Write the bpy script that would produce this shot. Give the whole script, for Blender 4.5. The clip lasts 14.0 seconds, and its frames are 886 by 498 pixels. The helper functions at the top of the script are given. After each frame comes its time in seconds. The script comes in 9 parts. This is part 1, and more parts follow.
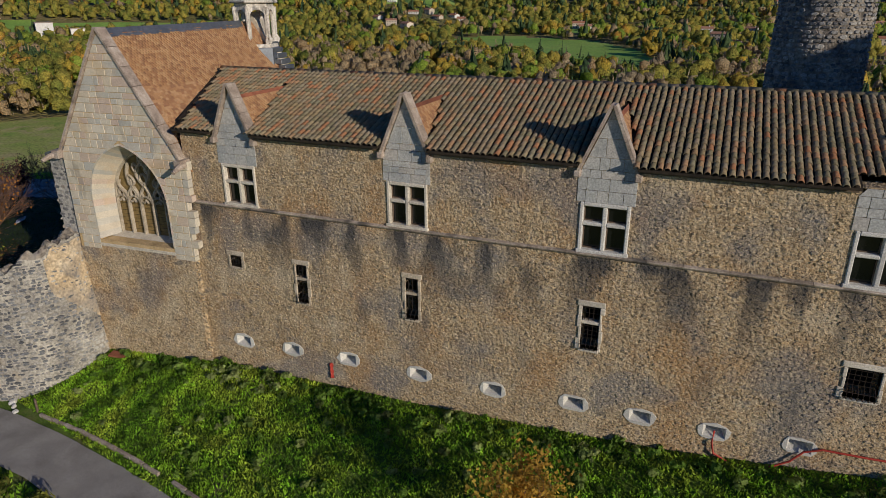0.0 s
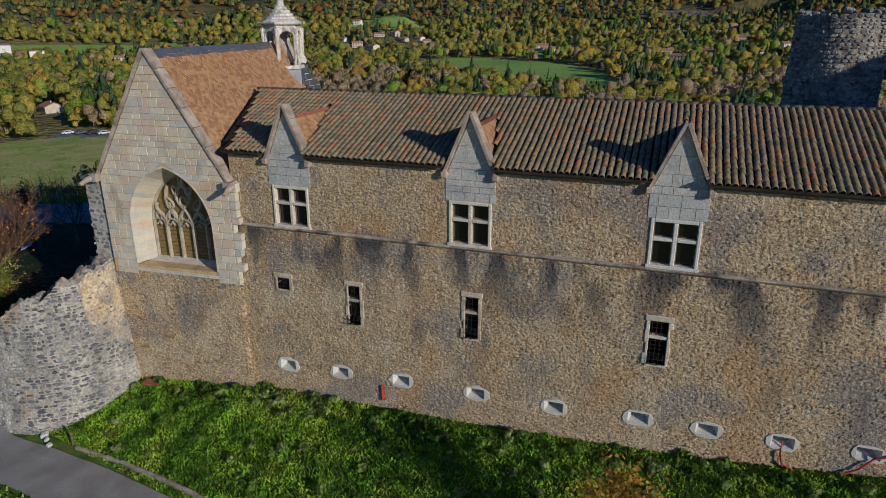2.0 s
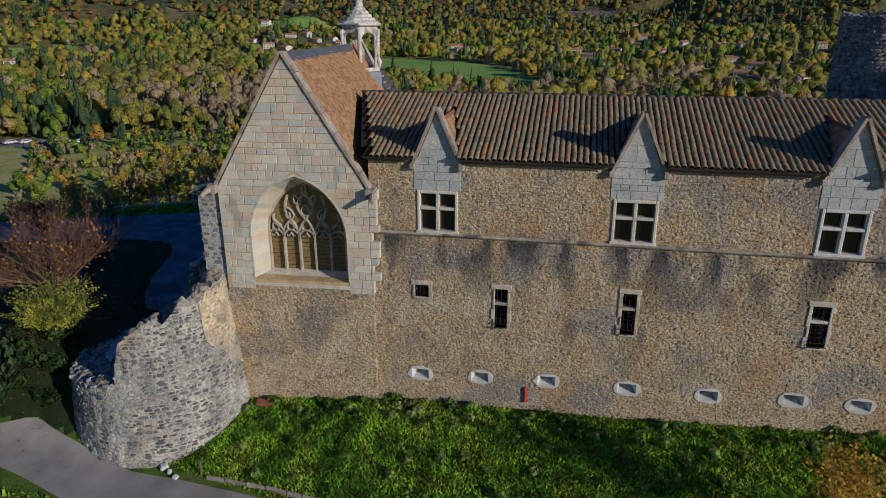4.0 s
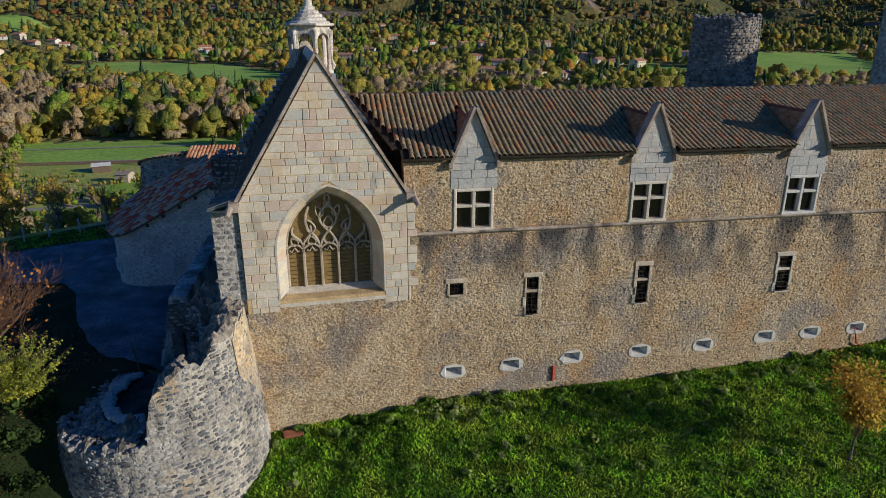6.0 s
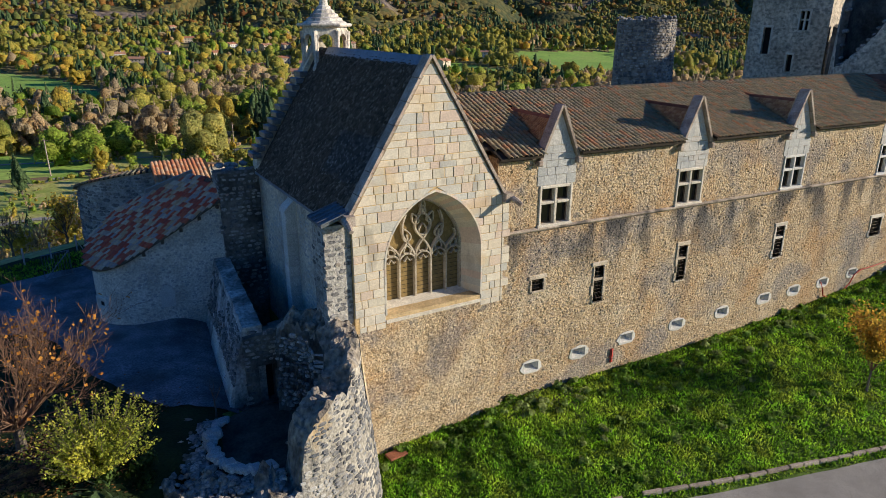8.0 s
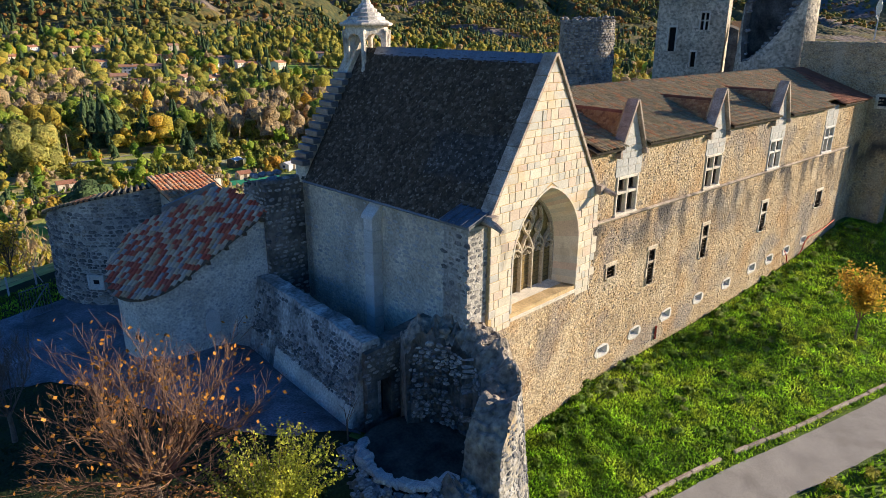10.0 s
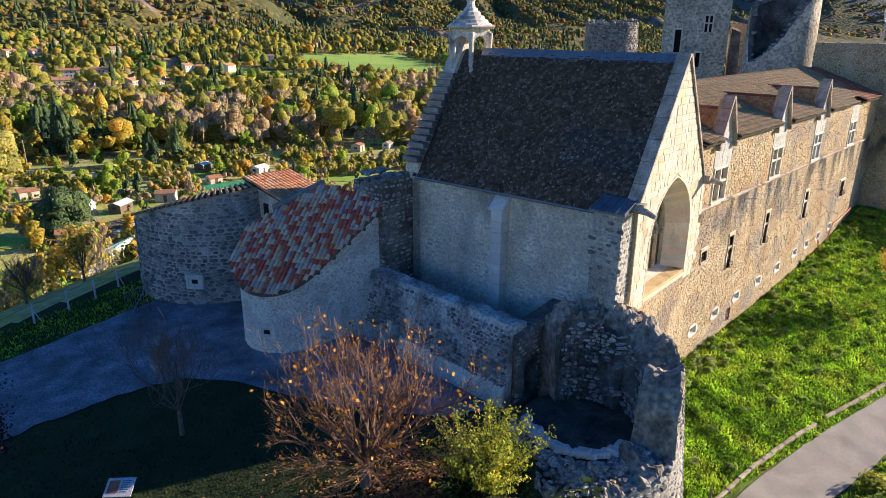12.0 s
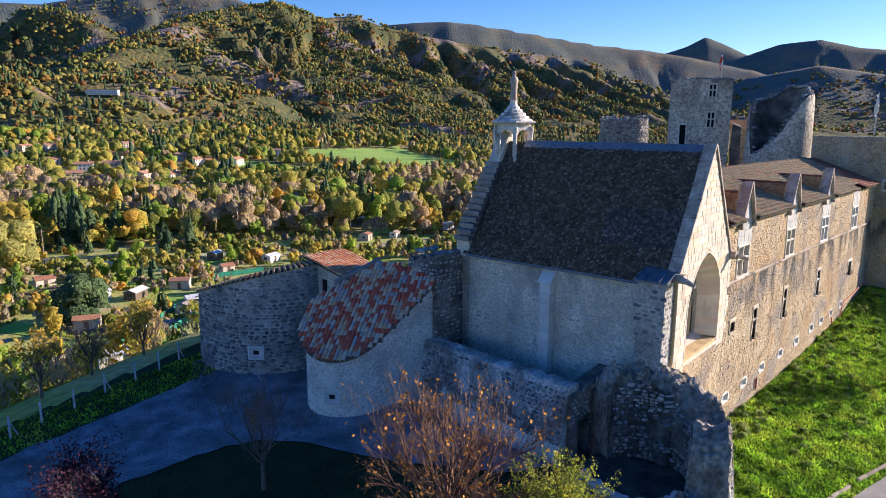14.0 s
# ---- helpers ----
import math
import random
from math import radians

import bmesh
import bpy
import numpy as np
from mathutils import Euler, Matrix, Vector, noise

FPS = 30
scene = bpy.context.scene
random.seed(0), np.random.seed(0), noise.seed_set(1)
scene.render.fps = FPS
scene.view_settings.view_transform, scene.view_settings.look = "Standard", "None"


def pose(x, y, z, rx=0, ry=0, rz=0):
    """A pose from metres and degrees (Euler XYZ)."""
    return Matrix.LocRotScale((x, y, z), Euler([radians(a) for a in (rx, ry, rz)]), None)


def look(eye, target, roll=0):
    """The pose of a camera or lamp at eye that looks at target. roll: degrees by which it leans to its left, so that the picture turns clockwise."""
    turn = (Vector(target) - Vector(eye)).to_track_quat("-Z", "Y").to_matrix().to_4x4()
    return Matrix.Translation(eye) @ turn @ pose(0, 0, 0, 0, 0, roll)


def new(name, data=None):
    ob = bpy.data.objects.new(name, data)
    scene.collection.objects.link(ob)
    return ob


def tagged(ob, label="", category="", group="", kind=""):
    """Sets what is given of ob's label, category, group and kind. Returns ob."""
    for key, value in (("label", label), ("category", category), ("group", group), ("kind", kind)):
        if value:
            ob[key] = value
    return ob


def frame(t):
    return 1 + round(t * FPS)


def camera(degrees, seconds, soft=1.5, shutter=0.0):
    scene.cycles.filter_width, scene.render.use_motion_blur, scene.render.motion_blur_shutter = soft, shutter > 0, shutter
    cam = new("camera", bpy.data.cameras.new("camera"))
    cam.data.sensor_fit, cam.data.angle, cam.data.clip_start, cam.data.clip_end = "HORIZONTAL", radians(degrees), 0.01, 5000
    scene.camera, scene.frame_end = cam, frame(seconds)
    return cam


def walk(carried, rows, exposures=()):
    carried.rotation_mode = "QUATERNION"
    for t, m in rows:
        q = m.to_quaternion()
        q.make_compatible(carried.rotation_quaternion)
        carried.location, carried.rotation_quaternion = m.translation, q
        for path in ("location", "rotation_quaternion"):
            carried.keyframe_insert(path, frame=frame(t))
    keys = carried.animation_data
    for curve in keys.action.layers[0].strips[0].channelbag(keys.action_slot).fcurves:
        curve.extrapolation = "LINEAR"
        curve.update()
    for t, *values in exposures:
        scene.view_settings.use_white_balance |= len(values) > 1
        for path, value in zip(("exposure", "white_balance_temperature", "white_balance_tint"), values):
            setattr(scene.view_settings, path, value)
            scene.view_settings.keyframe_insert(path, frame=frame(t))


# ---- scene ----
cam = camera(68.0, 14.0, soft=0.8)
METRES, EYE, TILT, LEAN, TURN = 55.0, 16.0, -21.0, 0.2, 22.2
ROWS = [
    (0.0, 0.0, 0.0, 0.0, 0.0, 0.0, -0.0),
    (0.5, -0.0025, -0.0001, -0.0015, -1.31, 1.78, 0.48),
    (1.0, -0.0128, -0.0002, -0.0014, -1.47, 1.77, 0.53),
    (1.5, -0.0336, 0.0005, -0.0009, -1.81, 1.75, 0.64),
    (2.0, -0.0631, 0.0018, -0.0004, -2.9, 1.74, 1.03),
    (2.5, -0.0991, 0.0043, 0.0008, -4.16, 1.71, 1.55),
    (3.0, -0.1394, 0.008, 0.0024, -5.61, 1.66, 2.14),
    (3.5, -0.1828, 0.0134, 0.0045, -7.23, 1.61, 2.75),
    (6.0, -0.4048, 0.0829, 0.0308, -30.22, -1.08, 10.7),
    (6.5, -0.4447, 0.1086, 0.0402, -35.06, -2.01, 12.19),
    (7.0, -0.4826, 0.1378, 0.051, -39.53, -2.96, 13.44),
    (7.5, -0.518, 0.1696, 0.0625, -43.35, -3.84, 14.45),
    (8.0, -0.5511, 0.2035, 0.075, -46.93, -4.74, 15.35),
    (10.5, -0.6686, 0.3761, 0.1386, -64.53, -9.81, 18.81),
    (11.0, -0.6835, 0.4057, 0.1499, -66.24, -10.29, 19.05),
    (11.5, -0.7036, 0.4287, 0.1587, -66.5, -10.36, 19.05),
    (12.0, -0.7312, 0.4439, 0.1643, -66.58, -10.37, 19.06),
    (12.5, -0.7614, 0.4543, 0.1678, -66.64, -10.38, 19.05),
    (13.0, -0.7852, 0.4624, 0.1707, -66.65, -8.73, 19.09),
    (13.5, -0.7933, 0.4646, 0.1716, -66.67, -4.7, 19.11),
    (14.0, -0.7959, 0.4647, 0.1714, -66.67, -2.58, 19.14),
]
walk(cam, [(t, pose(19.8, -20.4, EYE, TILT, LEAN, TURN) @ pose(METRES * x, METRES * y, METRES * z, 90 + pitch, roll, yaw)) for t, x, y, z, yaw, pitch, roll in ROWS],
     exposures=[(0.0, -0.64, 5950, 12), (0.6, -0.62, 5500, 11), (3.5, -0.66, 5500, 11), (6.5, -0.16, 5850, 10), (8.0, 0.27, 6150, 10), (10.5, 0.88, 6600, 13), (12.5, 1.14, 6500, 16), (13.0, 1.2, 6200, 16), (13.5, 1.3, 5950, 18), (14.0, 1.02, 5950, 20)])

# ---- light: low autumn sun from the south-east, clear sky ----
SUN = Vector((0.8436, -0.449, 0.294)).normalized()
world = bpy.data.worlds.new("sky")
scene.world = world
world.use_nodes = True
wn = world.node_tree.nodes
sky = wn.new("ShaderNodeTexSky")
sky.sky_type = "NISHITA"
sky.sun_disc = False
sky.sun_elevation = math.asin(SUN.z)
sky.sun_rotation = math.atan2(SUN.x, SUN.y)
sky.altitude = 600
sky.air_density, sky.dust_density, sky.ozone_density = 1.0, 0.25, 3.0
tone = wn.new("ShaderNodeHueSaturation")
tone.inputs["Hue"].default_value, tone.inputs["Saturation"].default_value = 0.514, 1.32
world.node_tree.links.new(sky.outputs[0], tone.inputs["Color"])
world.node_tree.links.new(tone.outputs[0], wn["Background"].inputs[0])
wn["Background"].inputs[1].default_value = 0.09
lamp = new("sun", bpy.data.lights.new("sun", "SUN"))
lamp.data.energy, lamp.data.angle, lamp.data.color = 5.0, radians(0.5), (1.0, 0.84, 0.62)
lamp.matrix_world = look((60, -40, 60), Vector((60, -40, 60)) - SUN)

# ---- helpers of this scene ----
rnd = random.Random(5)


class Geo:
    """Vertices and faces gathered for one mesh."""

    def __init__(self):
        self.v, self.f = [], []

    def add(self, vs, fs):
        n = len(self.v)
        self.v.extend(vs)
        self.f.extend([tuple(i + n for i in f) for f in fs])
        return self

    def hexa(self, p):
        """Eight points: lower four counter-clockwise, then upper four."""
        return self.add(p, [(3, 2, 1, 0), (4, 5, 6, 7), (0, 1, 5, 4), (1, 2, 6, 5), (2, 3, 7, 6), (3, 0, 4, 7)])

    def box(self, x0, x1, y0, y1, z0, z1):
        return self.hexa([(x0, y0, z0), (x1, y0, z0), (x1, y1, z0), (x0, y1, z0), (x0, y0, z1), (x1, y0, z1), (x1, y1, z1), (x0, y1, z1)])

    def cbox(self, x0, x1, y0, y1, z0, z1, c=0.02):
        """A box with chamfered edges."""
        vs = []
        for z, e in ((z0, c), (z0 + c, 0), (z1 - c, 0), (z1, c)):
            vs += [(x0 + e + c * (e == 0), y0 + e, z), (x1 - e - c * (e == 0), y0 + e, z), (x1 - e, y0 + e + c * (e == 0), z), (x1 - e, y1 - e - c * (e == 0), z),
                   (x1 - e - c * (e == 0), y1 - e, z), (x0 + e + c * (e == 0), y1 - e, z), (x0 + e, y1 - e - c * (e == 0), z), (x0 + e, y0 + e + c * (e == 0), z)]
        fs = [tuple(range(7, -1, -1)), tuple(range(24, 32))]
        for k in range(3):
            fs += [(8 * k + i, 8 * k + (i + 1) % 8, 8 * k + 8 + (i + 1) % 8, 8 * k + 8 + i) for i in range(8)]
        return self.add(vs, fs)

    def prism(self, poly, d):
        """A polygon pushed along the vector d."""
        n = len(poly)
        vs = [tuple(p) for p in poly] + [tuple(Vector(p) + Vector(d)) for p in poly]
        return self.add(vs, [tuple(range(n - 1, -1, -1)), tuple(range(n, 2 * n))] + [(i, (i + 1) % n, n + (i + 1) % n, n + i) for i in range(n)])

    def tube(self, pts, r, n=6, cap=True):
        """A round bar along points; r is one radius or one for each point."""
        rs = r if isinstance(r, (list, tuple)) else [r] * len(pts)
        pts = [Vector(p) for p in pts]
        vs = []
        for i, p in enumerate(pts):
            d = (pts[min(i + 1, len(pts) - 1)] - pts[max(i - 1, 0)]).normalized()
            a = d.cross(Vector((0, 0, 1)) if abs(d.z) < 0.9 else Vector((1, 0, 0))).normalized()
            b = d.cross(a)
            vs += [tuple(p + (a * math.cos(2 * math.pi * k / n) + b * math.sin(2 * math.pi * k / n)) * rs[i]) for k in range(n)]
        fs = [(j * n + i, j * n + (i + 1) % n, j * n + n + (i + 1) % n, j * n + n + i) for j in range(len(pts) - 1) for i in range(n)]
        if cap:
            fs += [tuple(range(n - 1, -1, -1)), tuple(range((len(pts) - 1) * n, len(pts) * n))]
        return self.add(vs, fs)

    def lathe(self, prof, cx, cy, n=16, ph=0.0):
        """A turned shape: rows of radius and height."""
        vs = [(cx + r * math.cos(ph + 2 * math.pi * k / n), cy + r * math.sin(ph + 2 * math.pi * k / n), z) for r, z in prof for k in range(n)]
        fs = [(j * n + i, j * n + (i + 1) % n, j * n + n + (i + 1) % n, j * n + n + i) for j in range(len(prof) - 1) for i in range(n)]
        fs += [tuple(range(n - 1, -1, -1)), tuple(range((len(prof) - 1) * n, len(prof) * n))]
        return self.add(vs, fs)

    def move(self, m):
        self.v = [tuple(m @ Vector(p)) for p in self.v]
        return self


def part(name, geo, material, parent=None, label="", smooth=False, slots=None):
    """Links what was gathered as one mesh object, under parent if there is one."""
    me = bpy.data.meshes.new(name)
    me.from_pydata(geo.v, [], geo.f)
    me.materials.append(material)
    if smooth:
        me.polygons.foreach_set("use_smooth", [True] * len(me.polygons))
    me.update()
    ob = new(name, me)
    if parent:
        ob.parent = parent
    if label:
        ob["label"] = label
    return ob


def fast_part(name, v, q, material, parent=None, label=""):
    """The same for large arrays: v (n, 3), q (m, k) faces with k corners each."""
    me = bpy.data.meshes.new(name)
    k = q.shape[1]
    me.vertices.add(len(v))
    me.vertices.foreach_set("co", np.ascontiguousarray(v, dtype=np.float32).ravel())
    me.loops.add(q.size)
    me.loops.foreach_set("vertex_index", np.ascontiguousarray(q, dtype=np.int32).ravel())
    me.polygons.add(len(q))
    me.polygons.foreach_set("loop_start", np.arange(0, q.size, k, dtype=np.int32))
    me.polygons.foreach_set("loop_total", np.full(len(q), k, dtype=np.int32))
    me.materials.append(material)
    me.update(calc_edges=True)
    me.validate()
    ob = new(name, me)
    if parent:
        ob.parent = parent
    if label:
        ob["label"] = label
    return ob


def thing(name, label, category, x=0.0, y=0.0, z=0.0, group="", rz=0.0, kind=""):
    """An Empty at the base of a thing, which parents its parts."""
    ob = new(name)
    ob.matrix_world = pose(x, y, z, 0, 0, rz)
    ob.empty_display_size = 0.2
    return tagged(ob, label, category, group, kind)


def sstep(a, b, x):
    t = np.clip((x - a) / (b - a), 0, 1)
    return t * t * (3 - 2 * t)

# ---- materials ----
def mat(name, cols, scale=3.0, fine=25.0, rough=0.9, bump=0.3, dist=0.02, island=0.0, obj=0.0, metal=0.0, spec=0.3, stretch=(1, 1, 1), stain=None, isl_cols=None, detail=6.0, contrast=(0.3, 0.7), grain=0.28):
    """A rough surface: colours run along a noise, a finer noise gives grain and relief; island or obj varies pieces.
    isl_cols: colours that pieces take at random. stain: (colour, scale, stretch, low, high, strength)."""
    m = bpy.data.materials.new(name)
    m.use_nodes = True
    nt = m.node_tree
    N, L = nt.nodes, nt.links
    bs = N["Principled BSDF"]
    geo = N.new("ShaderNodeNewGeometry")
    mp = N.new("ShaderNodeMapping")
    mp.inputs["Scale"].default_value = stretch
    L.new(geo.outputs["Position"], mp.inputs[0])
    n1 = N.new("ShaderNodeTexNoise")
    n1.inputs["Scale"].default_value, n1.inputs["Detail"].default_value = scale, detail
    L.new(mp.outputs[0], n1.inputs["Vector"])
    ramp = N.new("ShaderNodeValToRGB")
    els = ramp.color_ramp.elements
    while len(els) < len(cols):
        els.new(0.5)
    for i, c in enumerate(cols):
        els[i].position = contrast[0] + (contrast[1] - contrast[0]) * i / max(1, len(cols) - 1)
        els[i].color = (*c, 1)
    L.new(n1.outputs["Fac"], ramp.inputs[0])
    out = ramp.outputs[0]

    def mix(kind, fac, a, b):
        x = N.new("ShaderNodeMix")
        x.data_type, x.blend_type = "RGBA", kind
        for sock, val in ((x.inputs[0], fac), (x.inputs[6], a), (x.inputs[7], b)):
            if isinstance(val, bpy.types.NodeSocket):
                L.new(val, sock)
            else:
                sock.default_value = val
        return x.outputs[2]

    rand = None
    if island:
        info = N.new("ShaderNodeObjectInfo")
        both = N.new("ShaderNodeMath")
        both.operation = "ADD"
        L.new(geo.outputs["Random Per Island"], both.inputs[0])
        L.new(info.outputs["Random"], both.inputs[1])
        fr = N.new("ShaderNodeMath")
        fr.operation = "FRACT"
        L.new(both.outputs[0], fr.inputs[0])
        rand = fr.outputs[0]
    elif obj:
        info = N.new("ShaderNodeObjectInfo")
        rand = info.outputs["Random"]
    if rand is not None:
        amount = island or obj
        if isl_cols:
            r2 = N.new("ShaderNodeValToRGB")
            r2.color_ramp.interpolation = "CONSTANT"
            while len(r2.color_ramp.elements) < len(isl_cols):
                r2.color_ramp.elements.new(0.5)
            for i, c in enumerate(isl_cols):
                r2.color_ramp.elements[i].position = i / len(isl_cols)
                r2.color_ramp.elements[i].color = (*c, 1)
            L.new(rand, r2.inputs[0])
            out = mix("MIX", amount, out, r2.outputs[0])
        else:
            mr = N.new("ShaderNodeMapRange")
            mr.inputs[3].default_value, mr.inputs[4].default_value = 1 - amount, 1 + amount
            L.new(rand, mr.inputs[0])
            cc = N.new("ShaderNodeCombineColor")
            for i in range(3):
                L.new(mr.outputs[0], cc.inputs[i])
            out = mix("MULTIPLY", 1.0, out, cc.outputs[0])
    n2 = N.new("ShaderNodeTexNoise")
    n2.inputs["Scale"].default_value, n2.inputs["Detail"].default_value = fine, 5.0
    L.new(geo.outputs["Position"], n2.inputs["Vector"])
    g2 = N.new("ShaderNodeMapRange")
    g2.inputs[1].default_value, g2.inputs[2].default_value, g2.inputs[3].default_value, g2.inputs[4].default_value = 0.3, 0.7, 1 - grain, 1 + grain
    L.new(n2.outputs["Fac"], g2.inputs[0])
    c2 = N.new("ShaderNodeCombineColor")
    for i in range(3):
        L.new(g2.outputs[0], c2.inputs[i])
    out = mix("MULTIPLY", 1.0, out, c2.outputs[0])
    for st in stain or ():
        colour, sc, stre, lo, hi, strength = st[:6]
        mp2 = N.new("ShaderNodeMapping")
        mp2.inputs["Scale"].default_value = stre
        L.new(geo.outputs["Position"], mp2.inputs[0])
        n3 = N.new("ShaderNodeTexNoise")
        n3.inputs["Scale"].default_value, n3.inputs["Detail"].default_value = sc, 5.0
        L.new(mp2.outputs[0], n3.inputs["Vector"])
        m3 = N.new("ShaderNodeMapRange")
        m3.inputs[1].default_value, m3.inputs[2].default_value, m3.inputs[4].default_value = lo, hi, strength
        L.new(n3.outputs["Fac"], m3.inputs[0])
        fac = m3.outputs[0]
        if len(st) > 6:
            # only between two heights, strongest at the upper one, like rain running off a ledge
            sep = N.new("ShaderNodeSeparateXYZ")
            L.new(geo.outputs["Position"], sep.inputs[0])
            up = N.new("ShaderNodeMapRange")
            up.inputs[1].default_value, up.inputs[2].default_value = st[6], st[7]
            L.new(sep.outputs[2], up.inputs[0])
            cap = N.new("ShaderNodeMapRange")
            cap.inputs[1].default_value, cap.inputs[2].default_value, cap.inputs[3].default_value, cap.inputs[4].default_value = st[7], st[7] + 0.5, 1.0, 0.0
            L.new(sep.outputs[2], cap.inputs[0])
            for other in (up.outputs[0], cap.outputs[0]):
                mm = N.new("ShaderNodeMath")
                mm.operation = "MULTIPLY"
                L.new(fac, mm.inputs[0])
                L.new(other, mm.inputs[1])
                fac = mm.outputs[0]
        out = mix("MIX", fac, out, (*colour, 1))
    L.new(out, bs.inputs["Base Color"])
    bs.inputs["Roughness"].default_value = rough
    bs.inputs["Metallic"].default_value = metal
    bs.inputs["Specular IOR Level"].default_value = spec
    if bump:
        b = N.new("ShaderNodeBump")
        b.inputs["Strength"].default_value, b.inputs["Distance"].default_value = bump, dist
        L.new(n2.outputs["Fac"], b.inputs["Height"])
        L.new(b.outputs[0], bs.inputs["Normal"])
    return m


STREAK = ((0.085, 0.085, 0.09), 0.9, (1.0, 1.0, 0.4), 0.58, 0.7, 0.7)
RUST = ((0.46, 0.27, 0.115), 0.42, (1, 1, 0.8), 0.5, 0.64, 0.6)
SPOT = ((0.14, 0.13, 0.12), 2.2, (1, 1, 1), 0.6, 0.7, 0.7)
PITS = ((0.06, 0.047, 0.034), 14.0, (1, 1, 1.4), 0.56, 0.63, 0.75)
FLECK = ((0.70, 0.575, 0.395), 8.5, (1, 1, 1.3), 0.53, 0.63, 0.65)
PALE = ((0.60, 0.51, 0.37), 0.5, (1, 1, 1), 0.54, 0.66, 0.65)
GREYING = ((0.21, 0.215, 0.23), 0.36, (1, 1, 1), 0.52, 0.62, 0.6)
RUNOFF = ((0.055, 0.057, 0.063), 0.75, (1.0, 1.0, 0.36), 0.46, 0.56, 0.93, 5.0, 7.9)
SILLS = ((0.12, 0.118, 0.115), 0.8, (1.0, 1.0, 0.3), 0.54, 0.66, 0.6, 1.5, 4.6)
LEDGE = ((0.09, 0.09, 0.092), 1.1, (1.0, 1.0, 0.7), 0.5, 0.62, 0.75, 9.6, 7.9)
M_rubble = mat("rubble_mortar", [(0.30, 0.22, 0.135), (0.48, 0.365, 0.225), (0.62, 0.495, 0.33)], 2.2, 9.0, 0.95, 1.0, 0.09, stain=[RUST, PALE, GREYING, FLECK, PITS, SPOT, RUNOFF, SILLS], grain=0.5)
M_stone = mat("rubble_stone", [(0.33, 0.245, 0.155), (0.48, 0.365, 0.225), (0.60, 0.48, 0.32)], 1.6, 14.0, 0.92, 0.8, 0.04, island=0.5,
              isl_cols=[(0.44, 0.33, 0.19), (0.38, 0.28, 0.15), (0.26, 0.23, 0.19), (0.53, 0.44, 0.30), (0.27, 0.25, 0.22), (0.44, 0.32, 0.19), (0.49, 0.34, 0.19), (0.36, 0.31, 0.24), (0.51, 0.42, 0.29), (0.24, 0.22, 0.195), (0.55, 0.38, 0.19), (0.60, 0.51, 0.37), (0.46, 0.36, 0.23), (0.50, 0.36, 0.2)], stain=[RUST, PALE, GREYING, FLECK, PITS, SPOT, RUNOFF, SILLS], grain=0.45)
M_greystone = mat("grey_rubble_stone", [(0.11, 0.11, 0.11), (0.25, 0.24, 0.23), (0.38, 0.37, 0.34)], 1.2, 12.0, 0.93, 0.7, 0.04, island=0.55,
                  isl_cols=[(0.42, 0.41, 0.38), (0.26, 0.26, 0.26), (0.10, 0.105, 0.12), (0.54, 0.52, 0.47), (0.36, 0.31, 0.25), (0.30, 0.30, 0.295), (0.15, 0.155, 0.165), (0.08, 0.082, 0.09)], grain=0.45, stain=[SPOT])
M_greymortar = mat("grey_mortar", [(0.22, 0.215, 0.205), (0.38, 0.365, 0.34), (0.54, 0.515, 0.47)], 0.9, 10.0, 0.95, 0.9, 0.05, stain=[STREAK])
# dark grey-brown rubble for inner faces, court wall, spur and pier
M_darkrubble = mat("dark_rubble_core", [(0.06, 0.056, 0.05), (0.14, 0.13, 0.115), (0.27, 0.25, 0.22)], 0.8, 6.0, 0.95, 1.0, 0.12)
M_towerstone = mat("blue_grey_tower_stone", [(0.10, 0.105, 0.115), (0.20, 0.205, 0.215), (0.34, 0.34, 0.335)], 1.2, 14.0, 0.9, 0.6, 0.03, island=0.75,
                   isl_cols=[(0.11, 0.12, 0.14), (0.16, 0.17, 0.185), (0.23, 0.235, 0.24), (0.13, 0.135, 0.15), (0.32, 0.31, 0.29), (0.19, 0.2, 0.215), (0.42, 0.40, 0.36), (0.27, 0.26, 0.25), (0.07, 0.075, 0.085), (0.09, 0.095, 0.105)], grain=0.45, stain=[((0.62, 0.61, 0.57), 0.8, (1, 1, 0.7), 0.54, 0.64, 0.75), ((0.07, 0.072, 0.08), 0.55, (1, 1, 1.4), 0.55, 0.66, 0.6)])
M_towermortar = mat("pale_tower_mortar", [(0.22, 0.21, 0.19), (0.36, 0.34, 0.30), (0.50, 0.47, 0.41)], 1.1, 10.0, 0.95, 0.9, 0.05, stain=[((0.52, 0.38, 0.2), 0.5, (1, 1, 1), 0.56, 0.68, 0.7)], grain=0.4)
M_courtmortar = mat("pale_court_mortar", [(0.20, 0.19, 0.18), (0.40, 0.385, 0.36), (0.62, 0.60, 0.56)], 0.7, 7.0, 0.95, 1.0, 0.1, contrast=(0.38, 0.62), grain=0.45)
M_oldplaster = mat("ochre_old_plaster", [(0.40, 0.31, 0.2), (0.55, 0.44, 0.29), (0.62, 0.53, 0.39)], 1.3, 9.0, 0.95, 0.8, 0.04, stain=[SPOT, GREYING], grain=0.4)
M_ruincore = mat("ruined_rubble_core", [(0.13, 0.115, 0.10), (0.28, 0.245, 0.20), (0.42, 0.365, 0.29)], 1.4, 5.0, 0.95, 1.0, 0.15, stain=[SPOT, ((0.42, 0.39, 0.34), 1.1, (1, 1, 1), 0.56, 0.68, 0.7)], grain=0.5)
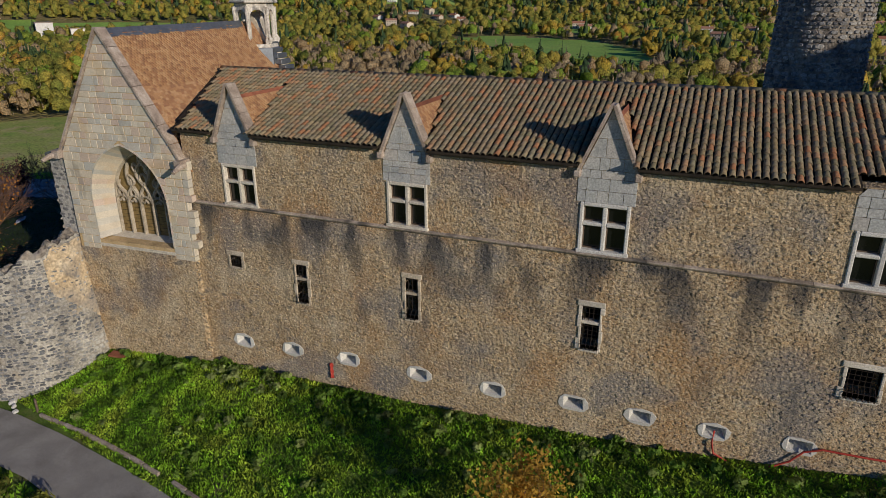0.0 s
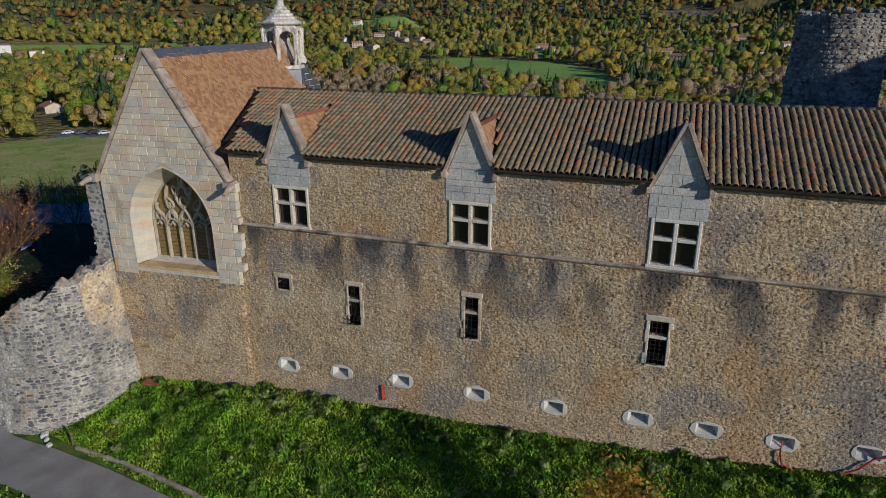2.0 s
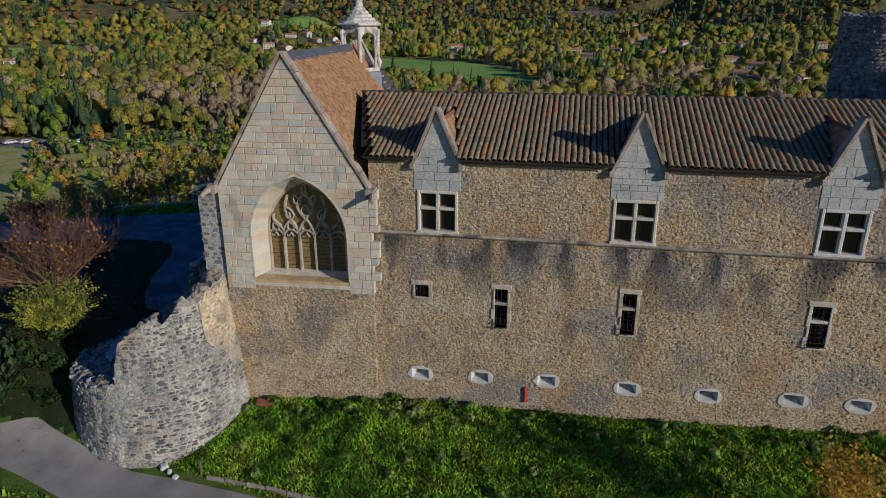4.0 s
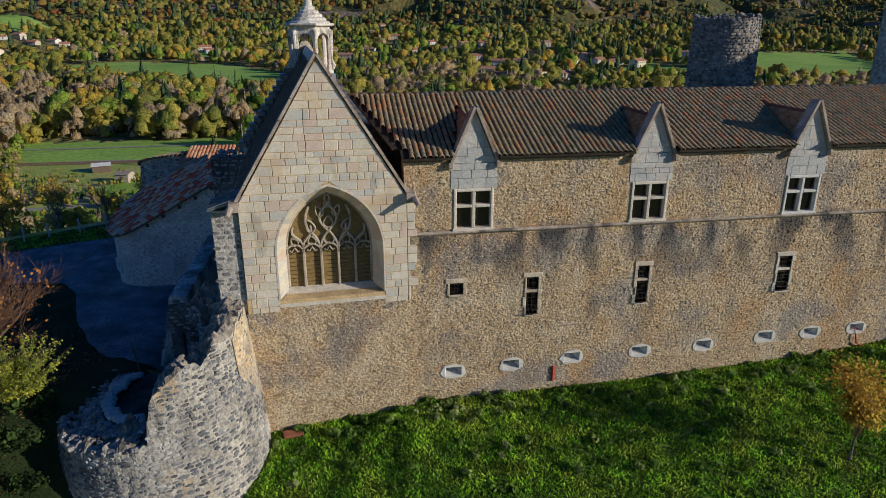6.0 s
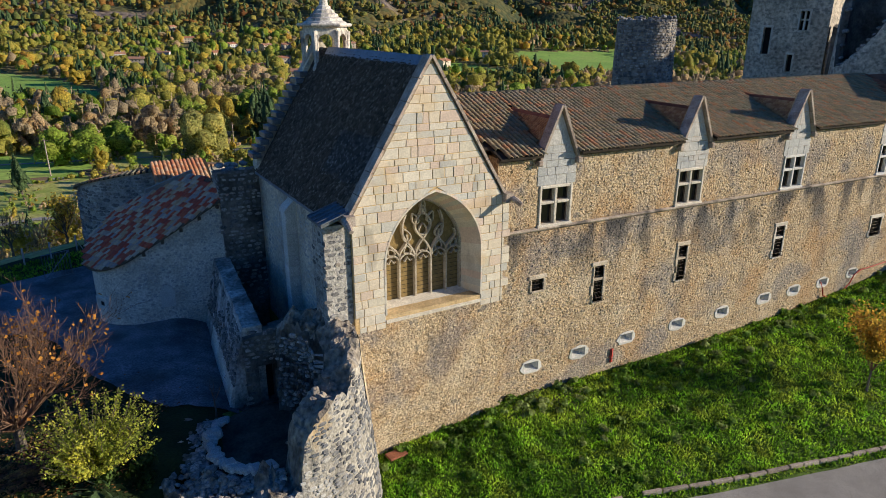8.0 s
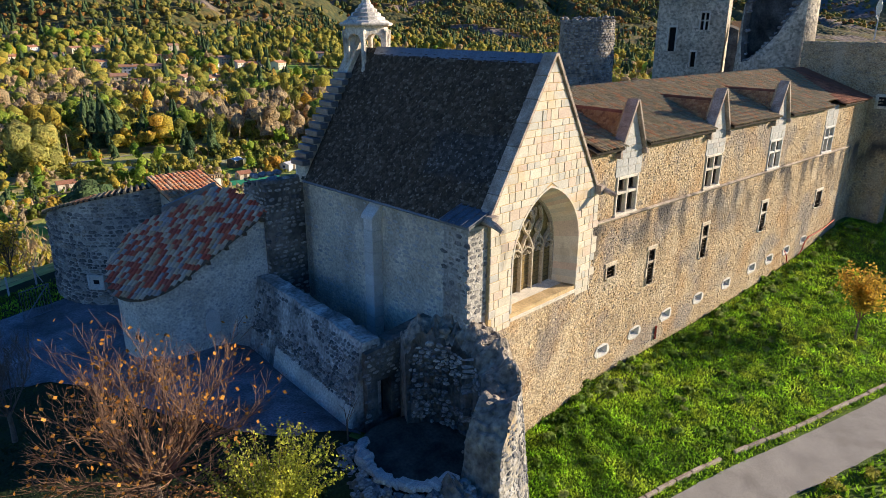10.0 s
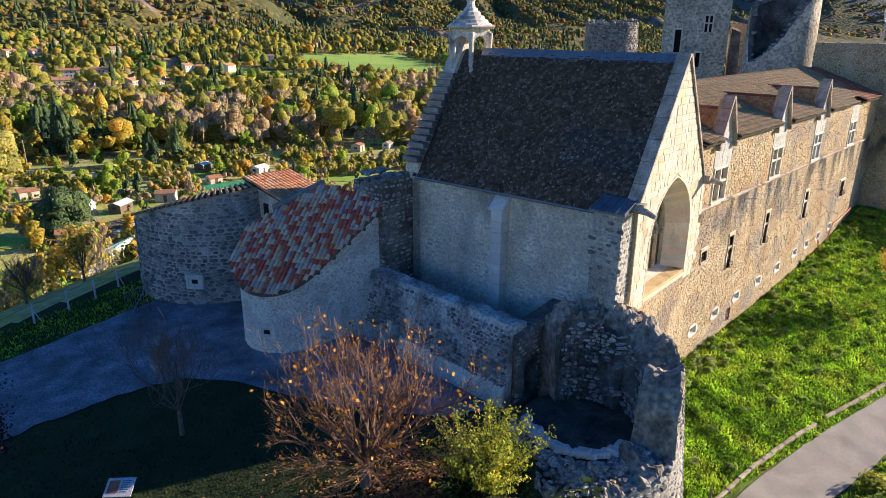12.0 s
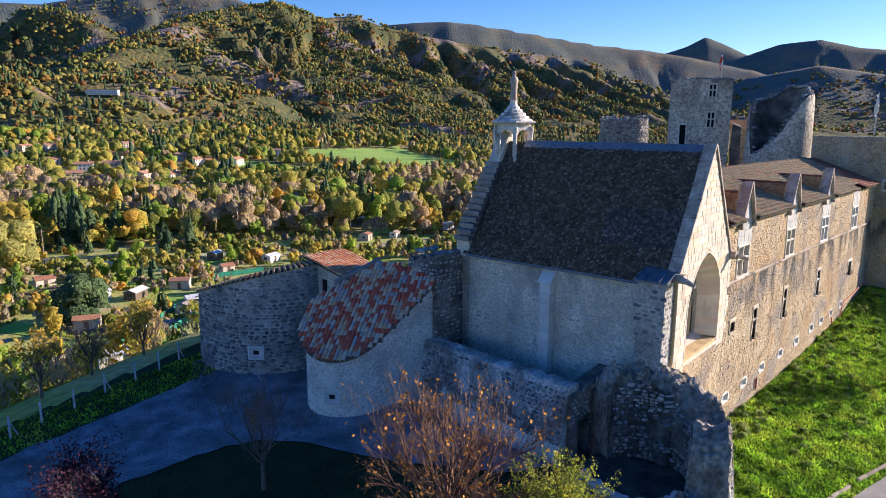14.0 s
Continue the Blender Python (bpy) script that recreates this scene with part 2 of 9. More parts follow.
M_ashlar = mat("ashlar_limestone", [(0.46, 0.42, 0.34), (0.60, 0.55, 0.45), (0.72, 0.67, 0.56)], 1.5, 18.0, 0.85, 0.35, 0.012, obj=0.62,
               isl_cols=[(0.62, 0.56, 0.46), (0.48, 0.49, 0.47), (0.70, 0.60, 0.46), (0.60, 0.45, 0.38), (0.42, 0.435, 0.43), (0.74, 0.68, 0.56), (0.56, 0.52, 0.42), (0.66, 0.60, 0.49), (0.62, 0.48, 0.39), (0.54, 0.53, 0.49), (0.68, 0.63, 0.53)], stain=[((0.30, 0.27, 0.22), 1.2, (1, 1, 0.5), 0.6, 0.72, 0.55), ((0.62, 0.44, 0.22), 0.8, (1, 1, 1), 0.57, 0.68, 0.4)], grain=0.14)
M_belfry = mat("weathered_white_stone", [(0.44, 0.41, 0.36), (0.64, 0.60, 0.53), (0.76, 0.72, 0.65)], 1.8, 14.0, 0.88, 0.5, 0.02, stain=[((0.13, 0.125, 0.12), 1.6, (1, 1, 0.5), 0.54, 0.64, 0.75)], grain=0.35)
M_ashlar_pale = mat("pale_limestone", [(0.50, 0.46, 0.39), (0.62, 0.57, 0.48), (0.70, 0.66, 0.57)], 2.0, 20.0, 0.85, 0.3, 0.012, island=0.12)
M_joint = mat("ochre_joint_mortar", [(0.44, 0.32, 0.16), (0.64, 0.48, 0.27)], 1.5, 15.0, 0.95, 0.6, 0.02)
M_dormer = mat("grey_ashlar", [(0.36, 0.37, 0.37), (0.48, 0.48, 0.46), (0.56, 0.55, 0.52)], 2.0, 20.0, 0.85, 0.3, 0.012, island=0.5,
               isl_cols=[(0.46, 0.47, 0.47), (0.36, 0.38, 0.39), (0.50, 0.46, 0.42), (0.42, 0.44, 0.44), (0.54, 0.53, 0.50)])
M_tracery = mat("tan_tracery_stone", [(0.30, 0.26, 0.20), (0.44, 0.385, 0.30), (0.54, 0.48, 0.38)], 2.0, 20.0, 0.88, 0.3, 0.012)
M_tansurround = mat("tan_window_stone", [(0.36, 0.30, 0.22), (0.50, 0.43, 0.33), (0.60, 0.53, 0.43)], 2.0, 16.0, 0.9, 0.4, 0.02, island=0.2)
M_coping = mat("weathered_coping_stone", [(0.26, 0.21, 0.175), (0.39, 0.32, 0.265), (0.50, 0.44, 0.38)], 2.5, 20.0, 0.9, 0.4, 0.02, island=0.15)
M_ledge = mat("dirty_moulding_stone", [(0.24, 0.2, 0.165), (0.40, 0.34, 0.28), (0.54, 0.47, 0.39)], 1.6, 14.0, 0.92, 0.5, 0.02, island=0.25, stain=[((0.07, 0.068, 0.066), 0.9, (1, 1, 1), 0.52, 0.62, 0.75)])
M_white = mat("fresh_white_stone", [(0.58, 0.57, 0.54), (0.68, 0.67, 0.63)], 3.0, 25.0, 0.8, 0.2, 0.01, island=0.08)
M_canal = mat("mossy_canal_tile", [(0.13, 0.115, 0.075), (0.24, 0.19, 0.12), (0.34, 0.25, 0.16)], 3.0, 22.0, 0.9, 0.5, 0.015, island=0.6,
              isl_cols=[(0.24, 0.185, 0.11), (0.27, 0.225, 0.15), (0.17, 0.16, 0.095), (0.30, 0.25, 0.18), (0.20, 0.18, 0.12), (0.34, 0.21, 0.12), (0.24, 0.21, 0.14), (0.19, 0.175, 0.10), (0.28, 0.22, 0.14), (0.25, 0.24, 0.16), (0.44, 0.17, 0.07), (0.36, 0.22, 0.11), (0.42, 0.23, 0.12), (0.30, 0.23, 0.12), (0.36, 0.29, 0.17)])
# surface under roof tiles; the shade of the gaps is put into its colour
M_underlay = mat("under_tile_shade", [(0.022, 0.018, 0.014), (0.05, 0.038, 0.028)], 3.0, 20.0, 0.95, 0.4, 0.02)
M_flat = mat("flat_clay_tile", [(0.34, 0.19, 0.095), (0.46, 0.27, 0.14)], 2.0, 30.0, 0.85, 0.3, 0.01, island=0.65,
             isl_cols=[(0.50, 0.29, 0.145), (0.40, 0.22, 0.11), (0.33, 0.165, 0.085), (0.56, 0.36, 0.19), (0.45, 0.25, 0.12), (0.28, 0.14, 0.08), (0.52, 0.33, 0.18)])
# the flat clay tile darkened for the unlit west slope, with pale lichen flecks
M_flatdark = mat("shaded_lichened_flat_tile", [(0.035, 0.031, 0.028), (0.08, 0.07, 0.06), (0.12, 0.108, 0.095)], 1.2, 25.0, 0.95, 0.4, 0.015, island=0.6,
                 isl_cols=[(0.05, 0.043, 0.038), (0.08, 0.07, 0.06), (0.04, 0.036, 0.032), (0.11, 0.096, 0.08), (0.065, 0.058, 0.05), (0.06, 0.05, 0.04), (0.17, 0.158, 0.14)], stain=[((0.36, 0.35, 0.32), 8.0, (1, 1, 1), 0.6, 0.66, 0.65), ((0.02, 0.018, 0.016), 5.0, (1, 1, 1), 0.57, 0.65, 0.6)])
M_newtile = mat("mixed_red_canal_tile", [(0.42, 0.20, 0.13), (0.5, 0.3, 0.2)], 2.0, 25.0, 0.8, 0.3, 0.01, island=0.85,
                isl_cols=[(0.52, 0.075, 0.045), (0.62, 0.48, 0.33), (0.36, 0.35, 0.36), (0.56, 0.37, 0.22), (0.44, 0.09, 0.06), (0.46, 0.36, 0.30), (0.56, 0.12, 0.06), (0.60, 0.52, 0.42), (0.40, 0.07, 0.05)])
M_orangetile = mat("orange_canal_tile", [(0.5, 0.22, 0.1), (0.6, 0.32, 0.16)], 2.0, 25.0, 0.8, 0.3, 0.01, island=0.7,
                   isl_cols=[(0.58, 0.24, 0.11), (0.62, 0.36, 0.20), (0.50, 0.17, 0.09), (0.58, 0.42, 0.28), (0.45, 0.22, 0.13)])
M_redtile = mat("brown_red_tile", [(0.20, 0.075, 0.045), (0.34, 0.13, 0.07)], 2.0, 25.0, 0.85, 0.3, 0.01, island=0.4)
M_limewash = mat("limewash", [(0.52, 0.49, 0.43), (0.68, 0.65, 0.58), (0.76, 0.73, 0.67)], 0.9, 12.0, 0.95, 0.6, 0.03, grain=0.3)
M_plaster = mat("lime_render", [(0.42, 0.39, 0.33), (0.62, 0.57, 0.47), (0.74, 0.68, 0.57)], 0.7, 9.0, 0.95, 0.9, 0.05, stain=[((0.22, 0.21, 0.195), 0.5, (1, 1, 0.6), 0.55, 0.68, 0.6), ((0.30, 0.275, 0.24), 5.5, (1, 1, 1.5), 0.58, 0.66, 0.4)], grain=0.3)
M_keepwall = mat("keep_render", [(0.38, 0.33, 0.26), (0.54, 0.47, 0.37), (0.64, 0.57, 0.46)], 0.5, 4.0, 0.95, 0.8, 0.1, stain=[((0.2, 0.18, 0.155), 0.3, (1, 1, 0.35), 0.5, 0.66, 0.6), ((0.15, 0.14, 0.125), 2.6, (1, 1, 1.4), 0.55, 0.63, 0.65), ((0.10, 0.095, 0.09), 0.5, (1, 1, 0.5), 0.42, 0.6, 0.75, 17.0, 20.6)], grain=0.4)
# near black: stands for the shade inside openings; car tyres use it too
M_dark = mat("shade_and_tyre_black", [(0.012, 0.012, 0.014), (0.02, 0.02, 0.022)], 2.0, 10.0, 0.9, 0.0)
M_iron = mat("rusted_iron", [(0.03, 0.025, 0.022), (0.06, 0.045, 0.035)], 8.0, 40.0, 0.6, 0.2, 0.003, metal=0.7)
M_lead = mat("slate_blue_metal", [(0.16, 0.18, 0.21), (0.24, 0.26, 0.29)], 2.0, 20.0, 0.45, 0.15, 0.004, metal=0.6)
M_wood = mat("weathered_timber", [(0.10, 0.075, 0.055), (0.20, 0.15, 0.11)], 3.0, 20.0, 0.85, 0.4, 0.01, stretch=(1, 1, 6))
M_redpaint = mat("red_plastic", [(0.42, 0.05, 0.035), (0.5, 0.07, 0.05)], 5.0, 30.0, 0.5, 0.1, 0.003)
M_glass = bpy.data.materials.new("leaded_glass")
M_glass.use_nodes = True
_b = M_glass.node_tree.nodes["Principled BSDF"]
_b.inputs["Base Color"].default_value, _b.inputs["Roughness"].default_value, _b.inputs["Specular IOR Level"].default_value = (0.01, 0.011, 0.011, 1), 0.1, 0.4
M_gravel = mat("pale_gravel", [(0.10, 0.105, 0.12), (0.18, 0.185, 0.205), (0.28, 0.285, 0.305)], 1.0, 14.0, 0.95, 0.8, 0.02, stain=[((0.09, 0.085, 0.07), 0.35, (1, 1, 1), 0.54, 0.7, 0.7)], grain=0.5)
M_asphalt = mat("worn_track", [(0.27, 0.26, 0.24), (0.37, 0.355, 0.33)], 0.9, 35.0, 0.95, 0.5, 0.01, stain=[((0.2, 0.19, 0.17), 0.6, (1, 1, 1), 0.55, 0.7, 0.5)])
M_bark = mat("bark", [(0.10, 0.085, 0.07), (0.20, 0.17, 0.14)], 5.0, 30.0, 0.95, 0.5, 0.01)
M_twig = mat("bare_twig", [(0.13, 0.07, 0.045), (0.27, 0.165, 0.105)], 5.0, 30.0, 0.9, 0.0, island=0.3)


def forest(name, cols, cell, relief, bare=None):
    """A far wooded slope: crowns as rounded cells in relief, each with a colour of its own; bare: (colours, scale, low, high) of open scree."""
    m = mat(name, cols, 0.02, 0.5, 0.95, 0.0)
    nt = m.node_tree
    N, L = nt.nodes, nt.links
    bs = N["Principled BSDF"]
    geo = N.new("ShaderNodeNewGeometry")
    vor = N.new("ShaderNodeTexVoronoi")
    vor.inputs["Scale"].default_value = 1.0 / cell
    wob = N.new("ShaderNodeTexNoise")
    wob.inputs["Scale"].default_value = 0.7 / cell
    add = N.new("ShaderNodeVectorMath")
    add.operation = "MULTIPLY_ADD"
    L.new(wob.outputs["Color"], add.inputs[0])
    add.inputs[1].default_value = (cell * 0.9,) * 3
    L.new(geo.outputs["Position"], add.inputs[2])
    L.new(geo.outputs["Position"], wob.inputs["Vector"])
    L.new(add.outputs[0], vor.inputs["Vector"])
    sep = N.new("ShaderNodeSeparateColor")
    L.new(vor.outputs["Color"], sep.inputs[0])
    pat = N.new("ShaderNodeTexNoise")
    pat.inputs["Scale"].default_value, pat.inputs["Detail"].default_value = 0.006, 5.0
    L.new(geo.outputs["Position"], pat.inputs["Vector"])
    mixf = N.new("ShaderNodeMath")
    mixf.operation = "MULTIPLY_ADD"
    mixf.inputs[1].default_value = 0.42
    L.new(sep.outputs[0], mixf.inputs[0])
    pm = N.new("ShaderNodeMapRange")
    pm.inputs[1].default_value, pm.inputs[2].default_value, pm.inputs[4].default_value = 0.32, 0.68, 0.6
    L.new(pat.outputs["Fac"], pm.inputs[0])
    L.new(pm.outputs[0], mixf.inputs[2])
    ramp = N.new("ShaderNodeValToRGB")
    els = ramp.color_ramp.elements
    while len(els) < len(cols):
        els.new(0.5)
    for i, c in enumerate(cols):
        els[i].position, els[i].color = i / (len(cols) - 1), (*c, 1)
    L.new(mixf.outputs[0], ramp.inputs[0])
    out = ramp.outputs[0]
    hgt = N.new("ShaderNodeMath")
    hgt.operation = "SUBTRACT"
    hgt.inputs[0].default_value = 1.0
    L.new(vor.outputs["Distance"], hgt.inputs[1])
    h = hgt.outputs[0]
    if bare:
        n3 = N.new("ShaderNodeTexNoise")
        n3.inputs["Scale"].default_value, n3.inputs["Detail"].default_value = bare[1], 6.0
        L.new(geo.outputs["Position"], n3.inputs["Vector"])
        m3 = N.new("ShaderNodeMapRange")
        m3.inputs[1].default_value, m3.inputs[2].default_value = bare[2], bare[3]
        L.new(n3.outputs["Fac"], m3.inputs[0])
        x = N.new("ShaderNodeMix")
        x.data_type = "RGBA"
        L.new(m3.outputs[0], x.inputs[0])
        L.new(out, x.inputs[6])
        n4 = N.new("ShaderNodeTexNoise")
        n4.inputs["Scale"].default_value, n4.inputs["Detail"].default_value = 0.05, 6.0
        L.new(geo.outputs["Position"], n4.inputs["Vector"])
        r4 = N.new("ShaderNodeValToRGB")
        r4.color_ramp.elements[0].color, r4.color_ramp.elements[1].color = (*bare[0][0], 1), (*bare[0][1], 1)
        r4.color_ramp.elements[0].position, r4.color_ramp.elements[1].position = 0.4, 0.6
        L.new(n4.outputs["Fac"], r4.inputs[0])
        L.new(r4.outputs[0], x.inputs[7])
        out = x.outputs[2]
    L.new(out, bs.inputs["Base Color"])
    b = N.new("ShaderNodeBump")
    b.inputs["Strength"].default_value, b.inputs["Distance"].default_value = 1.0, relief
    L.new(h, b.inputs["Height"])
    L.new(b.outputs[0], bs.inputs["Normal"])
    return m

# ---- ground: castle hill, valley floor and mountains in one sheet ----
def vnoise(x, y, seed=0):
    """Smooth value noise on arrays."""
    xi, yi = np.floor(x).astype(np.int64), np.floor(y).astype(np.int64)
    fx, fy = x - xi, y - yi
    fx, fy = fx * fx * (3 - 2 * fx), fy * fy * (3 - 2 * fy)

    def hsh(a, b):
        n = (a * 374761393 + b * 668265263 + seed * 1442695041) & 0x7FFFFFFF
        n = ((n ^ (n >> 13)) * 1274126177) & 0x7FFFFFFF
        return (n ^ (n >> 16)) % 10007 / 10007.0

    return (hsh(xi, yi) * (1 - fx) + hsh(xi + 1, yi) * fx) * (1 - fy) + (hsh(xi, yi + 1) * (1 - fx) + hsh(xi + 1, yi + 1) * fx) * fy


def fbm(x, y, seed=0, n=4):
    s, a = 0.0, 0.5
    for k in range(n):
        s = s + a * vnoise(x * 2 ** k, y * 2 ** k, seed + k)
        a *= 0.5
    return s


def kerb_y(x):
    """The line of the stone edging between bank and track."""
    return -5.85 - 0.2 * x


def plateau(x, y):
    """The castle's own ground."""
    z0 = np.interp(x, [-8, -6, 0, 10, 19, 24, 30], [0.0, 0.15, 0.55, 0.7, 1.15, 1.7, 2.5])
    yk = kerb_y(np.clip(x, -7, 30))
    s = np.clip(-y / -yk, 0, 1)
    south = z0 + (-1.0 - z0) * s ** 1.7 - 0.05 * np.clip(yk - 2.4 - y, 0, 60)
    yard = 2.45 - 0.07 * np.clip(-x - 14, 0, 30) + 0.35 * np.exp(-((x + 16) / 4) ** 2 - ((y - 0.5) / 4) ** 2)
    zf = -1.0 + 0.1 * np.clip(-x - 9, 0, 20)
    west = zf + (yard - zf) * sstep(-5.0, -0.8, y) - 0.05 * np.clip(-8 - y, 0, 60)
    w = sstep(-11.5, -6.5, x)
    z = west * (1 - w) + south * w
    z = np.where((y > 0.3) & (x > -7), np.maximum(z, 2.2 * sstep(0.3, 1.5, y)), z)
    return z


# crests of the ranges: bearing and elevation in degrees as seen from the end of the flight, distance; then width of the slope, depth and spacing of the gullies
CRESTS = [
    ([(71, 4.6, 1500), (69.1, 5.7, 1620), (64.5, 7.8, 1850), (60.9, 8.7, 2000), (58.0, 9.2, 2080), (54.8, 8.3, 2150), (53.0, 7.0, 2080), (50.5, 5.2, 1950)], 820, 0.64, 125),
    ([(54.8, 8.2, 2350), (51.5, 8.5, 2450), (48.9, 7.6, 2450), (44.2, 6.7, 2500), (38.9, 5.8, 2600), (33.0, 5.1, 2750), (29.7, 3.8, 2850), (26.1, 2.2, 2950)], 1180, 0.64, 135),
    ([(50.5, 7.2, 3500), (48.9, 7.9, 3600), (43.8, 8.2, 3600), (39.0, 7.5, 3700), (35.1, 6.8, 3800), (31.8, 6.2, 3900), (27.8, 5.7, 4000), (24.0, 5.0, 4000), (20.0, 4.0, 4000)], 1000, 0.08, 320),
    ([(27.0, 5.2, 4550), (24.6, 5.9, 4550), (23.2, 6.6, 4550), (21.8, 6.0, 4550), (20.1, 5.1, 4550)], 800, 0.08, 300),
    ([(20.1, 5.1, 4620), (18.0, 5.8, 4620), (15.3, 6.0, 4620), (12.7, 5.3, 4620), (8.0, 4.6, 4600), (-10, 4.2, 4600), (-30, 4.0, 4600)], 1200, 0.1, 300),
    ([(22.5, 2.2, 3000), (20.0, 3.4, 3000), (15.2, 4.2, 3000), (11.0, 3.4, 3000), (0, 3.2, 3000), (-30, 3.0, 3000)], 800, 0.12, 260),
    ([(92, 5.6, 3300), (82, 7.2, 3300), (76.8, 8.0, 3200), (74.4, 8.1, 3200), (72.4, 8.6, 3200), (69.6, 9.5, 3200), (65.7, 9.9, 3200), (60.4, 9.3, 3100), (57.0, 8.3, 3000)], 1150, 0.12, 240),
    ([(83, 4.2, 2000), (77.0, 6.3, 1950), (75.8, 7.5, 1950), (74.2, 7.9, 1930), (72.1, 7.4, 1850), (69.9, 6.2, 1750), (68.0, 4.6, 1650), (66.5, 2.4, 1480)], 560, 0.55, 115),
    ([(81, 3.4, 1250), (78.5, 3.6, 1350), (77.0, 2.6, 1180)], 330, 0.4, 50),
    ([(84, 4.4, 1800), (95, 4.2, 1600), (105, 4.0, 1500), (115, 4.2, 1450), (125, 4.5, 1500), (133, 3.2, 1800), (142, 2.8, 2400), (155, 4.5, 3400)], 780, 0.3, 120),
]


def height(x, y):
    """Ground level at x, y in metres."""
    x, y = np.asarray(x, float), np.asarray(y, float)
    d = np.sqrt(np.clip(y - (24.6 + 0.26 * (np.minimum(x, 10) + 17)), 0, None) ** 2 + np.clip(-x - 40, 0, None) ** 2 + np.clip(-y - 26, 0, None) ** 2 + np.clip(x - 70, 0, None) ** 2)
    valley = -25.0 + 1.5 * (fbm(x / 90, y / 90, 3) - 0.5)
    dx, dy = x + 31, y + 12
    r, az = np.hypot(dx, dy), np.degrees(np.arctan2(dy, dx))
    # low rise with the village, then the ranges
    rise = 60 * sstep(500, 1300, r) * (0.25 + 0.75 * fbm(x / 420, y / 420, 9)) * sstep(40, 62, az)
    rise = rise + 85 * sstep(700, 1500, r) * sstep(72, 95, az) * fbm(x / 350, y / 350, 12)
    far = valley + rise
    wx, wy = 90 * (fbm(x / 300, y / 300, 61) - 0.5), 90 * (fbm(x / 300, y / 300, 66) - 0.5)
    qx, qy = x + wx, y + wy
    for no, (nodes, width, gully, gap) in enumerate(CRESTS):
        pts = [(-31 + r0 * math.cos(radians(a0)), -12 + r0 * math.sin(radians(a0)), 15.8 + r0 * math.tan(radians(e0))) for a0, e0, r0 in nodes]
        run = 0.0
        dist, along, top = np.full(x.shape, 1e9), np.zeros(x.shape), np.zeros(x.shape)
        for p, q in zip(pts[:-1], pts[1:]):
            vx, vy = q[0] - p[0], q[1] - p[1]
            ln = math.hypot(vx, vy)
            t = np.clip(((x - p[0]) * vx + (y - p[1]) * vy) / ln ** 2, 0, 1)
            dd = np.hypot(x - p[0] - vx * t, y - p[1] - vy * t)
            tw = np.clip(((qx - p[0]) * vx + (qy - p[1]) * vy) / ln ** 2, -0.15, 1.15)
            k = dd < dist
            dist, along, top = np.where(k, dd, dist), np.where(k, run + ln * tw, along), np.where(k, p[2] + (q[2] - p[2]) * t, top)
            run += ln
        u = np.clip((dist - 25) / width, 0, 1)
        g = np.abs(np.sin(np.pi * (along / gap + 1.3 * fbm(qx / 260, qy / 260, 21 + no) + 0.5 * u)))
        g2 = np.abs(np.sin(np.pi * (along / (gap * 0.37) + 1.6 * fbm(qx / 130, qy / 130, 51 + no) + 1.1 * u)))
        mid = 4 * u * (1 - u)
        prof = (1 - u) ** 1.25 * (1 - gully * (1 - g) * mid - 0.22 * gully * (1 - g2) * mid) - 0.02 * (u >= 1)
        far = np.maximum(far, -26 + (top + 26) * prof + 7 * (fbm(x / 55, y / 55, 71 + no) - 0.5) * (u < 1) * np.clip(6 * u, 0, 1))
    k = sstep(0, 42, d)
    z = plateau(x, y)
    rough = 0.10 * (fbm(x / 1.3, y / 1.3, 2) - 0.5) * ((y < -0.8) & (x > -7) & (y > kerb_y(x) + 0.3))
    return (z + rough) * (1 - k) + far * k


def in_poly(x, y, poly):
    c = np.zeros(np.shape(x), bool)
    for (x0, y0), (x1, y1) in zip(poly, poly[1:] + poly[:1]):
        if y0 != y1:
            c ^= ((y0 > y) != (y1 > y)) & (x < (x1 - x0) * (y - y0) / (y1 - y0) + x0)
    return c


FIELDS = [(1, [(-235, 600), (-195, 655), (-96, 632), (-40, 545), (-5, 388), (-64, 424), (-150, 524)]), (1, [(405, 640), (570, 655), (470, 435), (392, 398), (340, 455), (372, 560)]),
          (1, [(233, 518), (297, 569), (312, 455), (270, 415)]), (1, [(-110, 228), (-20, 225), (-20, 186), (-95, 190)]), (6, [(-90, 182), (-44, 185), (-36, 136), (-75, 130)]),
          (1, [(-720, 470), (-560, 640), (-470, 600), (-600, 440)]), (1, [(-150, 700), (-60, 720), (-40, 780), (-140, 760)]), (1, [(-430, 850), (-330, 800), (-300, 860), (-400, 920)]),
          (1, [(95, 168), (150, 190), (175, 215), (140, 175)]), (5, [(-205, 160), (-160, 172), (-160, 184), (-205, 178)])]


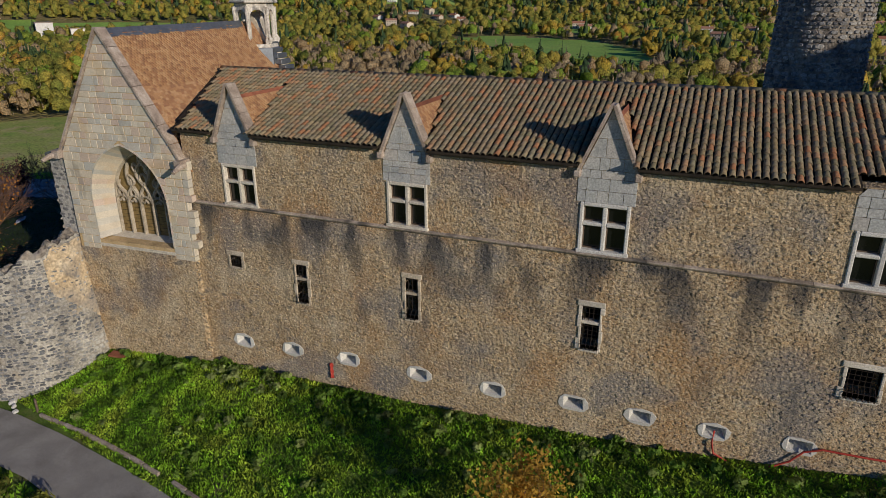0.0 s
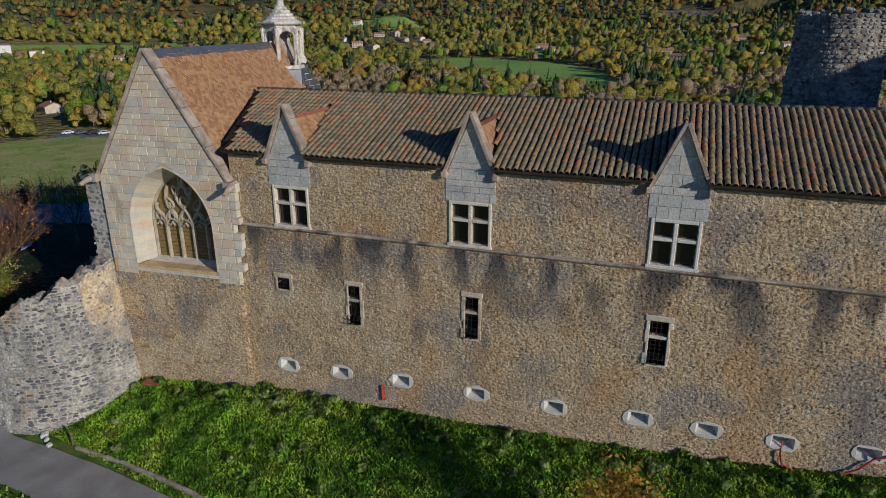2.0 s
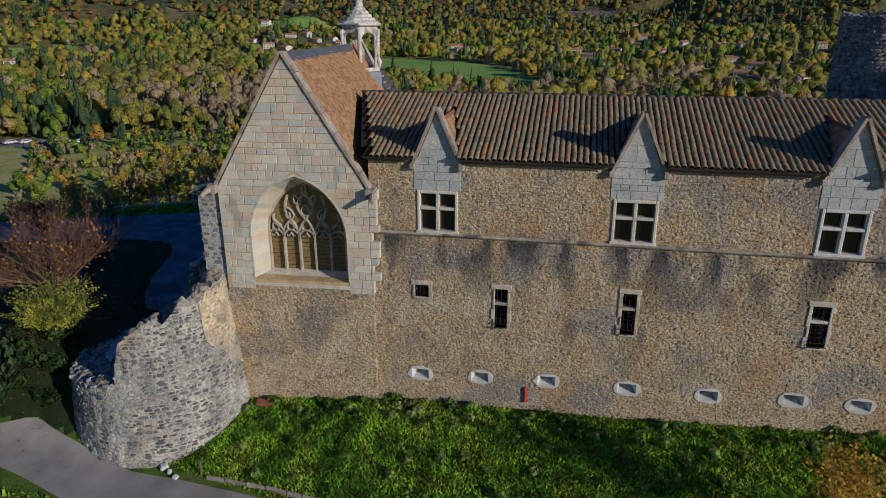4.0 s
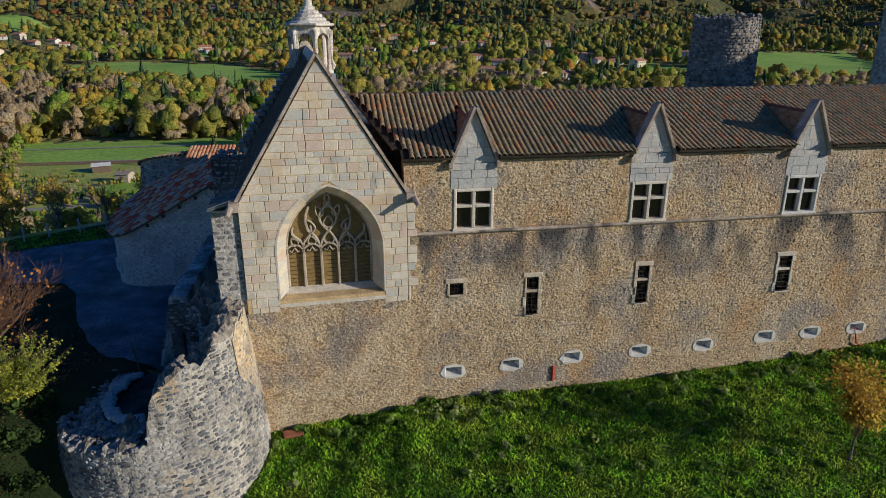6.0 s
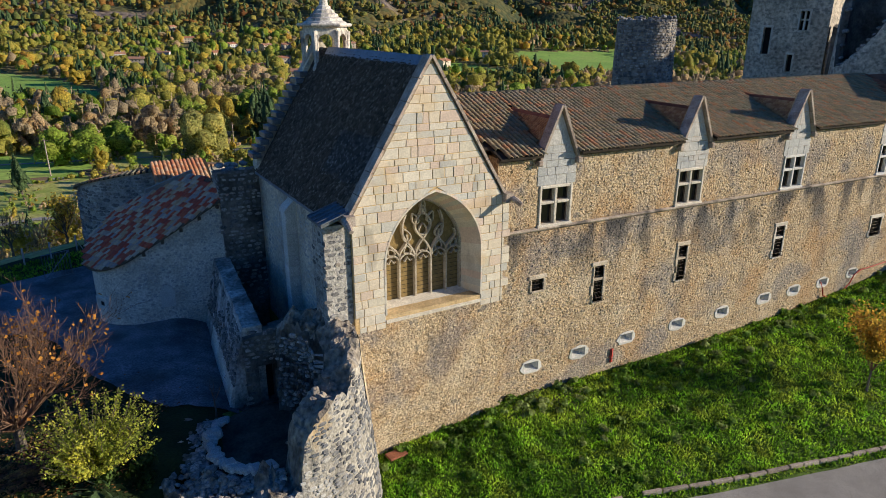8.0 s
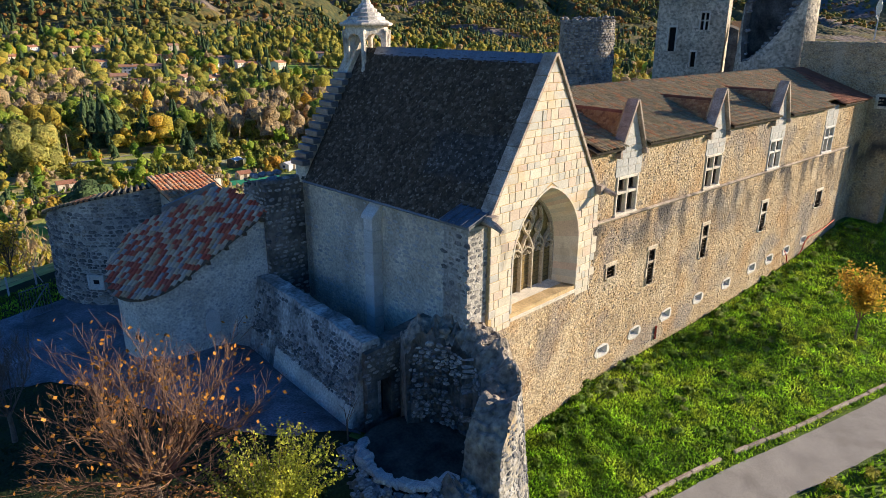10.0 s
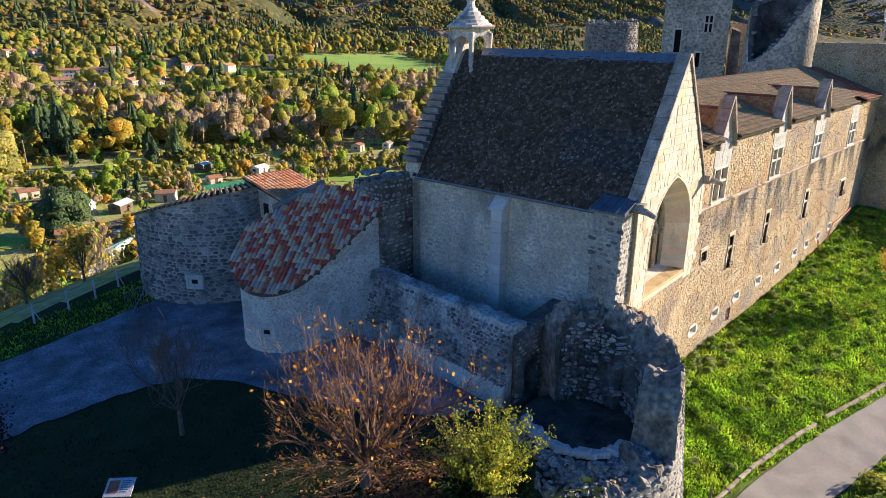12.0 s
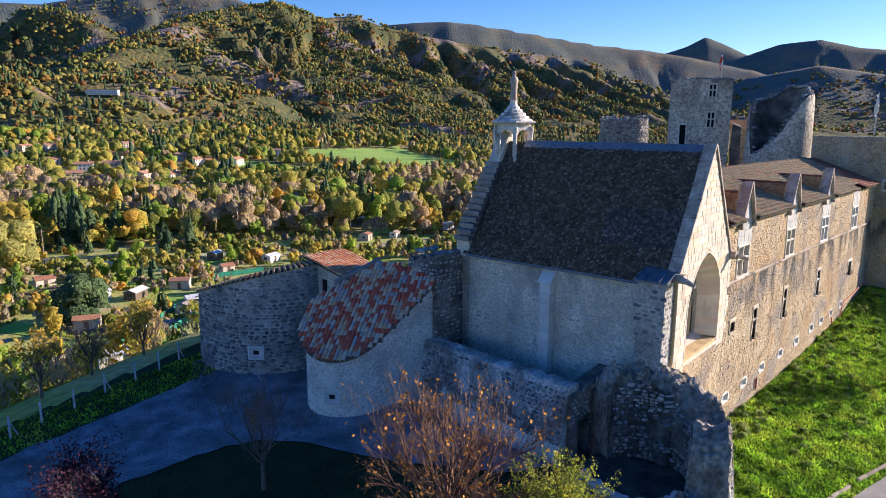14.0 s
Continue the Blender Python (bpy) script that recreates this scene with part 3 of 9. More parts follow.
# zones of the ground: 0 bank grass, 1 meadow, 2 garden ground, 3 wood floor, 4 mountain scrub, 5 gravel yard, 6 pale
# lawn, 7 short lawn darkened for shade, 8 far forest with haze in its colour
def zone(x, y):
    r = np.hypot(x + 31, y + 12)
    az = np.degrees(np.arctan2(y + 12, x + 31))
    q = fbm(x / 25, y / 25, 50)
    zn = np.where(r > 240, 3, 2)
    zn = np.where((r > 90) & (r < 240) & (q > 0.5), 6, zn)
    # meadows and lawns
    for kind, poly in FIELDS:
        zn = np.where(in_poly(x, y, poly), kind, zn)
    zn = np.where((r > 950) & (zn == 3), 4, zn)
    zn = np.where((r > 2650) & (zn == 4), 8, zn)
    near = (y < 25.0 + 0.26 * (np.minimum(x, 10) + 17)) & (x > -45) & (x < 72) & (y > -60)
    zn = np.where(near, 0, zn)
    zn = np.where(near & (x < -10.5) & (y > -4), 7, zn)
    return zn


def soil(name, cols, scale, fine, bump, dist, stain=None):
    return mat(name, cols, scale, fine, 0.95, bump, dist, stain=stain)


G_MATS = [
    soil("bank_grass", [(0.05, 0.09, 0.012), (0.095, 0.165, 0.02), (0.17, 0.25, 0.04)], 0.9, 14.0, 1.0, 0.12, [((0.16, 0.13, 0.075), 0.45, (1, 1, 1), 0.6, 0.72, 0.7)]),
    soil("meadow_grass", [(0.21, 0.38, 0.06), (0.28, 0.46, 0.075), (0.35, 0.47, 0.1)], 0.02, 0.6, 0.3, 0.3, [((0.2, 0.24, 0.08), 0.05, (1, 4, 1), 0.55, 0.7, 0.5)]),
    soil("garden_ground", [(0.25, 0.33, 0.06), (0.42, 0.43, 0.11), (0.52, 0.43, 0.21)], 0.15, 1.5, 0.5, 0.3),
    forest("wood_floor", [(0.10, 0.115, 0.04), (0.17, 0.165, 0.05), (0.26, 0.21, 0.075), (0.30, 0.235, 0.12)], 4.0, 2.0),
    forest("mountain_forest", [(0.03, 0.05, 0.024), (0.06, 0.075, 0.03), (0.11, 0.105, 0.036), (0.18, 0.135, 0.04), (0.23, 0.105, 0.036)], 9.0, 2.5, (((0.14, 0.11, 0.09), (0.26, 0.21, 0.18)), 0.006, 0.54, 0.62)),
    M_gravel,
    soil("pale_lawn", [(0.24, 0.36, 0.055), (0.36, 0.41, 0.09), (0.46, 0.40, 0.17)], 0.1, 1.2, 0.3, 0.1),
    # yard lawn: the shade lying on it is put into a near-black green
    soil("shaded_lawn", [(0.012, 0.024, 0.006), (0.02, 0.036, 0.009), (0.03, 0.048, 0.013)], 0.8, 12.0, 0.8, 0.06),
    # blue in this base colour stands for haze over the far ranges
    forest("hazed_far_forest", [(0.06, 0.09, 0.10), (0.09, 0.115, 0.11), (0.14, 0.135, 0.10), (0.24, 0.16, 0.095)], 9.0, 2.0),
]
rad = np.concatenate([np.arange(0, 34, 0.45), 34 * 1.024 ** np.arange(0, 140), 34 * 1.024 ** 139 * 1.016 ** np.arange(1, 160)])
rad = rad[rad < 4850]
ang = np.radians(np.concatenate([np.arange(-20, 5, 0.8), np.arange(5, 90, 0.32), np.arange(90, 150, 0.42), np.arange(150, 340, 2.0)]))
RR, AA = np.meshgrid(rad, ang, indexing="ij")
GX, GY = -8 + RR * np.cos(AA), -1 + RR * np.sin(AA)
GZ = height(GX, GY)
nr, na = GX.shape
idx = np.arange(nr * na).reshape(nr, na)
quads = np.stack([idx[:-1, :], idx[1:, :], np.roll(idx, -1, 1)[1:, :], np.roll(idx, -1, 1)[:-1, :]], -1).reshape(-1, 4)
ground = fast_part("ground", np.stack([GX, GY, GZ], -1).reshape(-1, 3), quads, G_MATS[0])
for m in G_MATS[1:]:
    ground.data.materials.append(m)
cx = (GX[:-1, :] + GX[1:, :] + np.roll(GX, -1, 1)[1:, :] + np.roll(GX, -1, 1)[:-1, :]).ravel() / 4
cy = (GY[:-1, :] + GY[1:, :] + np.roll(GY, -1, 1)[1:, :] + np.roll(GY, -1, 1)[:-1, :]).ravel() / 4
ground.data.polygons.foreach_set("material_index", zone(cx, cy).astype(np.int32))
ground.data.polygons.foreach_set("use_smooth", [True] * len(ground.data.polygons))
tagged(ground, "green castle bank, gravel yard, valley fields and wooded mountains", "ground", kind="structure")


def drape(name, rows, material, label, category, lift=0.03):
    """A sheet laid on the ground: rows of plan points, the same number in each."""
    n = len(rows[0])
    g = Geo()
    pts = np.array([p for row in rows for p in row], float)
    zz = height(pts[:, 0], pts[:, 1]) + lift
    g.add([(p[0], p[1], z) for p, z in zip(pts, zz)], [(i * n + k, i * n + k + 1, i * n + n + k + 1, i * n + n + k) for i in range(len(rows) - 1) for k in range(n - 1)])
    g.f = [f[::-1] for f in g.f]
    return tagged(part(name, g, material, None, smooth=True), label, category, kind="structure")


LAWN_X, LAWN_Y = [-45, -26, -22.9, -19.9, -17.6, -16.4, -15.7, -15.0, -13.5, -12.3, -10.2], [12.6, 13.4, 13.6, 13.3, 12.4, 10.6, 8.5, 6.5, 3.6, 2.2, 1.6]
rows = []
for k in range(140):
    x = -44 + 34 * k / 139
    y0 = float(np.interp(x, LAWN_X, LAWN_Y)) + 0.25 * noise.noise((x * 1.3, 0, 0)) + 0.12 * noise.noise((x * 5, 3, 0))
    y1 = 20.6 + 0.12 * (x + 17) + 0.3 * noise.noise((x * 0.8, 5, 0))
    rows.append([(x, y0 + (y1 - y0) * j / 24) for j in range(25)])
drape("gravel_yard", rows, M_gravel, "pale blue-grey gravel yard beside the lawn", "gravel yard", 0.05)
EDGE = [(-60, -19.5), (-42, -12.9), (-30, -9.0), (-20, -6.2), (-16.5, -4.6), (-14, -3.75), (-11.6, -4.3), (-8.9, -4.95), (-6.4, -5.05), (-3, -5.4), (0.2, -5.9), (3.3, -6.5), (6.7, -7.3), (14, -8.7), (33, -12.5)]
ex, ey = [p[0] for p in EDGE], [p[1] for p in EDGE]
rows = []
for k in range(150):
    x = -60 + 93 * k / 149
    y0 = float(np.interp(x, ex, ey))
    w = 2.35 + 0.15 * noise.noise((x * 0.6, 1, 0))
    rows.append([(x, y0 - w + w * j / 8 + (0.06 * noise.noise((x * 3, j, 2)) if j in (0, 8) else 0)) for j in range(9)])
drape("track", rows, M_asphalt, "worn pale tarmac track below the grassy bank", "path", 0.045)

# ---- castle walls ----
CH = pose(0.05, -0.3, 0, 0, 0, 3.4)          # the chapel stands slightly askew to the wing
CW, CD, CRIDGE, CEAVE = 6.15, 11.2, 14.9, 9.55   # chapel width, depth, ridge and eave heights
AX, AW, ASPR, ASILL, AAPEX = -2.93, 1.99, 7.75, 5.96, 10.28   # great window: middle, half width, springing, sill, apex


def arch(x, half=AW, top=AAPEX, spring=ASPR, mid=AX):
    """Height of a pointed arch over x, or None beside it."""
    u = abs(x - mid)
    if u >= half:
        return None
    h = top - spring
    R = (half * half + h * h) / (2 * half)
    return spring + math.sqrt(max(0.0, R * R - (u + R - half) ** 2))


def weld(g):
    """Joins equal corners and drops the faces between neighbours."""
    seen, back, key = {}, [], []
    for p in g.v:
        k = tuple(round(c, 4) for c in p)
        if k not in seen:
            seen[k] = len(key)
            key.append(p)
        back.append(seen[k])
    faces = [tuple(dict.fromkeys(back[i] for i in f)) for f in g.f]
    count = {}
    for f in faces:
        count[frozenset(f)] = count.get(frozenset(f), 0) + 1
    g.v, g.f = key, [f for f in faces if len(f) > 2 and count[frozenset(f)] == 1]
    return g


def strips(xs, solids, y0, y1, g=None):
    """A wall in the xz plane out of upright strips; solids(xa, xb) lists (low a, low b, high a, high b)."""
    g = g or Geo()
    for xa, xb in zip(xs[:-1], xs[1:]):
        for la, lb, ha, hb in solids(xa, xb):
            g.hexa([(xa, y0, la), (xb, y0, lb), (xb, y1, lb), (xa, y1, la), (xa, y0, ha), (xb, y0, hb), (xb, y1, hb), (xa, y1, ha)])
    return weld(g)


def holes(z0, z1, rects):
    """Solid stretches of one upright strip beside rectangular openings."""
    def f(xa, xb):
        xm, cuts = (xa + xb) / 2, []
        for r in rects:
            if r[0] < xm < r[1]:
                cuts.append((r[2], r[3]))
        out, z = [], z0
        for a, b in sorted(cuts):
            out.append((z, z, a, a))
            z = b
        return out + [(z, z, z1, z1)]
    return f


def rubble(place, u0, u1, v0, v1, free, seed, rows=0.145, long=(0.1, 0.33), proud=(0.002, 0.022), fill=0.93):
    """Irregular stones in rough courses on a surface; place(u, v, out) gives the point, free(u, v) says where stone may lie."""
    r = random.Random(seed)
    V, F = [], []
    v = v0
    while v < v1:
        hgt = rows * r.uniform(0.65, 1.35)
        u = u0 - r.uniform(0, 0.3)
        while u < u1:
            w = r.uniform(*long) * (0.7 + 0.5 * hgt / rows)
            cu, cv = u + w / 2, v + hgt / 2 + r.uniform(-0.03, 0.03)
            u += w
            if u0 < cu < u1 and r.random() < fill and free(cu, cv, w / 2, hgt / 2):
                k = r.choice((5, 6, 7))
                ph, n, out = r.uniform(0, 6.3), len(V), r.uniform(*proud)
                ring = []
                for i in range(k):
                    a = ph + 2 * math.pi * i / k
                    ca, sa = math.cos(a), math.sin(a)
                    e = (abs(ca) ** 3 + abs(sa) ** 3) ** (-1 / 3) * r.uniform(0.82, 1.0)
                    ring.append((ca * e * w * 0.48, sa * e * hgt * 0.48))
                tu, tv = r.uniform(-0.03, 0.03), r.uniform(-0.03, 0.03)
                V += [place(cu + a, cv + b, -0.02) for a, b in ring]
                V += [place(cu + a * 0.78, cv + b * 0.76, out + a * tu * 3 + b * tv * 3) for a, b in ring]
                F += [(n + i, n + (i + 1) % k, n + k + (i + 1) % k, n + k + i) for i in range(k)]
                F.append(tuple(n + k + i for i in range(k)))
        v += hgt
    return V, F


def lay_stones(parent, made, material, keep=None):
    """Stones within keep (a test on their first corner) become pieces of their own, at most 300; the rest is one mesh."""
    V, F = made
    rest, count, i = Geo(), 0, 0
    while i < len(F):
        n0, k = F[i][0], 0
        while len(F[i + k]) == 4 and k < 12 and F[i + k][0] == n0 + k:
            k += 1
        vs = V[n0:n0 + 2 * k]
        fs = [tuple(a - n0 for a in f) for f in F[i:i + k + 1]]
        i += k + 1
        if keep and count < 300 and keep(vs[0]):
            part("stone", Geo().add(vs, fs), material, parent)
            count += 1
        else:
            rest.add(vs, fs)
    part("rubble_facing", rest, material, parent)["kind"] = "stuff"


# openings of the wing's front: x0, x1, z0, z1
DORMERS = [2.72, 10.06, 17.02, 24.72]
CROSS = [(c - 0.8, c + 0.8, 8.22, 9.86) for c in DORMERS]
SLITS = [(5.03, 5.52, 4.32, 5.98), (9.92, 10.42, 4.5, 6.18), (16.56, 17.16, 4.6, 6.22), (22.75, 23.3, 4.6, 6.1)]
SQUARES = [(1.78, 2.33, 5.42, 5.92), (24.55, 25.45, 4.6, 5.62)]
EMB = [(1.95, 1.88), (4.48, 1.98), (7.22, 2.1), (10.38, 2.12), (13.45, 2.15), (16.5, 2.33), (18.82, 2.35), (21.23, 2.38), (23.76, 2.52)]
EMBR = [(x - 0.36, x + 0.36, z - 0.21, z + 0.21) for x, z in EMB]
OPEN = CROSS + [SLITS[0], SLITS[1], SLITS[2]] + SQUARES + EMBR
WX1, WEAVE = 28.7, 11.12

wing = thing("wing_wall", "long ochre rubble-stone castle wing front with weathered grey streaks", "castle wall", kind="structure")
xs = sorted(set([0.0, WX1] + [a for r in OPEN for a in r[:2]]))
part("masonry", strips(xs, holes(-2.5, WEAVE, OPEN), 0.0, 0.85), M_rubble, wing)
# near-black sheet behind the openings in place of the shade indoors
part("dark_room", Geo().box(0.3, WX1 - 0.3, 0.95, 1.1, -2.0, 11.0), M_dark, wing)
part("back_wall", Geo().box(-1.0, WX1, 9.3, 10.0, -2.0, 11.1), M_rubble, wing)
part("end_wall", Geo().prism([(WX1, 0, -2.5), (WX1, 10, -2.5), (WX1, 10, 11.1), (WX1, 5, 12.85), (WX1, 0, 11.1)], (0.6, 0, 0)), M_rubble, wing)


def off_open(u, v, a, b):
    for x0, x1, z0, z1 in OPEN:
        m = 0.16
        if x0 - m < u + a and u - a < x1 + m and z0 - m < v + b and v - b < z1 + m:
            return False
    for c in DORMERS:
        if abs(u - c) < 1.02 + a * 0.5 and v > 9.8:
            return False
    return not (7.98 < v < 8.18)


lay_stones(wing, rubble(lambda u, v, o: (u, -o, v), 0.3, WX1, 0.1, WEAVE, off_open, 11, 0.115, (0.08, 0.3), (-0.006, 0.034), 0.72), M_stone, lambda p: 2.5 < p[0] < 8.5 and 4 < p[2] < 8)

# string course under the upper windows, in lengths
string = thing("string_course", "weathered moulded stone string course along the wing", "moulding", kind="structure")
x = 0.1
while x < WX1:
    w = rnd.uniform(0.9, 1.7)
    x1 = min(x + w, WX1 + 0.1)
    prof = [(0.0, 8.0), (-0.05, 8.02), (-0.12, 8.08), (-0.14, 8.12), (-0.13, 8.14), (0.0, 8.17)]
    part("moulding", Geo().prism([(x, yy, zz) for yy, zz in prof], (x1 - x - 0.012, 0, 0)), M_ledge, string)
    x = x1

# ---- chapel ----
chapel = thing("chapel", "gothic chapel of grey and rose ashlar with a steep tiled roof", "chapel")
chapel.matrix_world = CH
xs = sorted(set([-CW, 0.0, AX] + [AX + s * AW * t for s in (-1, 1) for t in (1, 0.985, 0.95, 0.88, 0.78, 0.65, 0.5, 0.35, 0.2, 0.1)] + [-CW / 2]))


def gable_top(x):
    return 9.75 + (CRIDGE - 0.1 - 9.75) * (1 - abs(x + CW / 2) / (CW / 2))


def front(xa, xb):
    xm = (xa + xb) / 2
    ha, hb = gable_top(xa), gable_top(xb)
    if arch(xm) is None:
        return [(-2.5, -2.5, ha, hb)]
    aa, ab = arch(xa) or ASPR, arch(xb) or ASPR
    return [(-2.5, -2.5, ASILL - 0.05, ASILL - 0.05), (aa, ab, ha, hb)]


part("front_wall", strips(xs, front, 0.0, 0.8), M_joint, chapel)
part("west_wall", Geo().box(-CW - 0.15, -CW + 0.7, 0.8, CD, -2.5, CEAVE), M_plaster, chapel)
part("east_wall", Geo().box(-0.7, 0.0, 0.8, CD, -2.0, CEAVE), M_plaster, chapel)
part("back_wall", strips([-CW - 0.15, -CW / 2, 0.1], lambda a, b: [(-2.5, -2.5, gable_top(a) + 0.5, gable_top(b) + 0.5)], CD - 0.7, CD), M_plaster, chapel)
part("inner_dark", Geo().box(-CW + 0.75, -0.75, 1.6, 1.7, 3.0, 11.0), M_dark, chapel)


part("lower_masonry", Geo().box(-CW - 0.02, 0.02, -0.008, 0.1, -2.5, 5.46), M_rubble, chapel)
part("east_return", Geo().box(-0.1, 0.024, 0.1, 0.55, -2.5, 5.46), M_rubble, chapel)
part("sill_masonry", Geo().box(AX - AW - 0.02, AX + AW, -0.012, 0.1, 5.46, ASILL - 0.34), M_rubble, chapel)


def free_low(u, v, a, b):
    return True


lay_stones(chapel, rubble(lambda u, v, o: (u, -o - 0.008, v), -CW - 0.2, 0.3, -0.4, 5.45, free_low, 12, 0.12, (0.08, 0.28), (-0.008, 0.02), 0.7), M_stone, lambda p: -4 < p[0] < 0 and 2.5 < p[2] < 5.4)


def west_free(u, v, a, b):
    return not (5.4 < u < 6.4) and v < CEAVE - 0.1


lay_stones(chapel, rubble(lambda u, v, o: (-CW - 0.15 - o, u, v), 1.2, CD, 2.0, CEAVE, west_free, 13, 0.16, (0.16, 0.42), (0.0, 0.02), 0.4), M_dormer)

# ashlar blocks of the gable, each its own piece
z = 5.45
row = 0
while z < CRIDGE - 0.35:
    h = rnd.choice((0.24, 0.28, 0.3, 0.33, 0.38)) + rnd.uniform(-0.015, 0.015)
    zt = min(z + h, CRIDGE - 0.15)
    def span(zz):
        half = CW / 2 if zz < 9.75 else CW / 2 * (1 - (zz - 9.75) / (CRIDGE - 0.1 - 9.75))
        return -CW / 2 - half, -CW / 2 + half
    def arch_half(zz):
        if zz < ASILL - 0.1 or zz > AAPEX + 0.02:
            return 0.0
        lo, hi = 0.0, AW
        if zz <= ASPR:
            return AW
        for _ in range(20):
            mid = (lo + hi) / 2
            lo, hi = (mid, hi) if (arch(AX + mid) or 0) > zz else (lo, mid)
        return lo
    segs = []
    a0, a1 = arch_half(z), arch_half(zt)
    l0, r0 = span(z)
    l1, r1 = span(zt)
    pad = 0.06 if z > ASILL else 0.0
    if max(a0, a1) > 0.05:
        segs = [((l0, l1), (AX - a0 - pad, AX - max(a1, 0.0) - pad)), ((AX + a0 + pad, AX + a1 + pad), (r0, r1))]
    else:
        segs = [((l0, l1), (r0, r1))]
    if z < ASILL - 0.1:
        segs = [((l0, l1), (AX - AW - 0.05, AX - AW - 0.05)), ((AX + AW + 0.02, AX + AW + 0.02), (r0, r1))]
    for (xa0, xa1), (xb0, xb1) in segs:
        length = min(xb0, xb1) - max(xa0, xa1)
        if max(xb0 - xa0, xb1 - xa1) < 0.12:
            continue
        cuts, x = [], max(xa0, xa1) + rnd.uniform(0.2, 0.6)
        while x < min(xb0, xb1) - 0.22:
            cuts.append(x)
            x += rnd.choice((0.26, 0.34, 0.42, 0.5, 0.66)) + rnd.uniform(-0.03, 0.03)
        edges = [(xa0, xa1)] + [(c, c + rnd.uniform(-0.02, 0.02)) for c in cuts] + [(xb0, xb1)]
        for (p0, p1), (q0, q1) in zip(edges[:-1], edges[1:]):
            j, o = rnd.uniform(0.008, 0.014), rnd.uniform(0.012, 0.028)
            if z < 6.0 and p0 < -CW + 0.1:
                p0 += rnd.uniform(-0.1, 0.15); p1 = p0
            g = Geo().add([(p0 + j, 0.01, z + j), (q0 - j, 0.01, z + j), (q1 - j, 0.01, zt - j), (p1 + j, 0.01, zt - j),
                           (p0 + j, -o + .012, z + j), (q0 - j, -o + .012, z + j), (q1 - j, -o + .012, zt - j), (p1 + j, -o + .012, zt - j),
                           (p0 + 2 * j, -o, z + 2 * j), (q0 - 2 * j, -o, z + 2 * j), (q1 - 2 * j, -o, zt - 2 * j), (p1 + 2 * j, -o, zt - 2 * j)],
                          [(0, 1, 5, 4), (1, 2, 6, 5), (2, 3, 7, 6), (3, 0, 4, 7), (4, 5, 9, 8), (5, 6, 10, 9), (6, 7, 11, 10), (7, 4, 8, 11), (8, 9, 10, 11)])
            part("ashlar_block", g, M_ashlar, chapel)
    # the ashlar runs on over the joint with the wing as toothed quoins
    if z < 9.6:
        o = rnd.uniform(0.02, 0.035)
        part("ashlar_block", Geo().cbox(0.01, rnd.choice((0.1, 0.3, 0.38)), -o, 0.25, z + 0.012, zt - 0.012, 0.012), M_ashlar, chapel)
    z = zt
    row += 1

# ---- roof coverings ----
def shingles(parent, origin, along, up, nor, length, slope, w, e, material, seed, mask=None, pieces=None):
    """Flat tiles in broken bond. along, up and nor are unit vectors; mask(u, v) says where tiles lie; pieces(u, v) which are objects."""
    r = random.Random(seed)
    o, a, b, n = (np.array(q, float) for q in (origin, along, up, nor))
    U, W = [], []
    rows, cols = int(slope / e), int(length / w) + 2
    for j in range(rows):
        for i in range(cols):
            u, v = (i + 0.5 * (j % 2)) * w - w / 2, j * e
            if 0 <= u + w / 2 <= length and (mask is None or mask(u + w / 2, v)):
                U.append((u + r.uniform(-.008, .008), v + r.uniform(-.012, .012), r.uniform(0.0, 0.012)))
    U = np.array(U)
    box = np.array([(0, 0, 0.032), (1, 0, 0.032), (1, 1, 0.008), (0, 1, 0.008), (0, 0, 0.05), (1, 0, 0.05), (1, 1, 0.024), (0, 1, 0.024)])
    box[:, 0] = box[:, 0] * (w - 0.012) + 0.006
    box[:, 1] *= e * 1.7
    P = U[:, None, :] * np.array([1, 1, 1]) + box[None]
    V = o + P[..., :1] * a + P[..., 1:2] * b + P[..., 2:] * n
    fs = np.array([(4, 5, 6, 7), (0, 1, 5, 4), (1, 2, 6, 5), (3, 0, 4, 7)])
    pick = np.zeros(len(U), bool)
    if pieces:
        near = [k for k in range(len(U)) if pieces(U[k, 0], U[k, 1])][:300]
        pick[near] = True
        for k in near:
            part("roof_tile", Geo().add([tuple(p) for p in V[k]], [tuple(f) for f in fs]), material, parent)
    V = V[~pick]
    q = (fs[None] + 8 * np.arange(len(V))[:, None, None]).reshape(-1, 4)
    ob = fast_part("roof_tiles", V.reshape(-1, 3), q, material, parent)
    ob["kind"] = "stuff"
    return ob


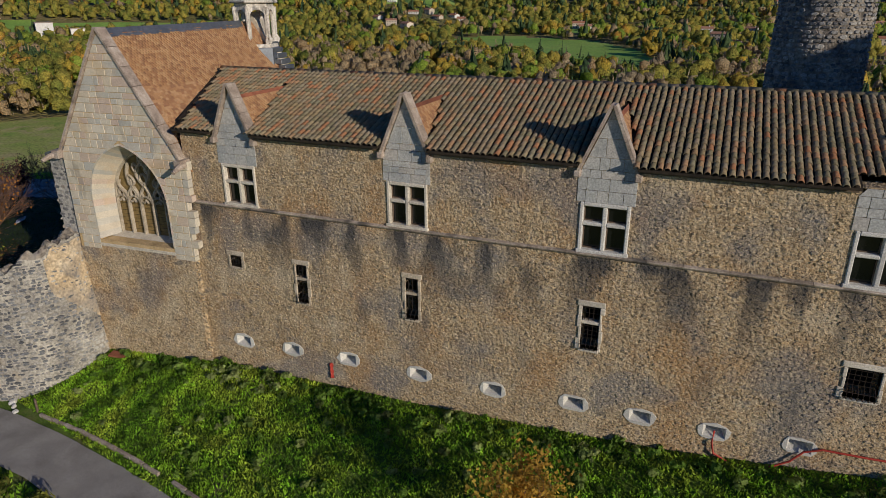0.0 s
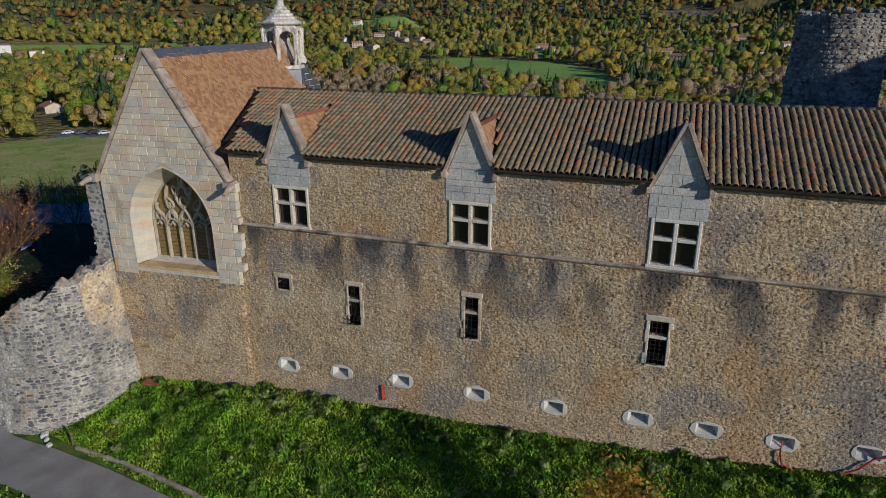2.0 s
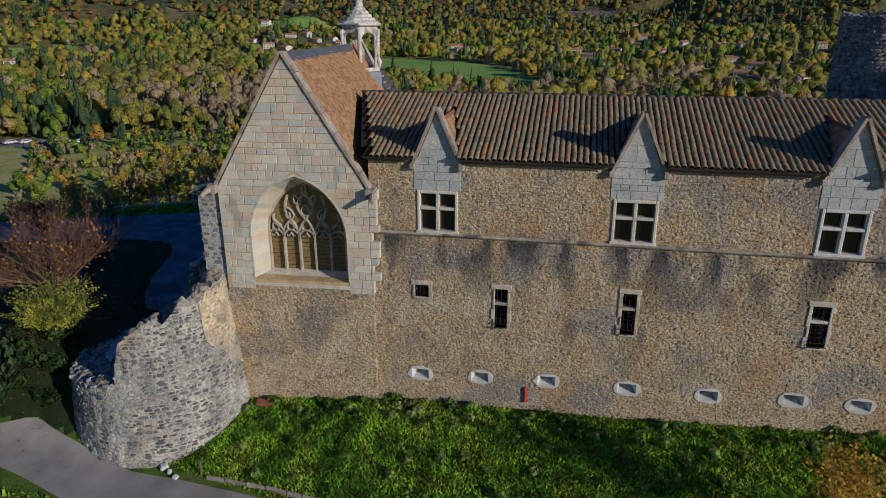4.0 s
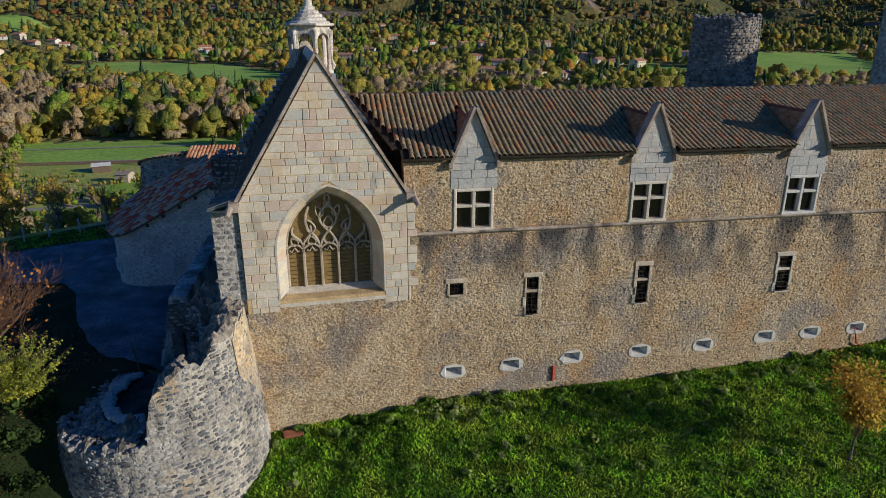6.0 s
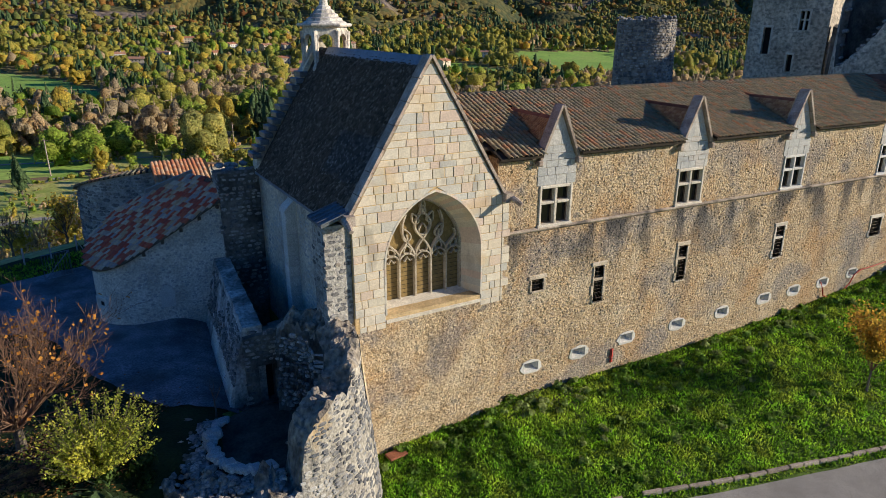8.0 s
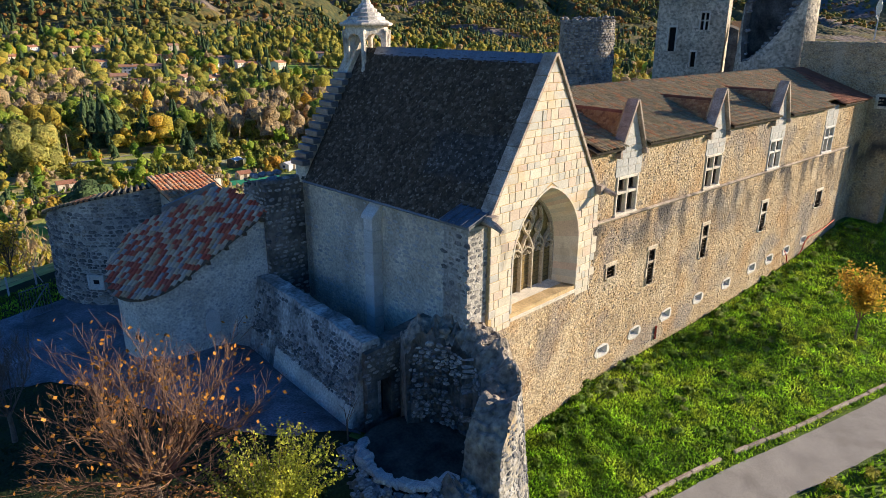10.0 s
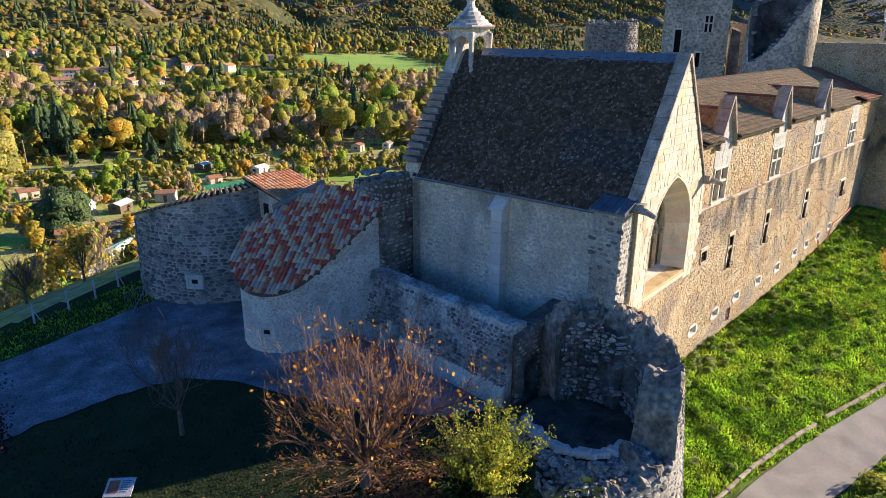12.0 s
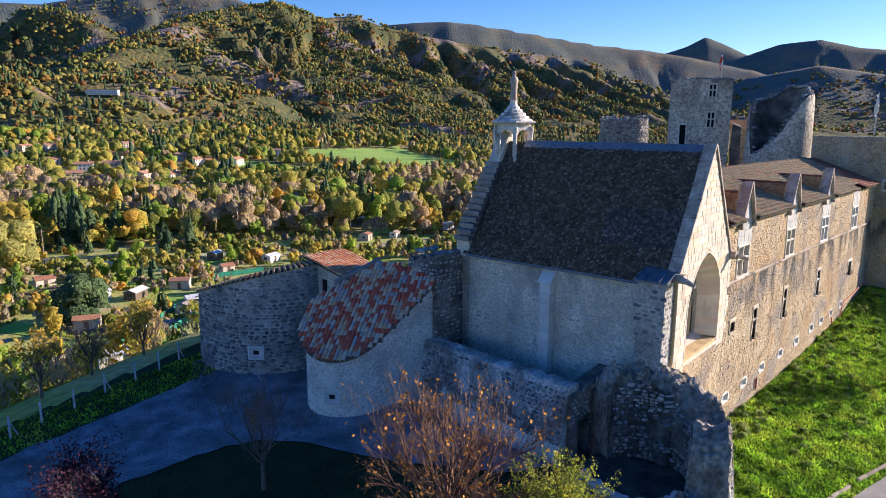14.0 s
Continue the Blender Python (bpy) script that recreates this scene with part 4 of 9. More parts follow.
def canal(parent, origin, along, up, nor, length, slope, pitch, e, material, seed, mask=None, pieces=None, rad=0.088):
    """Half-round cover tiles in columns up the slope."""
    r = random.Random(seed)
    o, a, b, n = (np.array(q, float) for q in (origin, along, up, nor))
    U = []
    for i in range(int(length / pitch)):
        wob, dip = r.uniform(-.012, .012), r.uniform(-.03, .03)
        for j in range(int(slope / e) + 1):
            u, v = (i + 0.5) * pitch, j * e + dip
            if v + e * 0.5 < slope and (mask is None or mask(u, v)):
                U.append((u + wob + r.uniform(-.01, .01), v, r.uniform(0, .012), r.uniform(-.02, .02)))
    U = np.array(U)
    k = 7
    th = np.pi * np.arange(k) / (k - 1)
    lo = np.stack([-np.cos(th) * rad * 1.12, np.zeros(k), np.sin(th) * rad * 1.1 + 0.022], -1)
    hi = np.stack([-np.cos(th) * rad * 0.92, np.full(k, e * 1.12), np.sin(th) * rad * 0.9], -1)
    ins = np.stack([-np.cos(th) * rad * 0.93, np.zeros(k), np.sin(th) * rad * 0.9 + 0.015], -1)
    T = np.concatenate([lo, hi, ins])
    fs = np.array([(i, i + 1, k + i + 1, k + i) for i in range(k - 1)] + [(2 * k + i, 2 * k + i + 1, i + 1, i) for i in range(k - 1)])
    P = T[None] + U[:, None, :3]
    P[..., 0] += U[:, None, 3] * T[None, :, 1]
    V = o + P[..., :1] * a + P[..., 1:2] * b + P[..., 2:] * n
    pick = np.zeros(len(U), bool)
    if pieces:
        near = [q for q in range(len(U)) if pieces(U[q, 0], U[q, 1])][:300]
        pick[near] = True
        rot = Matrix((tuple(a), tuple(b), tuple(n))).transposed().to_4x4()
        me = bpy.data.meshes.new("roof_tile")
        me.from_pydata([tuple(p) for p in T], [], [tuple(f) for f in fs])
        me.materials.append(material)
        me.polygons.foreach_set("use_smooth", [True] * len(me.polygons))
        for q in near:
            ob = new("roof_tile", me)
            ob.parent = parent
            ob.matrix_basis = Matrix.Translation(Vector(o + U[q, 0] * a + U[q, 1] * b + U[q, 2] * n)) @ rot
    V = V[~pick]
    q = (fs[None] + 3 * k * np.arange(len(V))[:, None, None]).reshape(-1, 4)
    ob = fast_part("roof_tiles", V.reshape(-1, 3), q, material, parent)
    ob.data.polygons.foreach_set("use_smooth", [True] * len(ob.data.polygons))
    ob["kind"] = "stuff"
    return ob


def ridge_tiles(parent, p, q, material, r=0.12, step=0.38):
    """Half-round tiles laid along a ridge, each its own piece."""
    p, q = Vector(p), Vector(q)
    d = (q - p).normalized()
    side = d.cross(Vector((0, 0, 1))).normalized()
    upv = side.cross(d)
    n = int((q - p).length / step)
    for i in range(n):
        s = p + d * (q - p).length * i / n
        vs, k = [], 7
        for t, rr in ((-0.03, r * 1.08), ((q - p).length / n, r * 0.92)):
            vs += [tuple(s + d * t + side * (-math.cos(math.pi * a / (k - 1)) * rr) + upv * (math.sin(math.pi * a / (k - 1)) * rr * 0.8 + rnd.uniform(0, 0.012))) for a in range(k)]
        part("ridge_tile", Geo().add(vs, [(a, a + 1, k + a + 1, k + a) for a in range(k - 1)] + [tuple(range(k - 1, -1, -1))]), material, parent, smooth=True)


def slope_frame(p_low, along, p_high):
    """Unit vectors of a roof plane: along the eave, up the slope, and the normal."""
    a = Vector(along).normalized()
    v = Vector(p_high) - Vector(p_low)
    v = v - a * v.dot(a)
    b = v.normalized()
    n = a.cross(b)
    return tuple(a), tuple(b), tuple(n if n.z > 0 else -n), v.length


# wing roof: eave just below the dormers, ridge 5 m in
wroof = thing("wing_roof", "long low roof of mossy half-round clay tiles", "roof", kind="structure")
E0, RZ, RY = 11.16, 12.95, 5.0
a, b, n, sl = slope_frame((0, -0.42, E0), (1, 0, 0), (0, RY, RZ))
slant = (RZ - E0) / (RY + 0.42)
def deck(x0, x1, y0, y1, x2=None):
    """One stretch of the boarding under the tiles, near black for the shade in their gaps."""
    z0, z1 = E0 + (y0 + 0.42) * slant - 0.03, E0 + (y1 + 0.42) * slant - 0.03
    x2 = x0 if x2 is None else x2
    part("roof_deck", Geo().hexa([(x0, y0, z0 - 0.08), (x1, y0, z0 - 0.08), (x1, y1, z1 - 0.08), (x2, y1, z1 - 0.08), (x0, y0, z0), (x1, y0, z0), (x1, y1, z1), (x2, y1, z1)]), M_underlay, wroof)


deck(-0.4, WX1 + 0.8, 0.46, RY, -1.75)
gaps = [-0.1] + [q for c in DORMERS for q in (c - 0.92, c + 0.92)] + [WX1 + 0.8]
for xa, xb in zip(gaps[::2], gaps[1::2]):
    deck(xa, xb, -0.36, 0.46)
    part("eave_board", Geo().box(xa + 0.05, xb - 0.02, -0.1, 0.05, WEAVE - 0.16, WEAVE - 0.02), M_wood, wroof)
part("back_slope", Geo().hexa([(-1.75, RY, RZ - 0.09), (WX1 + 0.8, RY, RZ - 0.09), (WX1 + 0.8, 10.3, E0 - 0.09), (0.2, 10.3, E0 - 0.09),
                              (-1.75, RY, RZ), (WX1 + 0.8, RY, RZ), (WX1 + 0.8, 10.3, E0), (0.2, 10.3, E0)]), M_canal, wroof)
DW = 0.98     # half width of a dormer


def wing_mask(u, v):
    xx, yy = u - 1.8, -0.42 + v * b[1]
    if xx < 0.25 - (yy + 0.42) * 0.36:
        return False
    for c in DORMERS[:3]:
        if abs(xx - c) < DW * (1 - max(0, (E0 + (yy + .42) * slant) - 11.0) / 1.45) - 0.02:
            return False
    if abs(xx - DORMERS[3]) < 0.9 and yy < -0.05:
        return False
    return xx < 25.6 + (yy * 0.8)


canal(wroof, (-1.8, -0.42, E0), a, b, n, WX1 + 2.2, sl, 0.22, 0.33, M_canal, 21, wing_mask, lambda u, v: 3.8 < u - 1.8 < 9.2 and v < 4.4)
canal(wroof, (-1.8, -0.42, E0), a, b, n, WX1 + 2.6, sl, 0.22, 0.33, M_redtile, 22, lambda u, v: u - 1.8 >= 25.6 + (-0.42 + v * b[1]) * 0.8)
ridge_tiles(wroof, (-1.7, RY, RZ + 0.0), (WX1 + 0.6, RY, RZ + 0.02), M_canal)

# chapel roof: two steep planes of small flat tiles, the shaded one coloured dark for that shade, with lichen flecks
croof = thing("chapel_roof", "steep chapel roof of small flat clay tiles, orange one side, shade-darkened with lichen the other", "roof", kind="structure")
croof.matrix_world = CH
mid, zr = -CW / 2, CRIDGE - 0.12
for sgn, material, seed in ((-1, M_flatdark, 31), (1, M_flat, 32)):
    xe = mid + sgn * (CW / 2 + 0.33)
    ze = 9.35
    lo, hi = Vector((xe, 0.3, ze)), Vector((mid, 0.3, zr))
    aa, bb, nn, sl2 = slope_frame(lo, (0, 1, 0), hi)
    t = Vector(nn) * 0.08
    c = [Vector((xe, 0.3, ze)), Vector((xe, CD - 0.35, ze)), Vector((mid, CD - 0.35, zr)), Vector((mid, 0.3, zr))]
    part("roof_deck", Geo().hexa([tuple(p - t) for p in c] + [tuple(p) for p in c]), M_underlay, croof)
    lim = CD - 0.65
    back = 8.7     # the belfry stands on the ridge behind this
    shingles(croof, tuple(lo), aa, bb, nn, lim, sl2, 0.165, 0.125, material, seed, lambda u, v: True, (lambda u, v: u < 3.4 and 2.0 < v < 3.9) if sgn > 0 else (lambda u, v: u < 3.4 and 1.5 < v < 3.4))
part("ridge_capping", Geo().prism([(mid - 0.2, 0.3, zr - 0.22), (mid + 0.2, 0.3, zr - 0.22), (mid, 0.3, zr + 0.12)], (0, 9.2, 0)), M_lead, croof)
part("west_gutter", Geo().tube([(-CW - 0.36, 0.9, 9.33), (-CW - 0.36, CD - 0.6, 9.3)], 0.06, 8), M_lead, croof)
# roof lights on the sunny slope
for yy, v, w, h in ((6.2, 3.4, 0.4, 0.55), (1.1, 0.9, 0.45, 0.62)):
    lo = Vector((mid + CW / 2 + 0.33, 0.3, 9.35))
    hi = Vector((mid, 0.3, zr))
    aa, bb, nn, sl2 = slope_frame(lo, (0, 1, 0), hi)
    base = Vector(lo) + Vector(bb) * v + Vector((0, yy, 0))
    light = thing("roof_light", "small metal-framed skylight in the chapel roof tiles", "skylight")
    light.matrix_world = CH @ Matrix.Translation(base) @ Matrix((aa, bb, nn)).transposed().to_4x4()
    part("frame", Geo().box(-w / 2, -w / 2 + .05, 0, h, 0.03, 0.12).box(w / 2 - .05, w / 2, 0, h, 0.03, 0.12).box(-w / 2 + .05, w / 2 - .05, 0, .05, 0.03, 0.12).box(-w / 2 + .05, w / 2 - .05, h - .05, h, 0.03, 0.12), M_lead, light)
    part("pane", Geo().box(-w / 2 + .05, w / 2 - .05, .05, h - .05, 0.05, 0.08), M_glass if v > 2 else M_white, light)

# gable coping with kneelers and water spouts
for sgn in (-1, 1):
    foot, top = Vector((mid + sgn * (CW / 2 + 0.12), 0, 9.72)), Vector((mid, 0, CRIDGE + 0.02))
    d = top - foot
    nv = Vector((sgn * d.z, 0, -sgn * d.x)).normalized() * (1 if True else 1)
    if nv.z < 0:
        nv = -nv
    for k in range(7):
        p, q = foot + d * (k / 7 + 0.002), foot + d * ((k + 1) / 7 - 0.002)
        ext = 0.07 if k % 2 else 0.065
        c = [p - nv * 0.03, q - nv * 0.03, q + nv * 0.07, p + nv * (0.07 + ext * 0.1)]
        part("coping_stone", Geo().prism([(v.x, -0.09, v.z) for v in c], (0, 0.52, 0)), M_coping, chapel)
    g = Geo().prism([(foot.x - 0.16, -0.3, 9.55), (foot.x + 0.16, -0.3, 9.55), (foot.x + 0.16, -0.3, 9.9), (foot.x - 0.16, -0.3, 9.9)], (0, 0.8, 0))
    part("kneeler", g, M_coping, chapel)
    part("water_spout", Geo().tube([(foot.x + sgn * 0.1, 0.1, 9.72), (foot.x + sgn * 0.16, -0.45, 9.66), (foot.x + sgn * 0.2, -0.8, 9.54)], [0.15, 0.12, 0.08], 8), M_coping, chapel)

# buttress block at the outer corner, with a small lead roof
part("corner_block", Geo().box(-CW - 0.95, -CW - 0.02, 0.12, 1.25, 3.6, 9.55), M_greymortar, chapel)
lay_stones(chapel, rubble(lambda u, v, o: (u, 0.12 - o, v), -CW - 0.9, -CW, 4.5, 9.5, lambda *q: True, 14, 0.19, (0.2, 0.42)), M_greystone)
lay_stones(chapel, rubble(lambda u, v, o: (-CW - 0.95 - o, u, v), 0.15, 1.25, 3.0, 9.5, lambda *q: True, 15, 0.19, (0.2, 0.42)), M_greystone)
part("block_roof", Geo().hexa([(-CW - 1.05, 0.0, 9.55), (-CW + 0.25, 0.0, 9.95), (-CW + 0.25, 1.4, 9.95), (-CW - 1.05, 1.4, 9.55),
                              (-CW - 1.05, 0.0, 9.63), (-CW + 0.25, 0.0, 10.05), (-CW + 0.25, 1.4, 10.05), (-CW - 1.05, 1.4, 9.63)]), M_lead, chapel)
for k in range(5):
    part("roof_seam", Geo().hexa([(-CW - 1.05, 0.02 + k * .33, 9.63), (-CW + 0.25, 0.02 + k * .33, 10.05), (-CW + 0.25, 0.06 + k * .33, 10.05), (-CW - 1.05, 0.06 + k * .33, 9.63),
                                 (-CW - 1.05, 0.02 + k * .33, 9.68), (-CW + 0.25, 0.02 + k * .33, 10.1), (-CW + 0.25, 0.06 + k * .33, 10.1), (-CW - 1.05, 0.06 + k * .33, 9.68)]), M_lead, chapel)
# slim buttress on the west side
for k in range(14):
    part("buttress_stone", Geo().cbox(-CW - 0.62 + 0.01 * (k % 2), -CW - 0.1, 5.55, 6.1, 2.2 + k * 0.46, 2.2 + (k + 1) * 0.46 - 0.012, 0.015), M_white, chapel)
part("buttress_cap", Geo().prism([(-CW - 0.68, 5.48, 8.64), (-CW - 0.12, 5.48, 8.64), (-CW - 0.12, 5.48, 9.25), (-CW - 0.62, 5.48, 8.78)], (0, 0.7, 0)), M_white, chapel)

# stepped coping of the back gable and its raised verge
for sgn in (-1, 1):
    foot, top = Vector((mid + sgn * (CW / 2 + 0.3), CD - 0.75, 9.9)), Vector((mid + sgn * 0.7, CD - 0.75, 13.75))
    d = top - foot
    part("verge_wall", Geo().prism([(foot.x, CD - 0.7, 9.2), (top.x, CD - 0.7, 9.2), (top.x, CD - 0.7, 13.9), (foot.x, CD - 0.7, 10.0)], (0, 0.75, 0)), M_plaster, chapel)
    for k in range(13):
        p = foot + d * (k / 13)
        part("step_slab", Geo().cbox(p.x - 0.2, p.x + 0.2, CD - 0.82, CD + 0.1, p.z + 0.1, p.z + 0.34, 0.02), M_lead, chapel)

# ---- great window ----
gw = thing("great_window", "gothic pointed window with flamboyant stone tracery and leaded lights", "window")
gw.matrix_world = CH
IW, ISPR, IAPEX, YD = 1.67, 7.66, 9.84, 0.9


def outline(half, spring, apex, n=14):
    """Points of jambs and pointed arch, from the left sill round to the right sill."""
    h = apex - spring
    R = (half * half + h * h) / (2 * half)
    a1 = math.acos((R - half) / R)
    left = [(AX - half, ASILL + (spring - ASILL) * k / 6) for k in range(6)]
    arc = [(AX - half + R - R * math.cos(a1 * k / n), spring + R * math.sin(a1 * k / n)) for k in range(n + 1)]
    right = [(2 * AX - x, z) for x, z in reversed(left + arc[:-1])]
    return left + arc + right


o1, o2, o3 = outline(AW, ASPR, AAPEX), outline(AW + 0.07, ASPR, AAPEX + 0.08), outline(IW, ISPR, IAPEX)
for i in range(len(o1) - 1):
    p, q = o1[i], o1[i + 1]
    e, f = o2[i], o2[i + 1]
    s, t = o3[i], o3[i + 1]
    g = Geo().add([(e[0], -0.03, e[1]), (f[0], -0.03, f[1]), (q[0], -0.035, q[1]), (p[0], -0.035, p[1]), (s[0], YD, s[1]), (t[0], YD, t[1]), (e[0], 0.1, e[1]), (f[0], 0.1, f[1])],
                  [(3, 2, 1, 0), (4, 5, 2, 3), (1, 7, 6, 0)])
    part("jamb_stone", g, M_ashlar, gw)
part("sill", Geo().hexa([(AX - AW - .04, -0.035, ASILL - 0.34), (AX + AW + .04, -0.035, ASILL - 0.34), (AX + IW + .1, YD + .1, ASILL - 0.2), (AX - IW - .1, YD + .1, ASILL - 0.2),
                         (AX - AW - .04, -0.035, ASILL - 0.22), (AX + AW + .04, -0.035, ASILL - 0.22), (AX + IW + .1, YD + .1, ASILL + 0.08), (AX - IW - .1, YD + .1, ASILL + 0.08)]), M_ashlar_pale, gw)
inner = outline(IW + 0.04, ISPR, IAPEX + 0.03)
part("leaded_lights", Geo().add([(x, YD + 0.16, z) for x, z in inner], [tuple(range(len(inner) - 1, -1, -1))]), mat("dusty_leaded_glass", [(0.20, 0.14, 0.055), (0.30, 0.215, 0.09)], 6.0, 40.0, 0.6, 0.3, 0.006, spec=0.15), gw)
# saddle bars over the lights
for k in range(9):
    part("saddle_bar", Geo().tube([(AX - IW, YD + 0.13, 6.2 + k * 0.17), (AX + IW, YD + 0.13, 6.2 + k * 0.17)], 0.008, 5), M_iron, gw)


def bar(name, pts, w=0.055, d=0.13):
    """A tracery bar: a flat section swept in the window's plane."""
    g, n = Geo(), len(pts)
    vs = []
    for i, (x, z) in enumerate(pts):
        x0, z0 = pts[max(i - 1, 0)]
        x1, z1 = pts[min(i + 1, n - 1)]
        l = math.hypot(x1 - x0, z1 - z0) or 1
        nx, nz = -(z1 - z0) / l * w, (x1 - x0) / l * w
        vs += [(x + nx, YD + d, z + nz), (x + nx * 0.55, YD, z + nz * 0.55), (x - nx * 0.55, YD, z - nz * 0.55), (x - nx, YD + d, z - nz)]
    g.add(vs, [(4 * i + k, 4 * i + k + 1, 4 * i + k + 5, 4 * i + k + 4) for i in range(n - 1) for k in range(3)])
    return part(name, g, M_tracery, gw)


def flame(cx, cz, length, width, turn, bend=0.0):
    """A flame-shaped tracery loop."""
    pts = []
    for k in range(19):
        t = 2 * math.pi * k / 18
        u = -math.cos(t)
        wv = math.sin(t) * (1 - 0.45 * u) * width / 2
        lv = u * length / 2
        wv += bend * (u * u - 0.5)
        c, s = math.cos(radians(turn)), math.sin(radians(turn))
        pts.append((cx + wv * c - lv * s, cz + wv * s + lv * c))
    bar("tracery_loop", pts, 0.03, 0.11)


bar("tracery_frame", outline(IW - 0.02, ISPR, IAPEX - 0.02), 0.07)
LW = 2 * IW / 5
for k in range(1, 5):
    x = AX - IW + k * LW
    bar("mullion", [(x, ASILL), (x, 7.45)], 0.06, 0.15)
for k in range(5):
    x0 = AX - IW + k * LW
    head = [(x0 + LW / 2 - LW / 2 * math.cos(math.pi * j / 10), 7.42 + 0.36 * math.sin(math.pi * j / 10) ** 0.8) for j in range(11)]
    bar("light_head", head, 0.045)
    bar("cusp", [(x0 + LW * 0.2, 7.55), (x0 + LW * 0.34, 7.5), (x0 + LW * 0.5, 7.66), (x0 + LW * 0.66, 7.5), (x0 + LW * 0.8, 7.55)], 0.03)
# interlaced flowing bars over the lights, as flames
ZH, SPAN = 7.62, IAPEX - 7.62


def sweep(p0, p1, p2, p3, w=0.05):
    """A tracery bar along a curve, in parts of the half width and of the height over the lights."""
    pts = []
    for k in range(15):
        t = k / 14
        f = ((1 - t) ** 3, 3 * t * (1 - t) ** 2, 3 * t * t * (1 - t), t ** 3)
        pts.append((AX + IW * sum(a * q[0] for a, q in zip(f, (p0, p1, p2, p3))), ZH + SPAN * sum(a * q[1] for a, q in zip(f, (p0, p1, p2, p3)))))
    bar("tracery_bar", pts, w)


for s in (-1, 1):
    sweep((s * 0.2, -0.02), (s * 0.2, 0.32), (-s * 0.46, 0.42), (-s * 0.08, 0.72), 0.055)
    sweep((-s * 0.08, 0.72), (s * 0.1, 0.84), (s * 0.06, 0.9), (0, 0.98))
    sweep((s * 0.2, -0.02), (s * 0.24, 0.3), (s * 0.72, 0.3), (s * 0.42, 0.76), 0.055)
    sweep((s * 0.6, -0.02), (s * 0.56, 0.22), (s * 0.98, 0.18), (s * 0.8, 0.4))
    sweep((s * 0.6, -0.02), (s * 0.64, 0.2), (s * 0.3, 0.2), (s * 0.42, 0.42))
for cu, cv, ln, wd, tn in ((-0.4, 0.14, 0.34, 0.28, 10), (0.4, 0.14, 0.34, 0.28, -10), (0.0, 0.17, 0.46, 0.36, 0), (-0.42, 0.4, 0.5, 0.3, 22), (0.42, 0.4, 0.5, 0.3, -22), (0.0, 0.46, 0.44, 0.34, 0), (-0.8, 0.13, 0.34, 0.24, 30), (0.8, 0.13, 0.34, 0.24, -30),
                       (-0.2, 0.66, 0.42, 0.24, 25), (0.2, 0.66, 0.42, 0.24, -25), (0.0, 0.8, 0.34, 0.22, 0)):
    flame(AX + IW * cu, ZH + SPAN * cv, ln, wd, tn)


# ---- cross windows under stone dormers ----
def cross_window(c):
    """A stone cross window with latticed panes."""
    w = thing("cross_window", "cream stone cross window with four dark latticed panes" if c < 12 else "fresh white stone cross window with four dark latticed panes", "window", c, 0, 8.2, "cross windows")
    hw, H = 0.8, 1.66
    stone = M_ashlar_pale if c < 12 else M_white
    part("jamb", Geo().cbox(-hw, -hw + 0.12, -0.05, 0.3, 0, H, 0.025), stone, w)
    part("jamb", Geo().cbox(hw - 0.12, hw, -0.05, 0.3, 0, H, 0.025), stone, w)
    part("lintel", Geo().cbox(-hw + .12, hw - .12, -0.05, 0.3, H - 0.13, H, 0.025), stone, w)
    part("sill", Geo().cbox(-hw - 0.04, hw + 0.04, -0.09, 0.3, -0.06, 0.06, 0.02), stone, w)
    part("mullion", Geo().cbox(-0.07, 0.07, -0.03, 0.24, 0.06, H - 0.13, 0.025), stone, w)
    for s in (-1, 1):
        a, b = sorted((s * 0.07, s * (hw - 0.12)))
        part("transom", Geo().cbox(a, b, -0.03, 0.24, 0.88, 1.0, 0.025), stone, w)
        for z0, z1 in ((0.06, 0.88), (1.0, H - 0.13)):
            p = part("pane", Geo().box(a, b, 0.2, 0.22, z0, z1), M_glass, w)
            part("pane_frame", Geo().box(a, a + .035, 0.15, 0.2, z0, z1).box(b - .035, b, 0.15, 0.2, z0, z1).box(a + .035, b - .035, 0.15, 0.2, z0, z0 + .035).box(a + .035, b - .035, 0.15, 0.2, z1 - .035, z1), M_wood, p)
            g = Geo()
            n = 5
            for k in range(-n, n):
                for d in (1, -1):
                    x0, x1 = a, b
                    za, zb = z0 + k * 0.14 + (0 if d > 0 else (b - a) * 1.3), z0 + k * 0.14 + ((b - a) * 1.3 if d > 0 else 0)
                    if min(za, zb) > z0 and max(za, zb) < z1:
                        g.tube([(x0, 0.19, za), (x1, 0.19, zb)], 0.006, 4, False)
            if g.v:
                part("lead_lattice", g, M_iron, p)
    return w


